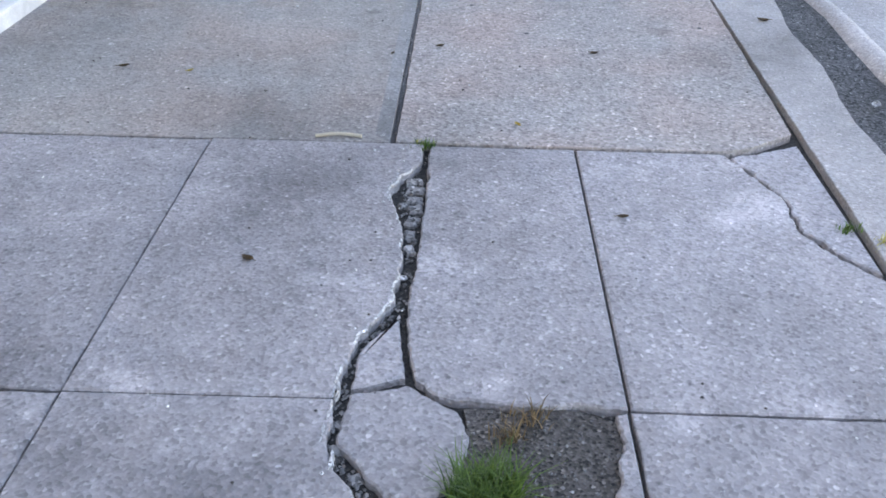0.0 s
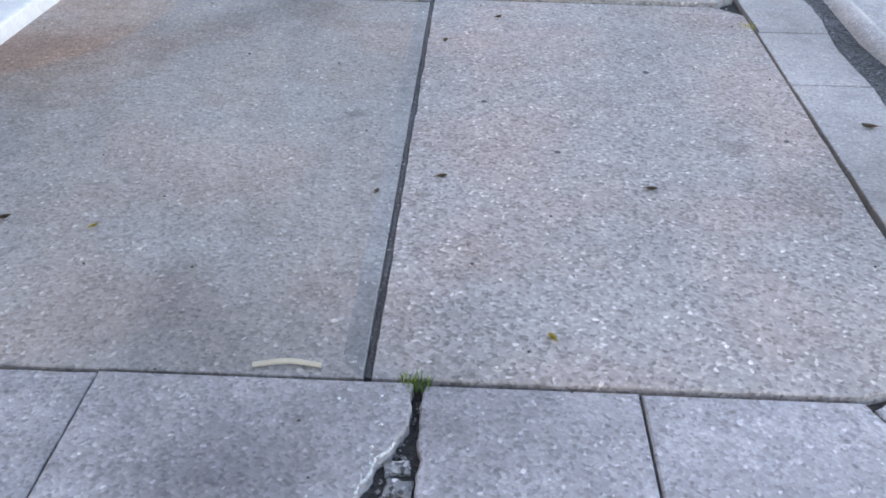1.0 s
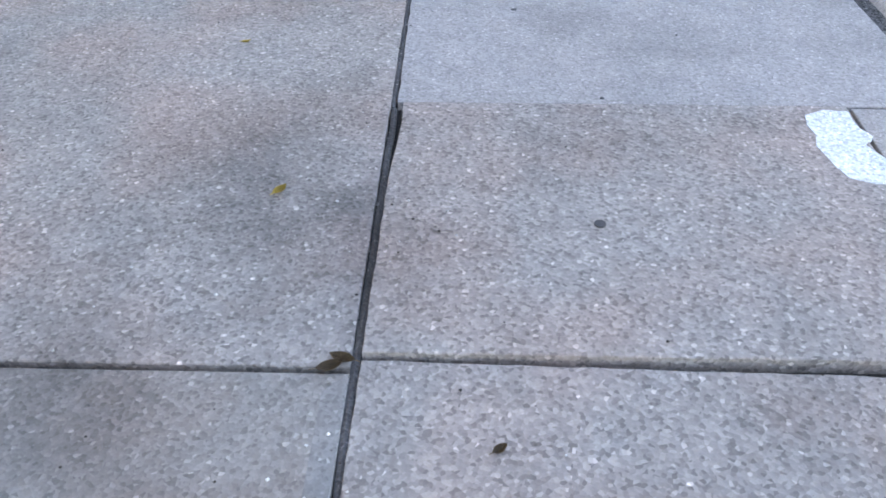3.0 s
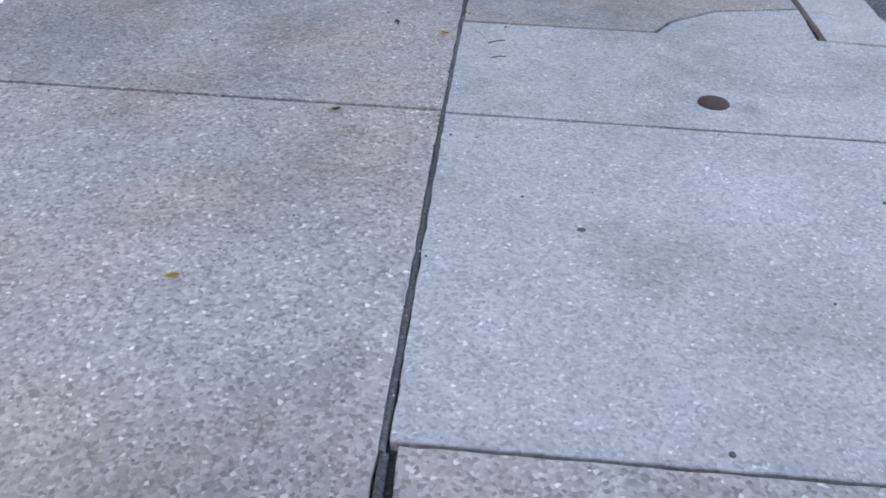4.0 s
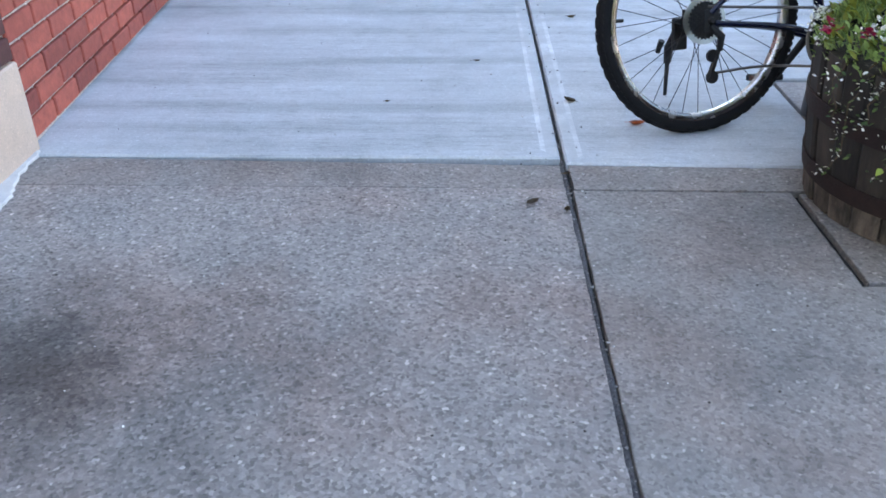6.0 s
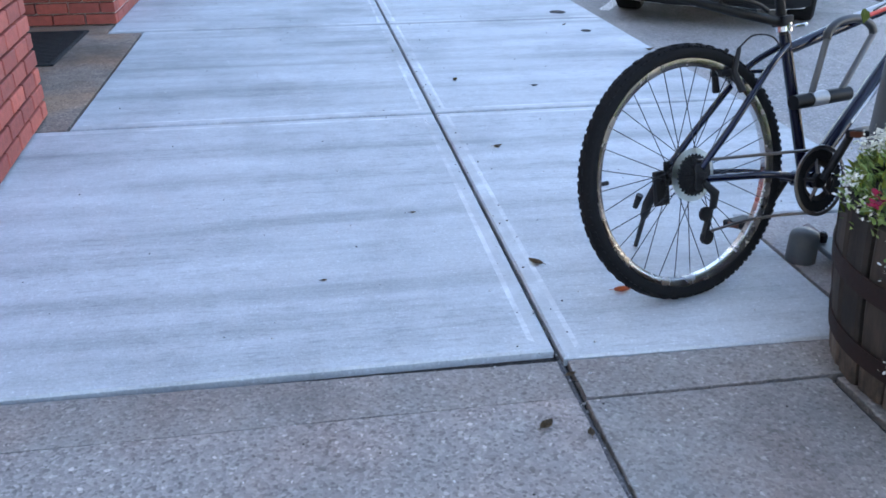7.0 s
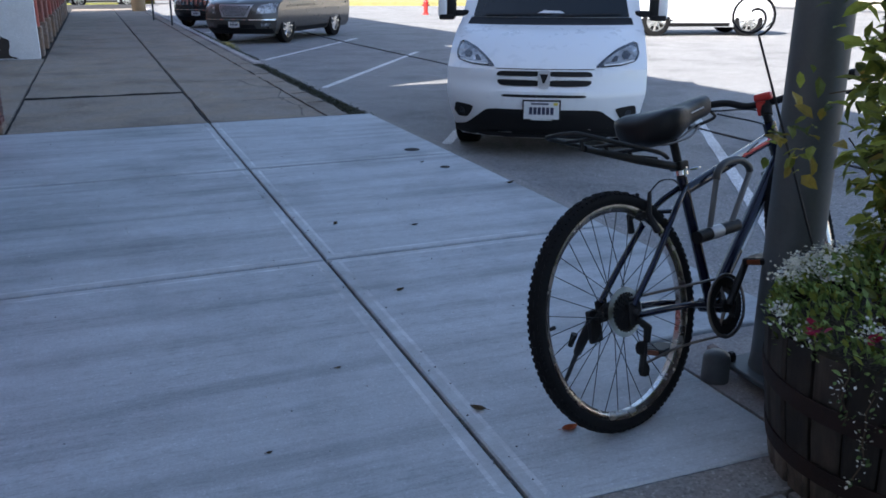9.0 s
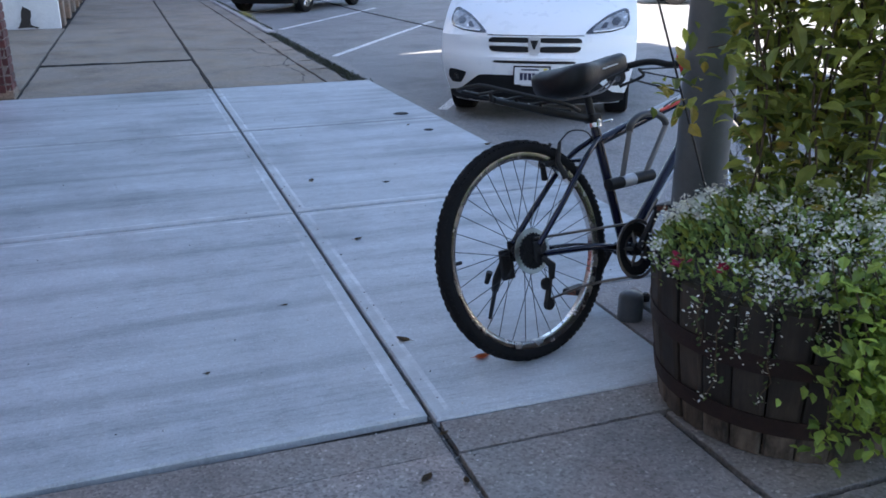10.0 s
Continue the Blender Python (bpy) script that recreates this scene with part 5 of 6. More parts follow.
def car_wheel(parent, x, y, r, side, rim_mat, spokes):
    m = Matrix.Translation((x, y, r))
    w = part("wheel", lathe([(r * 0.66, -0.10), (r * 0.9, -0.11), (r * 0.985, -0.09), (r, -0.05), (r, 0.05), (r * 0.985, 0.09), (r * 0.9, 0.11), (r * 0.66, 0.10)], 40, "x", m=m, closed=True), RUBBER, parent, "black road tyre", smooth=40)
    rim = part("rim", lathe([(r * 0.67, 0.09 * side), (r * 0.67, -0.08 * side), (r * 0.6, -0.02 * side), (r * 0.62, 0.09 * side)], 36, "x", m=m, closed=True), rim_mat, w, smooth=40)
    part("brake_disc", lathe([(0.0, 0.0), (r * 0.6, 0.0), (r * 0.6, 0.01 * side), (0.0, 0.01 * side)], 24, "x", m=m), DARKMETAL, rim)
    for k in range(spokes):
        a = 2 * math.pi * k / spokes
        part("spoke", tube([(x + 0.085 * side, y + r * 0.1 * math.cos(a), r + r * 0.1 * math.sin(a)), (x + 0.075 * side, y + r * 0.64 * math.cos(a), r + r * 0.64 * math.sin(a))], [0.026, 0.034], 6), rim_mat, rim)
    part("hub_cap", lathe([(0.0, 0.1 * side), (r * 0.13, 0.095 * side), (r * 0.15, 0.06 * side)], 18, "x", m=m), rim_mat, rim)
    return w


def vehicle(spec, at):
    """A car whose body is lofted from outlines at rising heights; the nose points along -y."""
    T, L = spec["table"], spec["length"]
    t = thing(spec["name"], spec["label"], spec["category"], at=at)

    def surf(x, z, off=0.0):
        yf, w, bow, yr = interp(T, z)
        k = min(abs(x) / w, 1.0)
        return Vector((x, yf + bow * k ** 2.6 - off, z))

    def ring(z):
        yf, w, bow, yr = interp(T, z)
        xs = [math.sin(-math.pi / 2 + math.pi * i / 24) for i in range(25)]
        front = [(w * s, yf + bow * abs(s) ** 2.6) for s in xs]
        y1 = front[-1][1]
        side = [(w * (1 - 0.02 * (k / 8) ** 3), y1 + (yr - y1) * k / 8) for k in range(1, 8)]
        back = [(w * 0.97 * c, yr + 0.03 * (1 - c * c)) for c in (1, 0.6, 0.2, -0.2, -0.6, -1)]
        return front + side + back + [(-x, y) for x, y in side[::-1]]
    bm = bmesh.new()
    zs = []
    for (a, *_), (b, *_) in zip(T, T[1:]):
        n = max(1, int((b - a) / 0.06))
        zs += [a + (b - a) * k / n for k in range(n)]
    zs.append(T[-1][0])
    rings = [[bm.verts.new((x, y, z)) for x, y in ring(z)] for z in zs]
    n = len(rings[0])
    for A, B in zip(rings, rings[1:]):
        for j in range(n):
            bm.faces.new((A[j], A[(j + 1) % n], B[(j + 1) % n], B[j]))
    bm.faces.new(rings[0])
    bm.faces.new(rings[-1][::-1])
    body = part("body", bm, spec["paint"], t, smooth=32)

    def patch(name, corners, material, off, parent, label="", nu=10, nv=5, depth=0.03):
        """A panel on the front: corners (x, z) bottom-left, bottom-right, top-right, top-left."""
        bl, br, tr, tl = [Vector(c) for c in corners]
        bm = bmesh.new()
        G, H = [], []
        for j in range(nv + 1):
            v = j / nv
            a, b = bl.lerp(tl, v), br.lerp(tr, v)
            G.append([bm.verts.new(surf(*(a.lerp(b, i / nu)), off)) for i in range(nu + 1)])
            H.append([bm.verts.new(surf(*(a.lerp(b, i / nu)), off - depth)) for i in range(nu + 1)])
        for S in (G, H):
            for j in range(nv):
                for i in range(nu):
                    bm.faces.new((S[j][i], S[j][i + 1], S[j + 1][i + 1], S[j + 1][i]))
        edge = [(0, i) for i in range(nu)] + [(j, nu) for j in range(nv)] + [(nv, nu - i) for i in range(nu)] + [(nv - j, 0) for j in range(nv)]
        for (a, b), (c, d) in zip(edge, edge[1:] + edge[:1]):
            bm.faces.new((G[a][b], G[c][d], H[c][d], H[a][b]))
        return part(name, bm, material, parent, label, smooth=40)

    def shape(name, outline, material, off, parent, label="", depth=0.03):
        """A panel on the front with a rounded outline of (x, z) points."""
        P = [Vector((x, 0, z)) for x, z in outline]
        n = len(P)
        rim = []
        for i in range(n):
            a, b, c = P[i - 1], P[i], P[(i + 1) % n]
            rim += [b.lerp(a, 0.30), b.lerp(a, 0.12) * 0.7 + b.lerp(c, 0.12) * 0.3, b.lerp(a, 0.12) * 0.3 + b.lerp(c, 0.12) * 0.7, b.lerp(c, 0.30)]
        mid = sum(P, Vector()) / n
        bm = bmesh.new()
        loops = [[bm.verts.new(surf(p.x, p.z, off - depth)) for p in rim]]
        for k in (1.0, 0.8, 0.6, 0.4, 0.2):
            loops.append([bm.verts.new(surf(q.x, q.z, off)) for q in (mid.lerp(p, k) for p in rim)])
        m = len(rim)
        for A, B in zip(loops, loops[1:]):
            for j in range(m):
                bm.faces.new((A[j], A[(j + 1) % m], B[(j + 1) % m], B[j]))
        tip = bm.verts.new(surf(mid.x, mid.z, off))
        for j in range(m):
            bm.faces.new((loops[-1][j], loops[-1][(j + 1) % m], tip))
        return part(name, bm, material, parent, label, smooth=40)

    def side_panel(name, pts, material, off, parent, label=""):
        """A flat panel on both flanks, from (y, z) points."""
        for s in (1, -1):
            bm = bmesh.new()
            rows = []
            for o in (off, off - 0.02):
                rows.append([bm.verts.new((s * (interp(T, z)[1] * (0.995) + o), y, z)) for y, z in pts])
            bm.faces.new(rows[0])
            bm.faces.new(rows[1][::-1])
            k = len(pts)
            for i in range(k):
                bm.faces.new((rows[0][i], rows[0][(i + 1) % k], rows[1][(i + 1) % k], rows[1][i]))
            part(name, bm, material, parent, label)
    for nm, corners, mt, off, lab in spec["patches"]:
        patch(nm, corners, mt, off, t if nm in spec.get("tops", ()) else body, lab)
    for nm, pts, mt, off, lab, both in spec.get("shapes", ()):
        shape(nm, pts, mt, off, body, lab)
        if both:
            shape(nm, [(-x, z) for x, z in pts], mt, off, body, lab)
    for nm, pts, mt, off, lab in spec["sides"]:
        side_panel(nm, pts, mt, off, body, lab)
    r = spec["wheel"]
    for y in spec["axles"]:
        for s in (1, -1):
            w = interp(T, r)[1]
            arch = [(y + (r + 0.07) * math.cos(a), max(0.2, r + (r + 0.07) * math.sin(a))) for a in (math.pi * k / 14 for k in range(15))]
            bm = bmesh.new()
            ro = [[bm.verts.new((s * (w + o), yy, zz)) for yy, zz in arch] for o in (0.004, -0.05)]
            bm.faces.new(ro[0])
            for i in range(14):
                bm.faces.new((ro[0][i], ro[0][i + 1], ro[1][i + 1], ro[1][i]))
            part("wheel_arch", bm, BLACK, body)
            car_wheel(t, s * (w - 0.085), y, r, s, spec["rim"], spec["spokes"])
    if "mirror" in spec:
        mx, my, mz, mw, mh = spec["mirror"]
        for s in (1, -1):
            lo, hi = sorted((s * (mx - mw * 0.05), s * (mx + mw / 2)))
            mr = part("mirror", box((lo, my, mz - mh / 2), (hi, my + 0.13, mz + mh / 2), 0.035, 3), spec["paint"], t, "door mirror", smooth=50)
            lo, hi = sorted((s * (mx - mw / 2), s * (mx + mw * 0.02)))
            part("mirror_back", box((lo, my + 0.008, mz - mh * 0.48), (hi, my + 0.12, mz + mh * 0.47), 0.02, 2), BLACK, mr, smooth=50)
            part("mirror_foot", box((s * mx - mw * 0.42, my - 0.004, mz - mh / 2 - 0.012), (s * mx + mw * 0.42, my + 0.11, mz - mh * 0.34), 0.015, 2), BLACK, mr, smooth=50)
            lo, hi = sorted((s * (mx - mw / 2 - 0.13), s * (mx - mw / 2 + 0.02)))
            part("arm", box((lo, my + 0.03, mz - mh * 0.42), (hi, my + 0.10, mz - mh * 0.42 + 0.06), 0.012), BLACK, mr)
    if "plate" in spec:
        px, pz, pw, ph, chars = spec["plate"]
        base = surf(px, pz, 0.02)
        pl = part("number_plate", box((px - pw / 2 - 0.012, base.y - 0.012, pz - ph / 2 - 0.012), (px + pw / 2 + 0.012, base.y + 0.03, pz + ph / 2 + 0.012), 0.004), BLACK, t, "number plate in a black holder")
        part("plate_face", box((px - pw / 2, base.y - 0.016, pz - ph / 2), (px + pw / 2, base.y - 0.008, pz + ph / 2), 0.002), PLATE, pl, "white plate")
        for k in range(chars):
            x = px - pw * 0.36 + pw * 0.72 * (k + 0.5) / chars
            part("dark_bar", box((x - 0.014, base.y - 0.018, pz - ph * 0.24), (x + 0.014, base.y - 0.014, pz + ph * 0.18)), INK, pl)
        part("top_bar", box((px - pw * 0.3, base.y - 0.018, pz + ph * 0.33), (px + pw * 0.2, base.y - 0.014, pz + ph * 0.42)), INK, pl)
        part("sticker", box((px + pw * 0.34, base.y - 0.018, pz + ph * 0.3), (px + pw * 0.46, base.y - 0.014, pz + ph * 0.46)), YELLOW, pl)
        part("holder_bar", box((px - pw * 0.3, base.y - 0.018, pz - ph / 2 - 0.01), (px + pw * 0.3, base.y - 0.011, pz - ph / 2 - 0.002)), PLATE, pl)
    return t


VAN = dict(
    name="delivery_van", label="small white delivery van parked nose to the curb", category="van", paint=VANWHITE, length=4.75, wheel=0.32, axles=(0.86, 3.97), rim=SILVER, spokes=5,
    table=[(0.17, 0.16, 0.76, 0.24, 4.68), (0.27, 0.05, 0.81, 0.28, 4.72), (0.40, 0.01, 0.85, 0.30, 4.74), (0.54, 0.0, 0.882, 0.31, 4.75), (0.60, 0.006, 0.889, 0.31, 4.75), (0.635, 0.035, 0.889, 0.30, 4.75), (0.775, 0.05, 0.889, 0.31, 4.75),
           (0.80, 0.065, 0.888, 0.33, 4.75), (0.86, 0.125, 0.887, 0.34, 4.75), (0.94, 0.235, 0.882, 0.33, 4.75), (1.03, 0.43, 0.877, 0.30, 4.75), (1.10, 0.66, 0.872, 0.24, 4.75), (1.13, 0.80, 0.863, 0.20, 4.74), (1.18, 0.90, 0.853, 0.18, 4.73), (1.45, 1.17, 0.82, 0.14, 4.70), (1.72, 1.45, 0.77, 0.12, 4.66), (1.82, 1.62, 0.73, 0.12, 4.6), (1.88, 2.0, 0.65, 0.1, 4.4)],
    patches=[
        ("windscreen", [(-0.74, 1.19), (0.74, 1.19), (0.64, 1.70), (-0.64, 1.70)], CARGLASS, 0.012, "dark windscreen"),
        ("cowl", [(-0.78, 1.125), (0.78, 1.125), (0.76, 1.185), (-0.76, 1.185)], BLACK, 0.010, "black cowl under the windscreen"),
        ("badge_mark", [(-0.008, 0.675), (0.008, 0.675), (0.036, 0.75), (-0.036, 0.75)], BLACK, 0.024, ""),
        ("wiper", [(-0.62, 1.20), (0.02, 1.215), (0.02, 1.225), (-0.62, 1.215)], BLACK, 0.022, "black wiper"),
        ("wiper", [(0.08, 1.20), (0.66, 1.215), (0.66, 1.225), (0.08, 1.215)], BLACK, 0.022, "black wiper"),
        ("mirror_inside", [(-0.1, 1.62), (0.1, 1.62), (0.1, 1.67), (-0.1, 1.67)], BLACK, 0.016, ""),
        ("bonnet_gap", [(-0.43, 0.785), (0.43, 0.785), (0.43, 0.792), (-0.43, 0.792)], BLACK, 0.003, ""),
        ("dash_paper", [(-0.12, 1.225), (0.14, 1.225), (0.10, 1.245), (-0.06, 1.25)], PLATE, 0.016, "white papers on the dashboard"),
    ],
    shapes=[
        ("grille", [(0.045, 0.728), (0.30, 0.728), (0.415, 0.728), (0.412, 0.752), (0.385, 0.771), (0.20, 0.773), (0.045, 0.773)], BLACK, 0.006, "black grille slot", True),
        ("grille", [(0.045, 0.645), (0.20, 0.645), (0.375, 0.648), (0.405, 0.67), (0.41, 0.697), (0.045, 0.697)], BLACK, 0.006, "black grille slot", True),
        ("grille_bar", [(0.05, 0.703), (0.41, 0.703), (0.41, 0.722), (0.05, 0.722)], VANWHITE, 0.012, "white bar across the grille", True),
        ("badge", [(-0.035, 0.625), (0.035, 0.625), (0.052, 0.66), (0.054, 0.765), (0.045, 0.78), (-0.045, 0.78), (-0.054, 0.765), (-0.052, 0.66)], SILVER, 0.018, "silver shield badge", False),
        ("intake", [(-0.365, 0.552), (0.365, 0.552), (0.368, 0.576), (-0.368, 0.576)], BLACK, 0.005, "narrow dark intake slot", False),
        ("lower_grille", [(-0.80, 0.172), (0.80, 0.172), (0.81, 0.268), (0.70, 0.282), (0.585, 0.375), (0.50, 0.438), (0.40, 0.447), (-0.40, 0.447), (-0.50, 0.438), (-0.585, 0.375), (-0.70, 0.282), (-0.81, 0.268)], BLACK, 0.010, "black lower bumper", False),
        ("valance", [(-0.62, 0.176), (0.62, 0.176), (0.56, 0.225), (-0.56, 0.225)], DARKMETAL, 0.018, "black lower valance", False),
        ("fog_lamp", [(0.615, 0.455), (0.80, 0.475), (0.815, 0.40), (0.775, 0.345), (0.68, 0.345)], BLACK, 0.007, "fog lamp in a black recess", True),
        ("fog_lens", [(0.70, 0.375), (0.76, 0.38), (0.77, 0.43), (0.72, 0.435)], LAMPDARK, 0.012, "", True),
        ("headlamp", [(0.425, 0.80), (0.50, 0.868), (0.62, 0.95), (0.765, 1.0), (0.805, 0.985), (0.82, 0.90), (0.79, 0.843), (0.66, 0.813)], LAMPDARK, 0.008, "swept-back headlamp", True),
        ("lamp_lens", [(0.48, 0.822), (0.55, 0.885), (0.64, 0.935), (0.765, 0.978), (0.795, 0.955), (0.80, 0.895), (0.775, 0.86), (0.66, 0.832)], LAMPGLASS, 0.013, "clear headlamp lens", True),
        ("lamp_bulb", [(0.675, 0.865), (0.72, 0.868), (0.742, 0.90), (0.72, 0.932), (0.675, 0.925), (0.655, 0.895)], LAMPDARK, 0.017, "dark round lamp", True),
        ("lamp_fin", [(0.56, 0.845), (0.62, 0.85), (0.63, 0.89), (0.60, 0.895)], LAMPDARK, 0.017, "", True),
        ("lamp_strip", [(0.50, 0.818), (0.66, 0.824), (0.775, 0.848), (0.772, 0.858), (0.66, 0.834), (0.51, 0.828)], PLATE, 0.018, "bright strip along the lamp's foot", True),
    ],
    sides=[("side_window", [(1.35, 1.2), (2.4, 1.2), (2.4, 1.62), (1.75, 1.62)], CARGLASS, 0.012, "dark side window"), ("sill_trim", [(1.25, 0.2), (3.55, 0.2), (3.55, 0.3), (1.25, 0.3)], BLACK, 0.012, "black sill trim")],
    mirror=(1.01, 1.05, 1.29, 0.17, 0.25), plate=(-0.01, 0.447, 0.305, 0.15, 6))
van = vehicle(VAN, Matrix.Translation((2.65, 16.385, ROADZ)) @ pose(0, 0, 0, 0, 0, -31))


def suv(name, label, paint, length, h, oval, at, rim):
    tb = [(0.24, 0.14, 0.86, 0.28, length - 0.05), (0.36, 0.03, 0.94, 0.32, length), (0.55, 0.0, 0.985, 0.34, length), (0.70, 0.02, 1.0, 0.36, length), (0.86, 0.05, 1.0, 0.38, length), (0.98, 0.16, 0.99, 0.42, length),
          (1.06, 0.45, 0.975, 0.42, length), (1.11, 0.95, 0.96, 0.36, length - 0.02), (1.14, 1.18, 0.95, 0.3, length - 0.05), (1.22, 1.32, 0.93, 0.24, length - 0.12), (1.5, 1.78, 0.84, 0.18, length - 0.35), (h - 0.1, 2.12, 0.76, 0.15, length - 0.55), (h, 2.5, 0.64, 0.12, length - 0.9)]
    pts = [("windscreen", [(-0.82, 1.2), (0.82, 1.2), (0.66, h - 0.16), (-0.66, h - 0.16)], CARGLASS, 0.012, "dark windscreen"),
           ("bumper_trim", [(-0.88, 0.245), (0.88, 0.245), (0.88, 0.37), (-0.88, 0.37)], BLACK, 0.012, "black lower bumper"),
           ("intake", [(-0.55, 0.38), (0.55, 0.38), (0.5, 0.47), (-0.5, 0.47)], BLACK, 0.008, "black bumper intake"),
           ("headlamp", [(-0.96, 0.75), (-0.55, 0.72), (-0.62, 0.93), (-0.97, 1.0)], LAMPGLASS, 0.012, "large clear headlamp"),
           ("headlamp", [(0.55, 0.72), (0.96, 0.75), (0.97, 1.0), (0.62, 0.93)], LAMPGLASS, 0.012, "large clear headlamp"),
           ("fog_lamp", [(-0.86, 0.43), (-0.66, 0.43), (-0.66, 0.5), (-0.86, 0.5)], LAMPGLASS, 0.012, "fog lamp"),
           ("fog_lamp", [(0.66, 0.43), (0.86, 0.43), (0.86, 0.5), (0.66, 0.5)], LAMPGLASS, 0.012, "fog lamp"),
           ("bumper_line", [(-0.97, 0.575), (0.97, 0.575), (0.97, 0.6), (-0.97, 0.6)], CHROME, 0.010, "thin chrome bumper strip")]
    if oval:
        pts += [("grille", [(-0.34, 0.645), (0.34, 0.645), (0.46, 0.94), (-0.46, 0.94)], SILVER, 0.010, "bright grille surround"), ("grille_opening", [(-0.29, 0.672), (0.29, 0.672), (0.41, 0.915), (-0.41, 0.915)], BLACK, 0.016, "")]
        for k in range(17):
            x = -0.36 + 0.72 * k / 16
            pts.append(("slat", [(x * 0.8 - 0.008, 0.68), (x * 0.8 + 0.008, 0.68), (x + 0.008, 0.905), (x - 0.008, 0.905)], SILVER, 0.024, ""))
    else:
        for k in range(7):
            x = -0.48 + 0.96 * k / 6
            pts.append(("grille_slot", [(x - 0.045, 0.74), (x + 0.045, 0.74), (x + 0.045, 0.9), (x - 0.045, 0.9)], CHROME, 0.010, "chrome grille slot"))
    sd = [("side_window", [(1.75, 1.2), (2.75, 1.2), (2.7, 1.56), (2.1, 1.54)], CARGLASS, 0.006, "dark side window"), ("side_window", [(2.85, 1.2), (3.7, 1.2), (3.6, 1.56), (2.8, 1.56)], CARGLASS, 0.006, "dark side window"), ("side_window", [(3.8, 1.22), (length - 0.6, 1.26), (length - 0.7, 1.5), (3.72, 1.55)], CARGLASS, 0.006, "dark side window"),
          ("door_gap", [(1.62, 0.4), (1.635, 0.4), (1.635, 1.12), (1.62, 1.12)], BLACK, 0.004, ""), ("door_gap", [(2.78, 0.4), (2.795, 0.4), (2.795, 1.15), (2.78, 1.15)], BLACK, 0.004, ""),
          ("door_handle", [(2.5, 1.0), (2.7, 1.0), (2.7, 1.035), (2.5, 1.035)], CHROME, 0.03, "chrome door handle"), ("door_handle", [(3.5, 1.01), (3.7, 1.01), (3.7, 1.045), (3.5, 1.045)], CHROME, 0.03, "chrome door handle"),
          ("sill_trim", [(1.5, 0.26), (3.5, 0.26), (3.5, 0.36), (1.5, 0.36)], BLACK, 0.012, "black sill trim")]
    return vehicle(dict(name=name, label=label, category="car", paint=paint, length=length, wheel=0.41, axles=(0.98, length - 1.1), rim=rim, spokes=9, table=tb, patches=pts, sides=sd, mirror=(1.10, 1.55, 1.22, 0.2, 0.17), plate=(0.0, 0.475, 0.30, 0.13, 5)), at)


suv("parked_suv", "dark bronze-grey sport utility car with oval chrome grille, parked", SUVGREY, 5.1, 1.82, True, Matrix.Translation((2.32, 31.6, ROADZ)) @ pose(0, 0, 0, 0, 0, -38), ALU)
suv("parked_suv", "black sport utility car with slotted grille, parked behind another", SUVBLACK, 4.6, 1.7, False, Matrix.Translation((2.26, 39.3, ROADZ)) @ pose(0, 0, 0, 0, 0, -36), ALU)
far_car = suv("far_car", "white car parked in full sun across the street", VANWHITE, 4.7, 1.65, False, Matrix.Translation((17.5, 30.0, ROADZ)) @ pose(0, 0, 0, 0, 0, 70), ALU)
far_car2 = copy_thing(far_car, Matrix.Translation((2.0, 66, ROADZ)) @ pose(0, 0, 0, 0, 0, 95))
far_car3 = copy_thing(far_car, Matrix.Translation((-2.0, 64, ROADZ)) @ pose(0, 0, 0, 0, 0, 80))
far_car4 = suv("far_car", "red car parked far down the street", CARRED, 4.6, 1.55, False, Matrix.Translation((5.5, 70, ROADZ)) @ pose(0, 0, 0, 0, 0, 90), ALU)


# ---- street furniture ----
def bin_(at):
    t = thing("litter_bin", "tan cylindrical litter bin at the end of the pavement", "bin", at=at)
    part("drum", lathe([(0.26, 0), (0.28, 0.05), (0.28, 0.85), (0.25, 0.9)], 28), TAN, t, smooth=40)
    part("lid", lathe([(0.29, 0.9), (0.29, 0.95), (0.2, 1.06), (0.0, 1.1)], 28), TAN, t, smooth=40)
    return t


bin_(pose(0.95, 48.5, 0))


def sign_post(at, h):
    t = thing("sign_post", "thin grey steel sign post at the curb", "sign post", at=at)
    part("pole", lathe([(0.028, 0), (0.028, h)], 10), GREYMETAL, t, smooth=40)
    part("sign", box((-0.15, -0.035, h - 0.5), (0.15, -0.03, h - 0.05), 0.002), SILVER, t)
    return t


sp = sign_post(pose(1.22, 36.0, 0), 2.6)
sign_post(pose(0.95, 39.5, 0), 2.6)


def hydrant(at):
    t = thing("hydrant", "red fire hydrant far across the street", "hydrant", at=at)
    part("barrel", lathe([(0.15, 0), (0.15, 0.05), (0.1, 0.07), (0.1, 0.5), (0.13, 0.52), (0.13, 0.56), (0.1, 0.6), (0.05, 0.72), (0.0, 0.75)], 20), RED, t, smooth=40)
    for s in (1, -1):
        part("nozzle", tube([(0.08 * s, 0, 0.42), (0.17 * s, 0, 0.42)], 0.045, 12), RED, t)
    return t


hydrant(pose(13.2, 47, ROADZ))

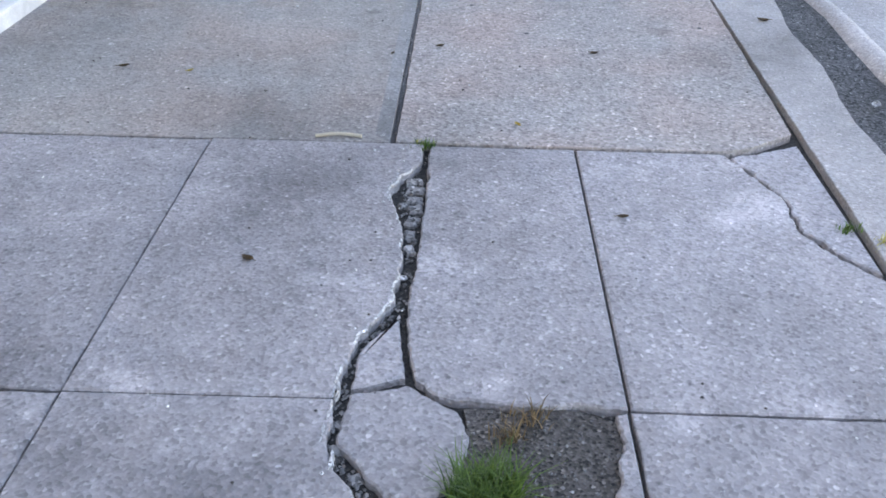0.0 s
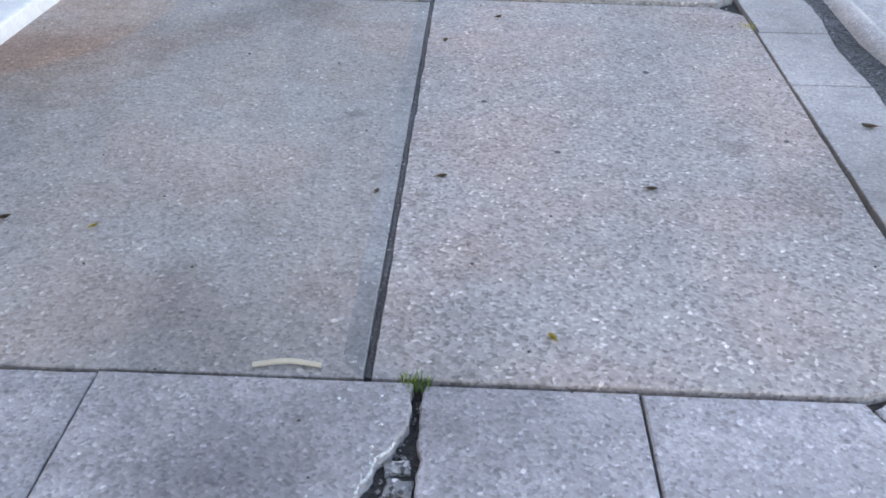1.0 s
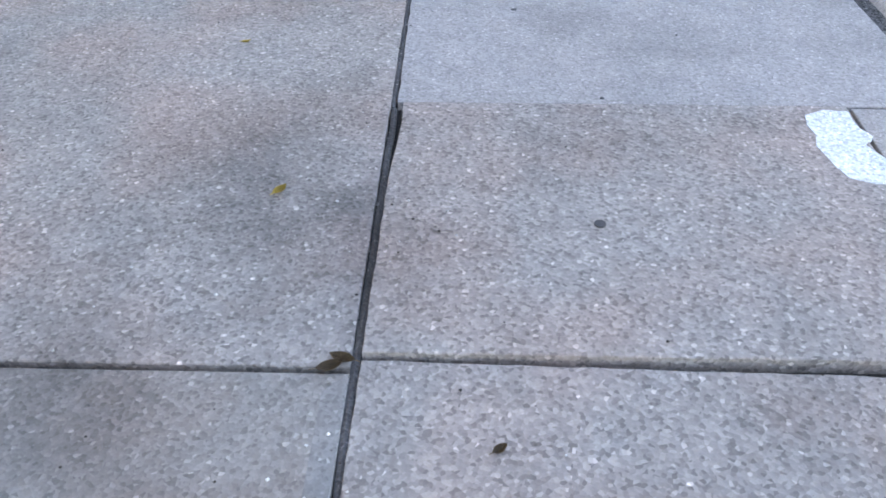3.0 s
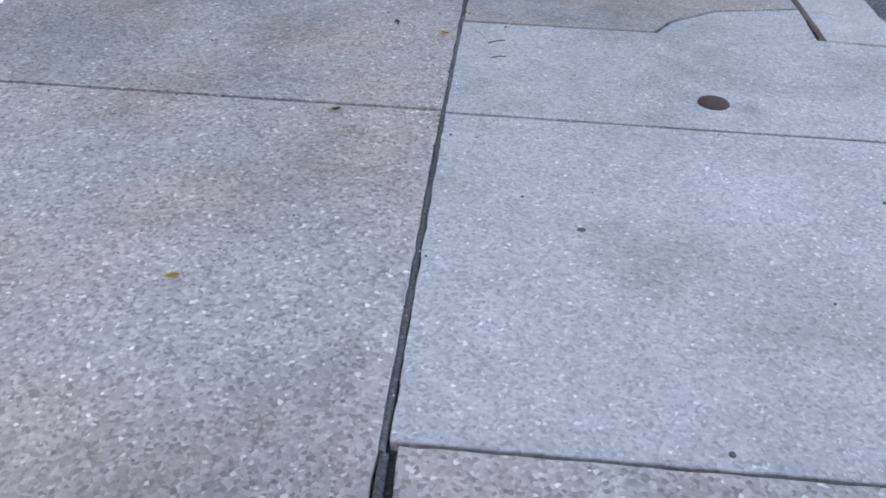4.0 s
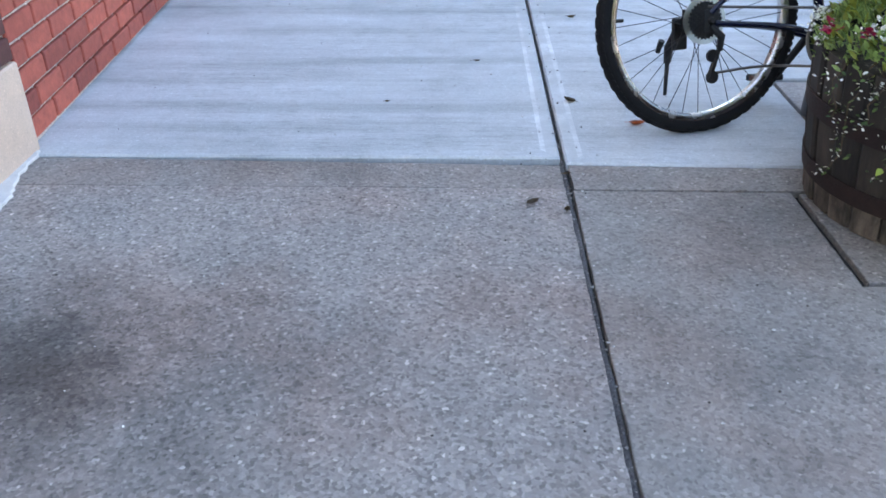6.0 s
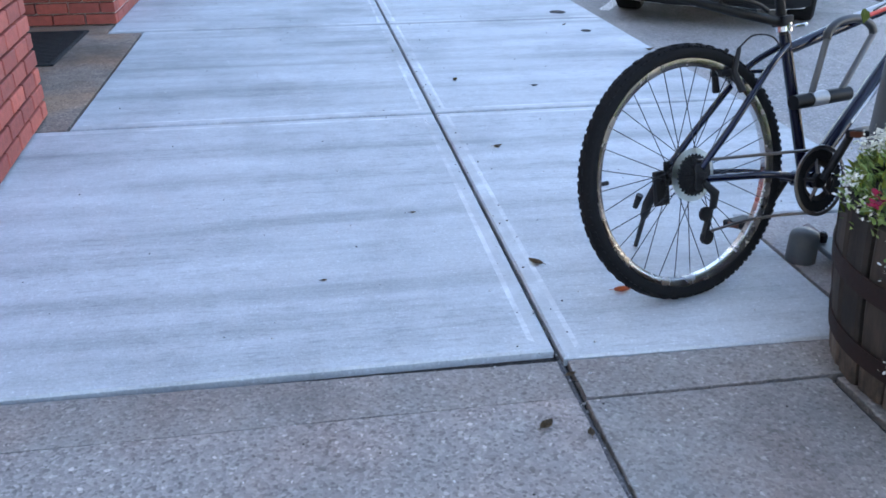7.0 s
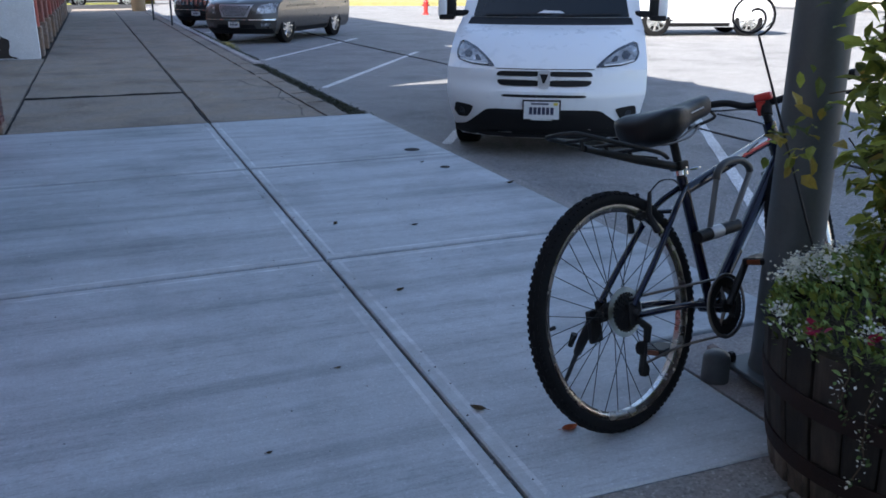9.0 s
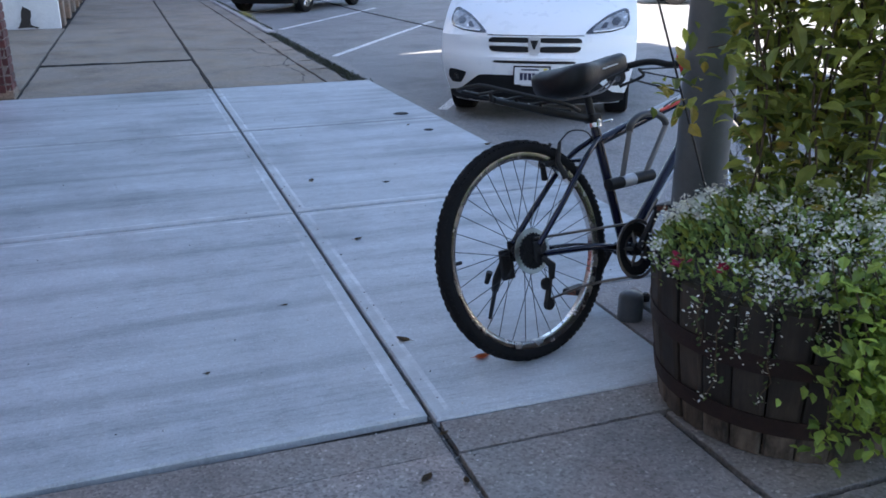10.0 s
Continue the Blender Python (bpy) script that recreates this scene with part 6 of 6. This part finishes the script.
# moss and grass along the curb; the moss colour also holds the kerb face's shadow
rnd = random.Random(11)
pl = []
for _ in range(9000):
    y = 17.9 + 16 * rnd.random() ** 1.8
    pl.append((1.46 + rnd.gauss(0, 0.045) if y < 24 else 1.525 + rnd.gauss(0, 0.03), y, -0.024 if y < 24 else rnd.uniform(-0.01, 0.006)))
V, F = blades(pl, 0.016, rnd, 0.006, 0.9)
from_arrays("curb_grass", V, F, MOSS_SHADE, None, "short green weeds along the curb, darkened for the curb's shadow", "stuff")["category"] = "weeds"
pl = [(1.6 + rnd.gauss(0, 0.06), 27.6 + rnd.gauss(0, 0.35), -0.1) for _ in range(260)]
V, F = blades(pl, 0.16, rnd, 0.006, 0.7)
from_arrays("weed_tuft", V, F, DRYGRASS, None, "dry weeds in the gutter by a parked car", "stuff")["category"] = "weeds"

# grass tuft and broken ground at the crack
pl = []
for _ in range(700):
    a, r = rnd.uniform(0, 6.28), 0.046 * math.sqrt(rnd.random())
    pl.append((0.235 + r * math.cos(a) * 1.2, 4.0 + r * math.sin(a) * 0.8, -0.012))
V, F = blades(pl, 0.062, rnd, 0.0013, 0.95)
from_arrays("grass_tuft", V, F, GRASS, None, "green grass tuft growing in broken concrete", "stuff")["category"] = "grass"
tagged(link_bm("dirt_patch", prism(wobble([(0.19, 3.85), (0.43, 3.9), (0.455, 4.05), (0.46, 4.16), (0.40, 4.19), (0.2, 4.19)], 0.012, 0.04, 3), -0.05, -0.012), SOIL), "dark soil where the concrete has broken away", "soil", kind="stuff")
for x, y, n, h, mt in ((0.085, 5.125, 90, 0.022, GRASS), (0.075, 5.13, 40, 0.016, DRYGRASS), (0.27, 4.12, 60, 0.03, DEADLEAF), (0.31, 4.16, 50, 0.03, DEADLEAF), (1.04, 4.78, 45, 0.02, GRASS), (1.10, 4.72, 50, 0.025, DRYGRASS), (1.125, 7.0, 60, 0.02, DRYGRASS)):
    V, F = blades([(x + rnd.gauss(0, 0.014), y + rnd.gauss(0, 0.010), -0.006) for _ in range(n)], h, rnd, 0.0016, 0.9)
    from_arrays("weed_tuft", V, F, mt, None, "small weeds growing in a pavement joint", "stuff")["category"] = "weeds"


def pebble(x, y, z, r, mat, name="rubble_stone", label="broken piece of concrete lying in a crack", cat="stone"):
    bm = bmesh.new()
    bmesh.ops.create_icosphere(bm, subdivisions=2, radius=1)
    q = random.Random(int(x * 9973 + y * 7919))
    for v in bm.verts:
        v.co *= 1 + 0.25 * (noise.noise(v.co * 1.3 + Vector((x * 31, y * 17, 0))))
    sx, sy, sz = r * q.uniform(0.8, 1.25), r * q.uniform(0.7, 1.1), r * q.uniform(0.3, 0.5)
    bmesh.ops.transform(bm, matrix=Matrix.Translation((x, y, z)) @ Matrix.Rotation(q.uniform(0, 6), 4, "Z") @ Matrix.Diagonal((sx, sy, sz, 1)), verts=bm.verts)
    ob = link_bm(name, bm, mat)
    return tagged(ob, label, cat, "loose stones")


for k, (x, y, w, h, yw) in enumerate(((0.072, 4.955, 0.040, 0.026, 8), (0.075, 4.915, 0.044, 0.030, -6), (0.078, 4.872, 0.040, 0.034, 4), (0.08, 4.825, 0.032, 0.034, 12), (0.078, 4.775, 0.030, 0.036, -14), (0.075, 4.72, 0.026, 0.04, 5), (0.08, 4.66, 0.02, 0.03, 20), (0.05, 4.845, 0.016, 0.02, 30), (0.005, 4.15, 0.02, 0.024, 40), (0.0, 4.09, 0.018, 0.02, 10), (0.04, 4.035, 0.022, 0.018, 30), (0.40, 4.14, 0.02, 0.016, 20))):
    bm = prism(wobble(rect(-w / 2, -h / 2, w / 2, h / 2), 0.003, 0.008, k), -0.03, -0.009 - 0.002 * (k % 3), 0.004)
    bmesh.ops.transform(bm, matrix=pose(x, y, 0, 3 * math.sin(k * 2), 4 * math.cos(k * 3), yw), verts=bm.verts)
    tagged(link_bm("rubble_stone", bm, STONE), "broken block of concrete lying in a crack", "stone", "loose stones")
for x, y, r in ((0.07, 4.56, 0.012), (0.03, 4.24, 0.009), (0.36, 4.12, 0.008), (0.31, 4.1, 0.007), (0.02, 4.12, 0.009)):
    pebble(x, y, -0.017, r, STONE)
V, F = [], []
q = random.Random(8)
for p in bend([(0.09, 5.1, 0), (0.062, 4.95, 0), (0.07, 4.8, 0), (0.085, 4.6, 0), (0.078, 4.45, 0), (0.028, 4.36, 0), (0.004, 4.3, 0), (-0.003, 4.2, 0), (-0.008, 4.1, 0), (0.03, 4.04, 0), (0.07, 3.98, 0)], 34):
    x, y, r = p.x + q.gauss(0, 0.009), p.y + q.gauss(0, 0.004), q.uniform(0.0016, 0.0055)
    z = -0.019 + q.uniform(0, 0.006)
    b = len(V)
    V += [(x + r, y, z), (x + r * 0.2, y + r * 1.1, z + r * 0.1), (x - r * 1.1, y + r * 0.2, z), (x, y - r, z - r * 0.1), (x, y, z + r * 0.7), (x, y, z - r)]
    F += [(b, b + 1, b + 4), (b + 1, b + 2, b + 4), (b + 2, b + 3, b + 4), (b + 3, b, b + 4), (b + 1, b, b + 5), (b + 2, b + 1, b + 5), (b + 3, b + 2, b + 5), (b, b + 3, b + 5)]
for k in range(260):
    x, y, r = q.uniform(0.2, 0.45), q.uniform(3.87, 4.185), q.uniform(0.0012, 0.0042)
    z = -0.012 + r * 0.3
    b = len(V)
    V += [(x + r, y, z), (x + r * 0.2, y + r * 1.1, z + r * 0.1), (x - r * 1.1, y + r * 0.2, z), (x, y - r, z - r * 0.1), (x, y, z + r * 0.7), (x, y, z - r)]
    F += [(b, b + 1, b + 4), (b + 1, b + 2, b + 4), (b + 2, b + 3, b + 4), (b + 3, b, b + 4), (b + 1, b, b + 5), (b + 2, b + 1, b + 5), (b + 3, b + 2, b + 5), (b, b + 3, b + 5)]
from_arrays("crack_gravel", V, F, STONE, None, "grey crumbs of concrete in the crack and bare soil", "stuff")["category"] = "gravel"
# pale broken lip along the crack
for k, (x, y) in enumerate(((0.028, 4.955), (0.018, 4.92), (0.012, 4.885), (0.018, 4.85), (-0.012, 4.21), (-0.018, 4.16), (-0.022, 4.11), (0.0, 4.055))):
    tagged(link_bm("chipped_edge", prism(wobble([(x + 0.0, y - 0.02), (x + 0.004, y - 0.014), (x + 0.005, y + 0.012), (x + 0.001, y + 0.02)], 0.002, 0.006, k), -0.01, 0.0048), EDGE), "fresh pale chipped concrete along the crack", "concrete chip", "concrete chips")


def litter_leaf(x, y, size, material, label, yaw, z=0.004, curl=0.4):
    bm = bmesh.new()
    n = 8
    L = []
    for i in range(n + 1):
        u = i / n
        w = size * 0.24 * math.sin(math.pi * min(1, u * 1.02)) ** 0.8 + 0.0008
        zz = z + size * curl * (2 * u - 1) ** 2 * 0.45
        L.append([bm.verts.new(((u - 0.5) * size, w * s, zz + (abs(s) * w * 0.6))) for s in (-1, -0.5, 0, 0.5, 1)])
    for A, B in zip(L, L[1:]):
        for j in range(4):
            bm.faces.new((A[j], A[j + 1], B[j + 1], B[j]))
    bmesh.ops.solidify(bm, geom=bm.faces[:], thickness=0.0006)
    tube([(-0.5 * size, 0, z + size * curl * 0.45), (-0.72 * size, 0.03 * size, z + size * 0.2)], 0.0008, 5, bm)
    bmesh.ops.transform(bm, matrix=pose(x, y, 0, 0, 0, yaw), verts=bm.verts)
    return tagged(link_bm("fallen_leaf", bm, material, smooth=60), label, "leaf", "fallen leaves")


BROWN, GOLD = "dry brown leaf lying on the pavement", "fallen yellow leaf lying on the pavement"
for x, y, s, mt, lb, yw in (
        (0.10, 5.85, 0.03, DEADLEAF, BROWN, 20), (-0.05, 5.77, 0.022, DEADLEAF, BROWN, 70), (0.60, 5.82, 0.03, DEADLEAF, BROWN, 5), (0.33, 5.26, 0.024, YLEAF, GOLD, 120), (-0.65, 5.58, 0.022, YLEAF, GOLD, 45),
        (-0.86, 5.60, 0.035, DEADLEAF, BROWN, 30), (-0.245, 4.58, 0.032, DEADLEAF, BROWN, 150), (0.545, 4.79, 0.028, DEADLEAF, BROWN, 10), (1.25, 6.2, 0.045, DEADLEAF, BROWN, 160), (1.36, 5.45, 0.05, CHIP, "pale scrap of paper in the gutter", 60),
        (-0.04, 7.20, 0.05, DEADLEAF, BROWN, 25), (-0.02, 7.22, 0.05, DEADLEAF, BROWN, 160), (0.25, 7.03, 0.03, DEADLEAF, BROWN, 40), (0.07, 6.78, 0.028, DEADLEAF, BROWN, 80),
        (-0.225, 7.74, 0.045, YLEAF, GOLD, 60), (-0.47, 8.53, 0.03, YLEAF, GOLD, 20), (-0.05, 9.86, 0.035, YLEAF, GOLD, 160), (0.86, 10.55, 0.06, YLEAF, GOLD, 90), (-0.29, 9.28, 0.03, DEADLEAF, BROWN, 30),
        (-0.21, 9.93, 0.03, DEADLEAF, BROWN, 110), (-0.11, 11.24, 0.045, DEADLEAF, BROWN, 40), (0.07, 12.01, 0.055, DEADLEAF, BROWN, 130), (0.19, 13.08, 0.045, DEADLEAF, BROWN, 20), (0.2, 14.17, 0.05, DEADLEAF, BROWN, 70),
        (1.5, 14.68, 0.06, DEADLEAF, "dead reddish leaf lying by the curb", 20), (0.27, 11.80, 0.06, ORANGE, "bright orange leaf under a bicycle tyre", 10), (-0.25, 12.45, 0.022, DEADLEAF, BROWN, 0), (0.59, 13.99, 0.04, DUN, BROWN, 0),
        (0.145, 9.94, 0.014, DUN, BROWN, 60), (-0.57, 12.0, 0.02, DEADLEAF, BROWN, 10), (1.2, 15.5, 0.04, DEADLEAF, BROWN, 50), (-0.02, 11.2, 0.03, DEADLEAF, BROWN, 80), (0.0, 11.42, 0.03, DEADLEAF, BROWN, 20)):
    litter_leaf(x, y, s, mt, lb, yw)


def disc(name, x, y, r, z, material, label, cat, stretch=1.0, yaw=0.0, h=0.003):
    bm = lathe([(r, -0.01), (r, h * 0.5), (r * 0.93, h), (r * 0.4, h), (0.0, h)], 22)
    bmesh.ops.transform(bm, matrix=pose(x, y, z, 0, 0, yaw) @ Matrix.Diagonal((1, stretch, 1, 1)), verts=bm.verts)
    return tagged(link_bm(name, bm, material, smooth=40), label, cat)


cap = disc("access_cover", 0.74, 9.48, 0.044, 0.0, RUST, "small round rusty iron cover set in the concrete", "cover", h=0.005)
disc("access_cover", 1.29, 15.97, 0.06, 0.004, MAT, "small round dark iron cover set in new concrete", "cover")
disc("access_cover", 1.29, 15.29, 0.035, 0.004, MAT, "small round dark iron cover set in new concrete", "cover")
for x, y, r, st in ((0.34, 8.80, 0.010, 0.7), (0.475, 7.62, 0.013, 1.0), (0.70, 6.55, 0.010, 1.0), (0.39, 6.0, 0.009, 0.8), (-0.40, 4.42, 0.010, 0.7), (-0.30, 4.38, 0.007, 0.7), (1.0, 6.1, 0.008, 1), (0.55, 8.2, 0.006, 1), (1.05, 9.0, 0.006, 1), (0.2, 6.3, 0.008, 1)):
    disc("gum_spot", x, y, r, 0.0 if y < 7.2 or y > 8.16 else 0.012, GUM, "flat black chewing gum spot on the pavement", "gum spot", st, h=0.0038)
tagged(link_bm("paint_spill", prism(wobble([(1.03, 7.95), (1.06, 7.81), (1.165, 7.79), (1.165, 8.12), (1.05, 8.10)], 0.02, 0.04, 9), 0.0, 0.0135), BLUEWHITE), "pale blue-white paint spilled on the pavement", "paint spill")
mat_t = thing("door_mat", "black ribbed rubber mat in the shop entry", "mat", at=Matrix.Translation((-2.42, 15.33, 0.0)))
part("mat_base", box((-0.42, -0.48, 0.0), (0.42, 0.48, 0.012), 0.003), MAT, mat_t)
for k in range(24):
    part("rib", box((-0.40, -0.45 + k * 0.038, 0.012), (0.40, -0.45 + k * 0.038 + 0.02, 0.016)), MAT, mat_t)
for k, (x, y, L, yw) in enumerate(((0.13, 9.70, 0.05, 20), (0.07, 9.86, 0.09, 120), (0.12, 9.82, 0.06, 30), (-0.03, 9.62, 0.02, 60))):
    d = Vector((math.cos(radians(yw)), math.sin(radians(yw)), 0)) * L / 2
    c = Vector((x, y, 0.004))
    tagged(link_bm("twig", tube(bend([c - d, c + Vector((0, 0, 0.003)) + d.cross(Vector((0, 0, 0.1))), c + d], 4), 0.0014, 5), DUN if k % 2 == 0 else plain("straw", (0.5, 0.44, 0.34), 0.8)), "thin dry twig on the pavement", "twig")
stick = tagged(link_bm("twig", tube(bend([(-0.20, 5.155, 0.006), (-0.14, 5.165, 0.009), (-0.08, 5.16, 0.006)], 4), [0.005] * 9, 7), plain("pale_twig", (0.42, 0.37, 0.29), 0.8)), "pale dry twig lying along a joint", "twig")

# loose grit over the slabs
rnd = random.Random(21)
for name, mt, lab, n, r0 in (("pale_grit", CHIP, "pale grains of loose grit on the pavement", 420, 0.0026), ("dark_grit", DUN, "dark grains of loose grit on the pavement", 420, 0.0024)):
    V, F = [], []
    for k in range(n):
        y = rnd.uniform(3.9, 18)
        x = rnd.uniform(-1.5, 1.1) if rnd.random() < 0.7 else rnd.gauss(0, 0.05)
        r = r0 * rnd.uniform(0.5, 1.6)
        z = (0.013 if 7.23 < y < 8.16 and x > 0.02 else 0.005) + r * 0.3
        b = len(V)
        V += [(x + r, y, z), (x, y + r * 1.2, z), (x - r * 1.2, y, z), (x, y - r, z), (x, y, z + r * 0.8), (x, y, z - r)]
        F += [(b, b + 1, b + 4), (b + 1, b + 2, b + 4), (b + 2, b + 3, b + 4), (b + 3, b, b + 4), (b + 1, b, b + 5), (b + 2, b + 1, b + 5), (b + 3, b + 2, b + 5), (b, b + 3, b + 5)]
    from_arrays(name, V, F, mt, None, lab, "stuff")["category"] = "grit"

V, F = [], []
for k in range(150):
    y = 9.2 + 2.9 * rnd.random() if k % 3 else rnd.uniform(5.2, 9.2)
    x, r = rnd.gauss(0, 0.0045), rnd.uniform(0.0016, 0.0052)
    z = -0.006 + r * 0.3
    b = len(V)
    V += [(x + r, y, z), (x + r * 0.2, y + r * 1.1, z + r * 0.1), (x - r * 1.1, y + r * 0.2, z), (x, y - r, z - r * 0.1), (x, y, z + r * 0.7), (x, y, z - r)]
    F += [(b, b + 1, b + 4), (b + 1, b + 2, b + 4), (b + 2, b + 3, b + 4), (b + 3, b, b + 4), (b + 1, b, b + 5), (b + 2, b + 1, b + 5), (b + 3, b + 2, b + 5), (b, b + 3, b + 5)]
from_arrays("joint_gravel", V, F, STONE, None, "small stones and crumbs caught in the long pavement joint", "stuff")["category"] = "gravel"

# thin cracks in the old pavement by the curb, and its dirt-filled cross joint
for k, (thick, pts) in enumerate(((0.005, ((0.9, 18.0), (1.0, 18.6), (0.95, 19.3), (1.1, 20.1))), (0.005, ((1.1, 20.3), (0.85, 20.7), (0.8, 21.3))), (0.004, ((0.4, 19.2), (0.75, 19.35), (1.1, 19.3))), (0.016, ((-1.68, 20.22), (-0.9, 20.22), (-0.01, 20.22))))):
    q = random.Random(k)
    line = [p + Vector((q.gauss(0, 0.012), q.gauss(0, 0.008 if thick > 0.01 else 0.02), 0)) for p in bend([(x, y, 0.0) for x, y in pts], 7)]
    tagged(link_bm("crack", tube(line, [thick * q.uniform(0.6, 1.2) for _ in line], 6), DIRT), "thin dirt-filled crack in the old pavement", "crack", kind="structure")

# ---- joint fill ----
fill = []
for a, b, w, xo in ((5.15, 8.15, 0.009, 0.003), (8.15, 11.5, 0.008, -0.004), (11.5, 17.9, 0.004, 0.0), (17.9, 50, 0.011, 0.0)):
    pts = []
    n = int((b - a) / 0.12)
    q = random.Random(int(a))
    for i in range(n + 1):
        pts.append((xo + q.gauss(0, 0.0012), a + (b - a) * i / n, -0.014 + q.gauss(0, 0.002)))
    tagged(link_bm("joint_sealant", tube(pts, w, 6), JOINT if b < 12 else DARKMETAL if b < 18 else DIRT), "black sealant in the long pavement joint", "sealant", kind="structure")

# ---- pavement pieces and bricks ----
for poly, material, z, gap, rough, border, chamfer, seed in SLABS:
    p = inset_poly(poly, gap) if gap else poly
    mark = seed + int(abs(poly[0][0] * 100 + poly[0][1] * 37)) % 53
    if rough:
        p, pale = ragged(p, rough, 0.008, mark, 0.24)
        part("slab", prism(p, -0.1, z, max(chamfer, 0.0035), pale=pale if z > 0.002 else None), [material, EDGE], pavement)
        continue
    if material in (AGG, AGG_WORN, OLD, LIGHT, CURBGREY, FAR) and not border:
        p, pale = ragged(p, 0.0026 if p[0][1] < 12 else 0.008, 0.03 if p[0][1] < 12 else 0.12, mark, 99.0, 0.7)
    bm = prism(p, -0.1, z, chamfer, border)
    if border:
        part("slab", bm, [material, TROWEL, RIDGE] if material == NEW else [material, MARGIN, material], pavement)
    else:
        part("slab", bm, material, pavement)


def brick_mesh(lx, ly, lz, mat):
    bm = box((-lx / 2, -ly / 2, -lz / 2), (lx / 2, ly / 2, lz / 2), 0.004)
    me = bpy.data.meshes.new("brick")
    bm.to_mesh(me)
    bm.free()
    me.materials.append(mat)
    return me


BL, BH, JO = 0.2, 0.0655, 0.0115
FULL, HALF = brick_mesh(0.05, BL, BH, BRICK), brick_mesh(0.05, BL / 2 - JO / 2, BH, BRICK)
DFULL, DHALF = brick_mesh(BL, 0.05, BH, BRICK_DARK), brick_mesh(0.095, 0.05, BH, BRICK_DARK)
RFULL, RHALF = brick_mesh(BL, 0.05, BH, BRICK), brick_mesh(0.095, 0.05, BH, BRICK)
DYF, DYH = brick_mesh(0.05, BL, BH, BRICK_DARK), brick_mesh(0.05, 0.095, BH, BRICK_DARK)
q = random.Random(3)


def lay(mesh, x, y, z, parent, turn=0.0):
    ob = new("brick", mesh)
    ob.location = (x + q.uniform(-0.0015, 0.0015), y, z)
    ob.rotation_euler = (q.uniform(-0.004, 0.004), 0, turn + q.uniform(-0.006, 0.006))
    ob.parent = parent


def course_y(x, y0, y1, z, parent, odd, full=FULL, half=HALF, slope=0.0):
    y = y0
    if odd:
        lay(half, x, y + 0.047, z, parent, -slope)
        y += 0.0942 + JO
    while y + BL <= y1 + 0.01:
        lay(full, x + slope * (y + BL / 2 - y0), y + BL / 2, z, parent, -slope)
        y += BL + JO
    if y1 - y > 0.08:
        lay(half, x + slope * (y + 0.047 - y0), y + 0.047, z, parent, -slope)


rows = 17
for k in range(rows):
    z = 0.02 + BH / 2 + k * (BH + JO)
    course_y(-1.668, 11.60, 13.80, z, shop, k % 2, slope=-0.059)
for k in range(9):
    z = 0.01 + BH / 2 + k * (BH + JO)
    if z < 0.68:
        course_y(-1.875, 16.06, 17.90, z, shop, k % 2)
for k in range(16):
    z = 0.06 + BH / 2 + k * (BH + JO)
    course_y(-1.735, 17.93, 18.23, z, shop, k % 2, DYF, DYH)
    x = -2.12
    for m in (DFULL, DHALF) if k % 2 else (DHALF, DFULL):
        w = BL if m == DFULL else 0.095
        lay(m, x + w / 2 + 0.05, 17.92, z, shop)
        x += w + JO
for k in range(16):
    z = 0.01 + BH / 2 + k * (BH + JO)
    x = -1.885 - (0.1 if k % 2 else 0)
    if k % 2:
        lay(RHALF, -1.90, 16.03, z, shop)
    while x > -3.3:
        lay(RFULL, x - BL / 2 + 0.03, 16.03, z, shop)
        x -= BL + JO
part("pier_foot", box((-2.15, 17.90, 0.0), (-1.70, 18.24, 0.075), 0.01), STAINED, shop, "grey stone foot of the brick pier")
for k in range(8):
    z = 0.293 + BH / 2 + k * (BH + JO)
    for x in ((-1.79, -2.0) if k % 2 else (-1.745, -1.95)):
        lay(DFULL, x, 11.245, z, front)
    course_y(-1.65, 11.27, 11.58, z, front, k % 2, DYF, DYH)
